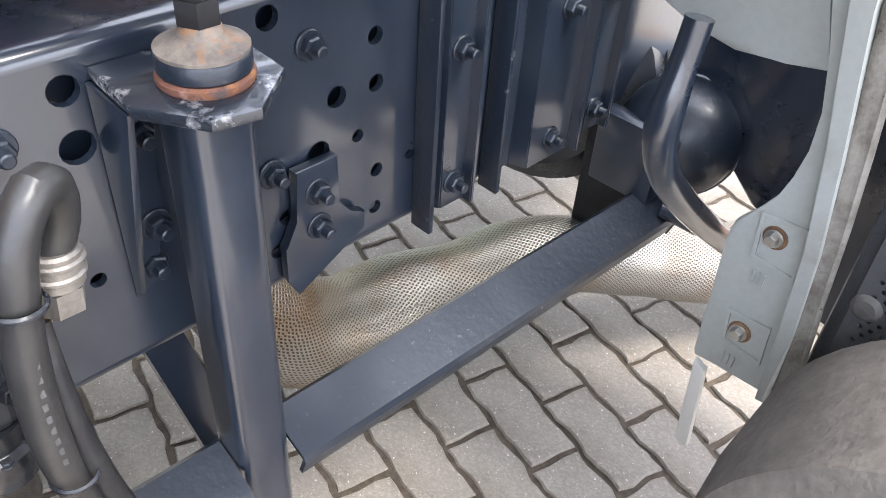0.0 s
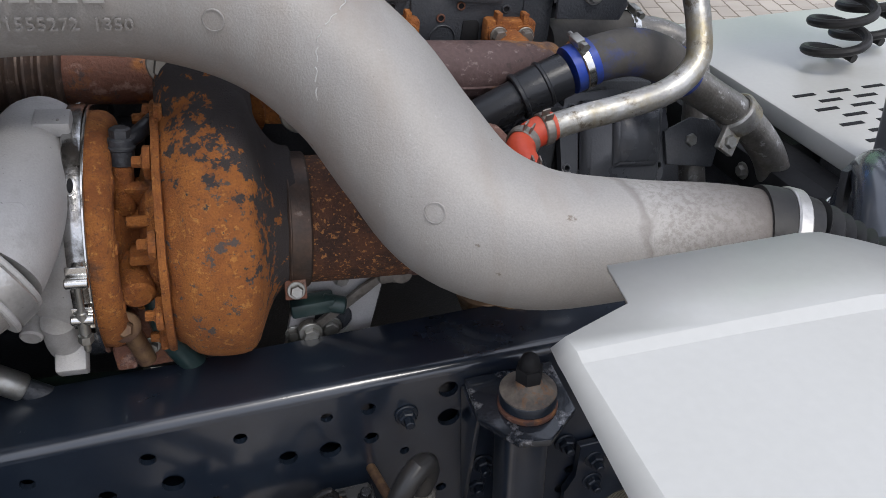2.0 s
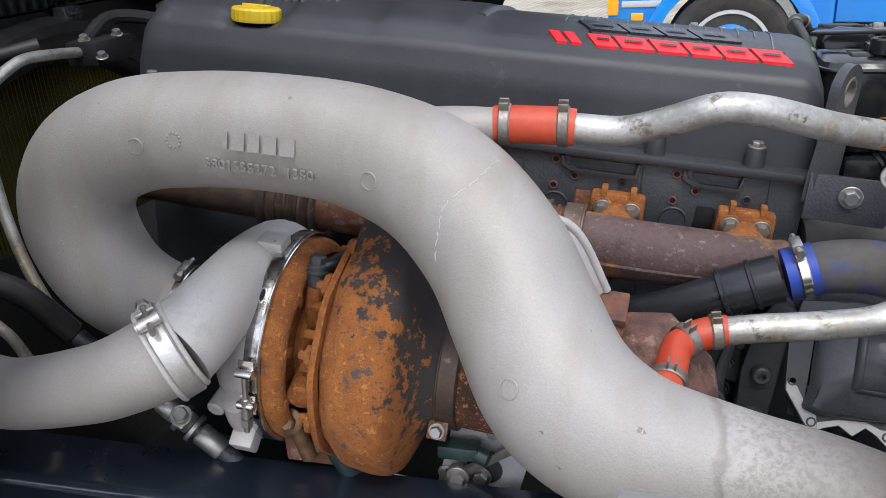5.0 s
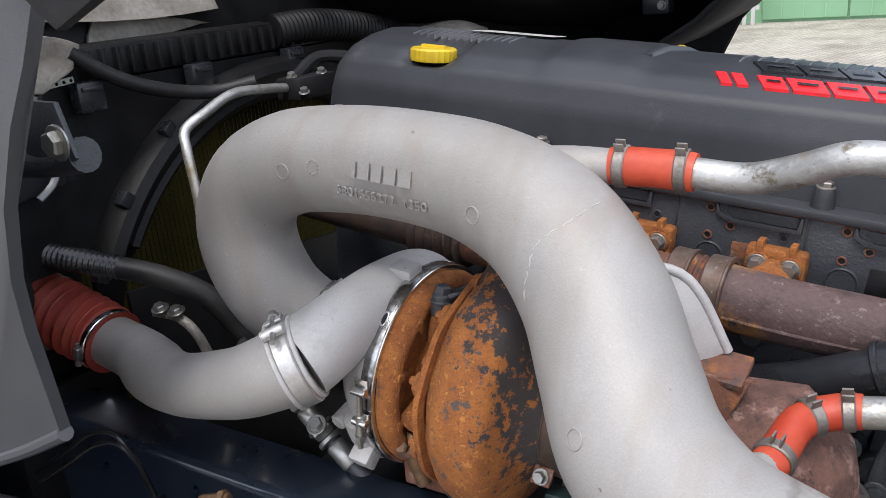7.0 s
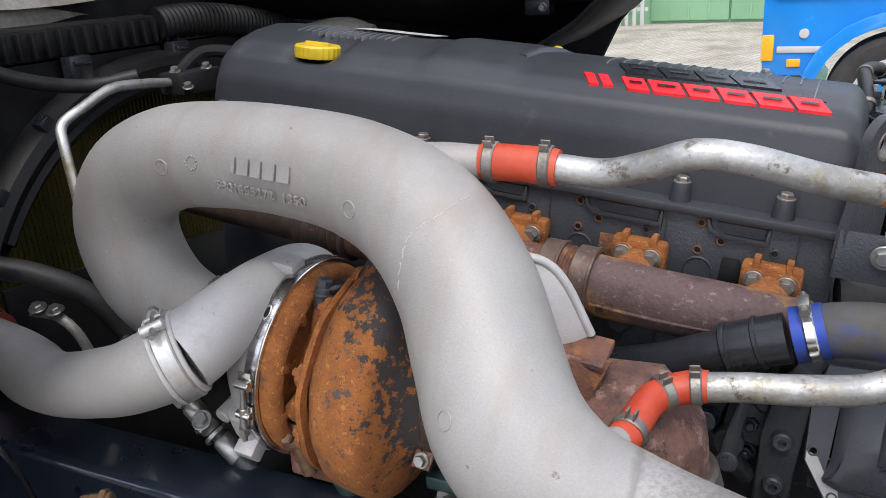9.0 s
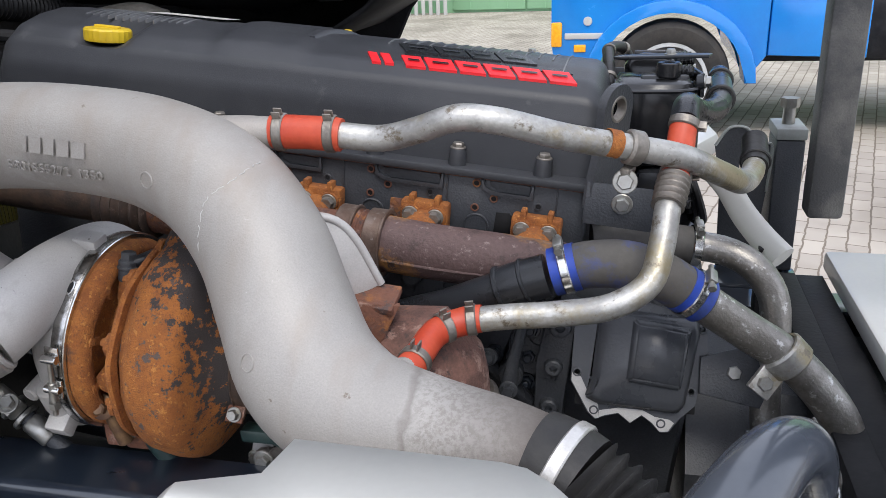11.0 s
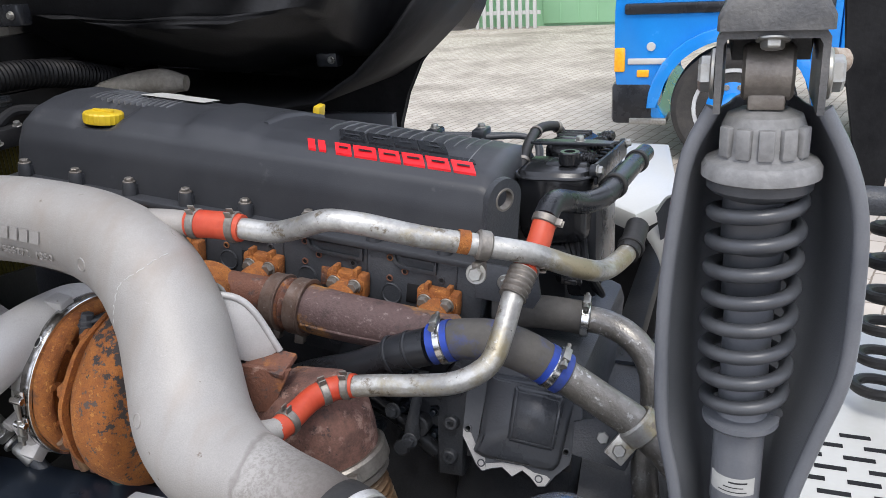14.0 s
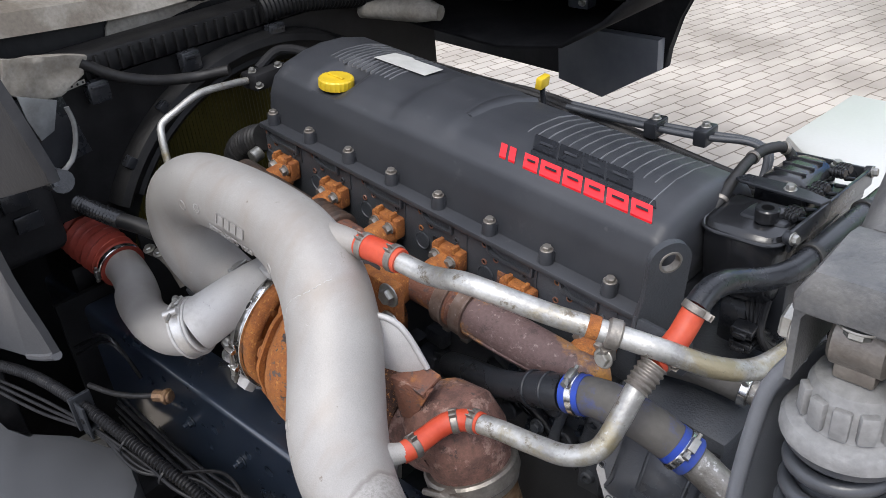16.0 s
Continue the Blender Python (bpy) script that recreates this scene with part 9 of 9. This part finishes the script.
for y0, y1, z in ((-0.4, 0.15, 1.40), (0.2, 0.9, 1.52)):
    bm = bmesh.new()
    tube(bm, [(-0.50, y0, z - 0.05), (-0.485, (y0 + y1) / 2, z), (-0.50, y1, z)], 0.012, 10)
    part("fold", bm, INSULATION, tip)

# draped insulation and a pale plastic flap beside the radiator
for out, x0, x1 in (([(0.006, 1.452), (0.072, 1.439), (0.177, 1.415), (0.158, 1.377), (0.101, 1.343), (0.042, 1.352), (-0.017, 1.388)], -0.306, -0.292), ([(0.297, 1.395), (0.378, 1.391), (0.476, 1.401), (0.598, 1.415), (0.426, 1.448), (0.321, 1.447)], -0.457, -0.446)):
    bm = bmesh.new()
    prism(bm, out, x0, x1, mx, 0.003)
    bmesh.ops.triangulate(bm, faces=bm.faces[:])
    bmesh.ops.subdivide_edges(bm, edges=bm.edges[:], cuts=4, use_grid_fill=True)
    for v in bm.verts:
        v.co += 0.006 * noise.noise_vector(v.co * 22.0) + 0.0025 * noise.noise_vector(v.co * 70.0)
    part("insulation", bm, INSULATION, tip, angle=70)
bm = bmesh.new()
prism(bm, [(0.007, 1.374), (0.083, 1.341), (0.057, 1.28), (0.025, 1.268), (0.011, 1.319)], -0.289, -0.285, mx, 0.001)
part("plastic_flap", bm, LAMP_GREY, tip, "pale plastic flap")
bm = bmesh.new()
tube(bm, [(-0.28, y, z) for y, z in [(0.095, 1.323), (0.1, 1.289), (0.091, 1.245), (0.07, 1.206), (0.043, 1.189)]], 0.006, 10, squash=0.5)
part("lamp_trim", bm, LAMP_GREY, tip, "pale curved trim")

bm = bmesh.new()
tube(bm, [(-0.30, 0.98, 1.31, 0.02), (-0.20, 0.99, 1.325, 0.030), (-0.08, 1.00, 1.335, 0.034), (-0.02, 1.01, 1.33, 0.02)], None, 16)
part("insulation", bm, INSULATION, tip)
arch = thing("far_wheel_arch", "black plastic wheel arch liner on the truck's far side", "fender", (0.2, 1.65, 0.95))
bm = bmesh.new()
prism(bm, [(-0.90, 1.60), (-0.90, 1.0), (-0.07, 0.96), (0.10, 0.925), (0.30, 1.045), (0.305, 1.10), (0.33, 1.20), (0.38, 1.30), (0.50, 1.42), (0.60, 1.60)], 1.645, 1.675, m, 0.006)
part("liner", bm, BLACK_MATT, arch)
bm = bmesh.new()
loft(bm, [[(x, y, z) for y in (1.10, 1.40, 1.644)] for x, z in ((0.62, 1.55), (0.52, 1.43), (0.42, 1.34), (0.30, 1.27), (0.10, 1.24), (-0.3, 1.27), (-0.8, 1.30))])
ob = part("shelf", bm, BLACK_MATT, arch)
so = ob.modifiers.new("thickness", "SOLIDIFY")
so.thickness = 0.012
bm = bmesh.new()
prism(bm, [(-0.07, 0.96), (0.10, 0.926), (0.295, 1.046), (0.295, 1.14), (-0.07, 1.14)], 1.600, 1.640, m, 0.004)
part("splash_panel", bm, GUARD, arch, "streaked grey splash panel")
far = thing("far_fender", "white step panel on the truck's far side", "fender", (1.0, 1.4, 0.9))
bm = bmesh.new()
prism(bm, [(0.80, 1.34), (0.83, 1.69), (1.15, 1.67), (1.22, 1.15), (1.14, 0.97)], 1.0, 1.05, None, 0.012)
part("panel", bm, WHITE, far)
bm = bmesh.new()
box(bm, (0.86, 1.60, 0.25), (1.14, 1.66, 0.998), 0.01)
box(bm, (1.10, 0.805, 0.70), (1.16, 1.60, 0.76), 0.006)
part("step_frame", bm, BLACK_MATT, far)

# ---- behind the cab: slotted white cover and coiled air lines ----
deck = thing("deck_plate", "white painted deck plate with rows of slots", "deck plate", (1.95, 0.55, 0.83))
slots = [(1.445 + 0.070 * i + 0.03 * (j % 2), 0.16 + 0.030 * j) for i in range(12) for j in range(9)]
bm = bmesh.new()
box(bm, (1.395, 0.13, 0.862), (2.40, 0.82, 0.900), 0.008)
part("plate", bm, WHITE, deck)
# the plate is uncut; black strips on top paint the slots' dark openings
for x, y in slots:
    bm = bmesh.new()
    box(bm, (x, y, 0.9002), (x + 0.042, y + 0.010, 0.9008))
    part("slot", bm, BLACK_MATT, deck)
for k, (x, y, z, n, r) in enumerate(((1.590, 0.50, 0.912, 7, 0.050), (1.70, 0.56, 0.912, 7, 0.052))):
    bm = bmesh.new()
    pts = [(x + r * math.cos(2 * math.pi * i / 18), y + r * math.sin(2 * math.pi * i / 18), z + 0.052 * i / 18) for i in range(18 * n)]
    pts += [(x + r, y + 0.1, z + 0.052 * n + 0.1), (x + 0.1, y + 0.15, z + 0.052 * n + 0.35)]
    tube(bm, pts, 0.0085, 10, 0.03)
    solo("air_coil", bm, RUBBER, "black coiled air line hanging behind the cab", "hose", "coiled air lines")
post = thing("rear_post", "black steel upright behind the strut", "post", (1.5, 0.55, 0.8))
bm = bmesh.new()
prism(bm, [(1.47, 1.60), (1.49, 1.40), (1.53, 1.19), (1.56, 1.20), (1.60, 1.75), (1.56, 1.9)], 0.61, 0.63, m, 0.003)
part("blade", bm, BLACK_MATT, post)
bm = bmesh.new()
cyl(bm, (1.40, 0.40, 1.27), (1.70, 0.40, 1.265), 0.020, 16, bevel=0.002)
cyl(bm, (1.42, 0.15, 1.30), (1.42, 0.15, 0.8), 0.02, 12)
part("bar", bm, BLOCK, post)


# ---- lines and cables along the rail ----
def air_hose():
    t = thing("air_hose", "black rubber air hose with a crimped brass fitting", "hose", (0.64, -0.1, 0.5))
    bm = bmesh.new()
    tube(bm, [(0.647, -0.098, 0.745), (0.656, -0.10, 0.768), (0.655, -0.108, 0.795), (0.643, -0.118, 0.803), (0.625, -0.126, 0.785), (0.613, -0.130, 0.745), (0.605, -0.130, 0.67), (0.606, -0.125, 0.60), (0.618, -0.12, 0.53), (0.640, -0.118, 0.46), (0.668, -0.115, 0.39), (0.685, -0.112, 0.30), (0.690, -0.110, 0.20)], 0.0130, 20)
    part("hose", bm, HOSE_DUSTY, t)
    bm = bmesh.new()
    cyl(bm, (0.648, -0.098, 0.750), (0.645, -0.098, 0.722), 0.0175, 20, bevel=0.002)
    ring(bm, (0.6475, -0.098, 0.742), (0.1, 0, 1), 0.016, 0.019, 0.005)
    ring(bm, (0.646, -0.098, 0.732), (0.1, 0, 1), 0.016, 0.019, 0.005)
    lathe(bm, [(0.017, 0), (0.017, 0.018)], basis((0.643, -0.098, 0.704), (0.1, 0, 1)), 6)
    part("crimp", bm, STEEL_DULL, t)
    bm = bmesh.new()
    lathe(bm, [(0.0135, 0), (0.0135, 0.018)], basis((0.640, -0.09, 0.700), (-0.8, 0.3, 0.25)), 6)
    cyl(bm, (0.640, -0.09, 0.700), (0.622, -0.07, 0.705), 0.008, 14)
    cyl(bm, (0.622, -0.07, 0.705), (0.612, -0.001, 0.69), 0.006, 14)
    part("brass_union", bm, BRASS, t, "brass union")
    bm = bmesh.new()
    tube(bm, [(0.625, -0.10, 0.70), (0.622, -0.115, 0.66), (0.624, -0.125, 0.60), (0.634, -0.128, 0.53), (0.655, -0.124, 0.45), (0.680, -0.120, 0.36), (0.700, -0.115, 0.22)], 0.009, 12)
    part("thin_hose", bm, RUBBER, t)
    for k in range(9):
        z = 0.708 - 0.0115 * k
        x = float(np.interp(z, (0.60, 0.67, 0.745), (0.606, 0.605, 0.613)))
        y = float(np.interp(z, (0.60, 0.67, 0.745), (-0.125, -0.130, -0.130)))
        bm = bmesh.new()
        box(bm, (-0.0016, -0.0030, -0.0006), (0.0016, 0.0030, 0.0004), 0, basis((x, y - 0.0130, z), (0, -1, 0.03), (1, 0, 0)))
        part("print_bar", bm, PRINT, t)
    for p, a in (((0.613, -0.130, 0.745), (0.1, 0, 1)), ((0.611, -0.126, 0.585), (0, 0, 1))):
        bm = bmesh.new()
        ring(bm, p, a, 0.0155, 0.0175, 0.005)
        part("cable_tie", bm, BLACK, t)
    return t


air_hose()
rnd = random.Random(11)
loom = thing("rail_loom", "bundle of black cables with plugs along the rail", "cable", (0.4, -0.05, 0.58))
for k in range(9):
    y, z = -0.03 - 0.010 * (k % 3), 0.665 - 0.012 * k
    bm = bmesh.new()
    tube(bm, [(-0.2, y, z - 0.02 + rnd.uniform(-0.03, 0.01)), (0.15, y - 0.02, z - 0.01 + rnd.uniform(-0.02, 0.02)), (0.38, y - 0.015, z + 0.012 + rnd.uniform(-0.01, 0.01)), (0.50, y - 0.01, z + 0.03), (0.575, y - 0.01, 0.70 - 0.014 * k)], rnd.choice((0.0030, 0.0042, 0.0065)), 10)
    part("cable", bm, CABLE, loom)
for k in range(5):
    x, z = 0.40 + 0.035 * k, 0.690 - 0.020 * (k % 3)
    bm = bmesh.new()
    cyl(bm, (x - 0.028, -0.055, z - 0.006), (x + 0.024, -0.055, z + 0.006), 0.0095, 14, bevel=0.002)
    ring(bm, (x, -0.055, z), (1, 0, 0.15), 0.009, 0.0125, 0.008)
    part("plug", bm, CABLE, loom)
valve = thing("air_valve", "black cast air valve with unions and thin lines on the rail", "valve", (0.58, -0.05, 0.5))
SCREW_DARK = hex_mesh("dark_screw", 0.0045, 0.004, BLACK, 1.3)
bm = bmesh.new()
loft(bm, [[(0.580 + x * k, -0.040 + y * k, z) for x, y in ((-0.034, -0.020), (-0.022, -0.030), (0.020, -0.032), (0.034, -0.018), (0.034, 0.031), (-0.034, 0.031))] for z, k in ((0.592, 0.80), (0.600, 0.96), (0.640, 1.0), (0.648, 0.92), (0.672, 0.90), (0.684, 0.80))], closed=True)
bmesh.ops.bevel(bm, geom=bm.edges[:], offset=0.003, segments=2, affect="EDGES")
part("body", bm, BLACK, valve)
bm = bmesh.new()
lathe(bm, [(0.0, 0.0), (0.022, 0.002), (0.028, 0.010), (0.030, 0.030), (0.034, 0.034), (0.034, 0.044), (0.028, 0.048), (0.028, 0.066)], Matrix.Translation((0.582, -0.046, 0.528)), 28)
part("dome", bm, BLACK_GLOSS, valve, "black valve dome")
for k in range(8):
    a = 2 * math.pi * k / 8
    bolt_at(valve, SCREW_DARK, (0.582 + 0.031 * math.cos(a), -0.046 + 0.031 * math.sin(a), 0.5715), (0, 0, 1), "screw")
for k, (x, y, z, d) in enumerate(((0.548, -0.052, 0.668, (-1, -0.2, 0.3)), (0.547, -0.050, 0.642, (-1, -0.3, 0.1)), (0.547, -0.046, 0.616, (-1, -0.3, -0.1)), (0.570, -0.046, 0.682, (-0.3, -0.2, 1)), (0.594, -0.040, 0.680, (0.2, -0.2, 1)), (0.600, -0.070, 0.630, (0.3, -1, 0.1)))):
    d = Vector(d).normalized()
    p = Vector((x, y, z))
    bm = bmesh.new()
    cyl(bm, p - d * 0.004, p + d * 0.010, 0.0085, 6, bevel=0.001)
    cyl(bm, p + d * 0.010, p + d * 0.022, 0.0065, 16, bevel=0.001)
    part("union", bm, BLACK_GLOSS if k % 3 else BRASS, valve)
    if k < 4:
        q = p + d * 0.020
        bm = bmesh.new()
        tube(bm, [tuple(q), tuple(q + d * 0.03), (x - 0.10, y + 0.005, z + 0.004 - 0.010 * k), (x - 0.22, y + 0.012, z - 0.035 - 0.012 * k), (x - 0.40, y + 0.015, z - 0.060 - 0.010 * k)], 0.0038, 10)
        part("line", bm, CABLE, valve)

# front of the rail: conduit in a clip, brass stub and small pipes
fr = thing("front_conduit", "black corrugated conduit and lines in a clip by the rail", "cable", (0.1, -0.15, 0.7))
bm = bmesh.new()
tube(bm, [(-0.35, -0.25, 0.815), (-0.15, -0.20, 0.835), (0.05, -0.175, 0.832), (0.20, -0.15, 0.790), (0.34, -0.12, 0.730), (0.45, -0.10, 0.655)], 0.0115, 14, ripple=0.0018, pitch=0.008)
part("conduit", bm, CABLE, fr)
for k in range(3):
    bm = bmesh.new()
    tube(bm, [(-0.35, -0.26 - 0.01 * k, 0.79), (-0.10, -0.21 - 0.01 * k, 0.800 - 0.008 * k), (0.08, -0.18, 0.795 - 0.006 * k), (0.22, -0.155 - 0.008 * k, 0.762), (0.31, -0.15 + 0.05 * k, 0.755 - 0.02 * k), (0.40, -0.10 + 0.02 * k, 0.70 - 0.03 * k)], 0.0038, 8)
    part("line", bm, CABLE, fr)
bm = bmesh.new()
box(bm, (0.022, -0.200, 0.780), (0.032, -0.155, 0.862), 0.002)
box(bm, (0.034, -0.194, 0.776), (0.072, -0.188, 0.856), 0.002)
box(bm, (0.022, -0.190, 0.795), (0.072, -0.150, 0.802), 0.001)
clip = part("clip", bm, BLACK, fr)
bm = bmesh.new()
ring(bm, (0.054, -0.195, 0.818), (0, -1, 0), 0.003, 0.006, 0.003, 16, 0.0005)
part("eyelet", bm, DEEP, clip)
for x, y, z in ((0.155, -0.160, 0.797), (0.255, -0.142, 0.762)):
    bm = bmesh.new()
    ring(bm, (x, y, z - 0.008), (0.9, 0.2, -0.35), 0.0185, 0.0200, 0.005, 20, 0.0004)
    part("cable_tie", bm, CABLE, fr)
for k in range(2):
    bm = bmesh.new()
    tube(bm, [(-0.30, -0.06, 0.735 + 0.02 * k), (-0.20, -0.052, 0.80 + 0.02 * k), (-0.12, -0.05, 0.850 + 0.02 * k), (-0.075, -0.045, 0.858 + 0.014 * k), (-0.060, -0.035, 0.830), (-0.055, -0.02, 0.76)], 0.0045, 10)
    part("line", bm, BLACK_GLOSS, fr)
# black sheet added to hide the bright ground behind the beam
tray = thing("ground_cover_sheet", "black sheet added low behind the bumper beam", "panel", (-1.16, 0.1, 0.12))
bm = bmesh.new()
loft(bm, [[(-1.40, y, 0.24), (-1.10, y, 0.20), (-0.93, y, 0.13), (-0.93, y, 0.12), (-1.10, y, 0.19), (-1.40, y, 0.23)] for y in (-0.20, 0.2, 0.6)], closed=True)
part("panel", bm, BLACK_MATT, tray)
stub = thing("pipe_stub", "small brass pipe union with a copper-coloured end", "fitting", (0.13, -0.05, 0.8))
bm = bmesh.new()
tube(bm, [(-0.05, -0.13, 0.815), (0.02, -0.11, 0.815), (0.08, -0.085, 0.822), (0.117, -0.062, 0.828)], 0.006, 10)
part("line", bm, RUBBER, stub)
bm = bmesh.new()
cyl(bm, (0.112, -0.064, 0.826), (0.150, -0.045, 0.830), 0.013, 10, bevel=0.002)
ring(bm, (0.140, -0.050, 0.829), (0.9, 0.4, 0), 0.011, 0.017, 0.01, 8)
part("union", bm, BRASS, stub)
# hydraulic line by the compressor
hy = thing("hydraulic_line", "zinc plated hydraulic unions on a dark line below the turbo", "pipe", (0.32, 0.03, 0.86))
bm = bmesh.new()
tube(bm, [(0.06, 0.10, 0.985), (0.12, 0.098, 0.938), (0.17, 0.096, 0.900), (0.213, 0.094, 0.866), (0.26, 0.092, 0.826), (0.33, 0.09, 0.77)], 0.0120, 18)
part("line", bm, BLOCK, hy)
d = Vector((0.75, -0.03, -0.62)).normalized()
c = Vector((0.205, 0.0935, 0.872))
for a0, a1, r in ((-0.075, -0.050, 0.0165), (-0.046, -0.016, 0.0150), (0.020, 0.060, 0.0155)):
    bm = bmesh.new()
    lathe(bm, [(r - 0.002, 0), (r, 0.003), (r, a1 - a0 - 0.003), (r - 0.002, a1 - a0)], basis(c + d * a0, d), 6 if a0 < -0.06 else 24)
    part("union", bm, ZINC, hy)
bm = bmesh.new()
for a0 in (-0.010, 0.012):
    ring(bm, c + d * a0, d, 0.0145, 0.0200, 0.007, 32, 0.001)
box(bm, (-0.011, -0.014, 0.0), (0.013, 0.014, 0.022), 0.004, basis(c + Vector((0.006, -0.012, 0.012)), (0.2, -0.6, 0.75), d))
clampb = part("saddle", bm, ZINC, hy, "zinc pipe saddle with a bolt")
bolt_at(clampb, BOLT, c + Vector((0.012, -0.027, 0.030)), (0.2, -0.6, 0.75))


lv = thing("lever_bracket", "bare aluminium bracket with a steel link and bolts beneath the turbine", "bracket", (0.58, 0.09, 0.83))
bm = bmesh.new()
pierced(bm, [(0.530, 0.775), (0.538, 0.805), (0.564, 0.906), (0.575, 0.905), (0.590, 0.909), (0.608, 0.914), (0.622, 0.922), (0.634, 0.912), (0.647, 0.906), (0.665, 0.884), (0.644, 0.810), (0.638, 0.775)], [(0.599, 0.832, 0.0235)], 0.118, 0.128, m, 30)
part("plate", bm, CAST_ALU_DULL, lv)
bm = bmesh.new()
cyl(bm, (0.599, 0.127, 0.832), (0.599, 0.121, 0.832), 0.0232, 32)
part("disc", bm, BLOCK, lv, "dark sunken disc")
bm = bmesh.new()
prism(bm, [(0.5665, 0.834), (0.5725, 0.824), (0.640, 0.871), (0.668, 0.890), (0.663, 0.898), (0.634, 0.881)], 0.104, 0.110, m, 0.0015)
ring(bm, (0.5685, 0.107, 0.829), (0, 1, 0), 0.008, 0.0145, 0.012, 28, 0.002)
part("link", bm, STEEL_DULL, lv)
for me, p in ((BOLT, (0.5685, 0.102, 0.829)), (BOLT_SMALL, (0.613, 0.117, 0.890)), (BOLT, (0.594, 0.117, 0.822)), (BOLT_SMALL, (0.549, 0.117, 0.822))):
    bolt_at(lv, me, p, (0, -1, 0))
# grey swivel joint beside it that carries the far end of the link
bm = bmesh.new()
lathe(bm, [(0.018, 0), (0.020, 0.003), (0.020, 0.016), (0.012, 0.020), (0.012, 0.034)], basis((0.680, 0.128, 0.893), (0.1, -1, 0.1)), 28)
box(bm, (0.655, 0.094, 0.886), (0.688, 0.106, 0.906), 0.004)
part("swivel", bm, STEEL_DULL, lv)


# ---- pavers under the rail ----
bm = bmesh.new()
box(bm, (0.50, -0.80, 0.0005), (2.40, 1.16, 0.0135))
bed = part("pavement", bm, SAND)
tagged(bed, "sand-jointed bed of interlocking pavers", "pavement", kind="structure")


def paver_mesh(name, seed):
    """A concrete paver with zigzag edges that lock into the next row."""
    rnd = random.Random(seed)
    L, W = 0.0945, 0.0425
    wave = lambda s: 0.0024 * max(-1.0, min(1.0, 1.5 * (abs(((s + 0.025) % 0.1) / 0.05 - 1) * 2 - 1)))
    side = [(s, W + wave(s)) for s in np.linspace(L, -L, 13)]
    back = [(s, -W + wave(s)) for s in np.linspace(-L, L, 13)]
    out = [(x + rnd.uniform(-0.0022, 0.0022), y + rnd.uniform(-0.0022, 0.0022)) for x, y in side + [(-L - 0.002, 0.015), (-L + 0.002, -0.012)] + back + [(L + 0.003, -0.015), (L - 0.002, 0.012)]]
    bm = bmesh.new()
    low = [bm.verts.new((x, y, 0)) for x, y in out]
    mid = [bm.verts.new((x, y, 0.012)) for x, y in out]
    top = [bm.verts.new((x * 0.978, y * 0.955, 0.016 + rnd.uniform(-0.0006, 0.0006))) for x, y in out]
    n = len(out)
    for p, q in ((low, mid), (mid, top)):
        for k in range(n):
            bm.faces.new((p[k], p[(k + 1) % n], q[(k + 1) % n], q[k]))
    bm.faces.new(top)
    bmesh.ops.recalc_face_normals(bm, faces=bm.faces)
    me = bpy.data.meshes.new(name)
    bm.to_mesh(me)
    bm.free()
    me.materials.append(PAVER)
    return finish(me, 15)


PAVERS = [paver_mesh("paver", k) for k in range(6)]
along_row, across_row = Vector((-0.2425, -0.9702, 0)), Vector((0.9702, -0.2425, 0))
rnd = random.Random(3)
for i in range(-9, 13):
    for j in range(-9, 10):
        p = across_row * (1.434 + 0.094 * i) + along_row * (-0.278 + 0.2 * j + (0.1 if i % 2 else 0.0))
        if not (0.55 < p.x < 2.35 and -0.75 < p.y < 1.1):
            continue
        m = Matrix.Translation((p.x, p.y, 0.003 + rnd.uniform(-0.002, 0.002))) @ Matrix.Rotation(math.radians(-104.04 + rnd.uniform(-0.6, 0.6)), 4, "Z") @ Matrix.Rotation(rnd.uniform(-0.006, 0.006), 4, "X")
        put("paver", PAVERS[rnd.randrange(6)], m, bed)
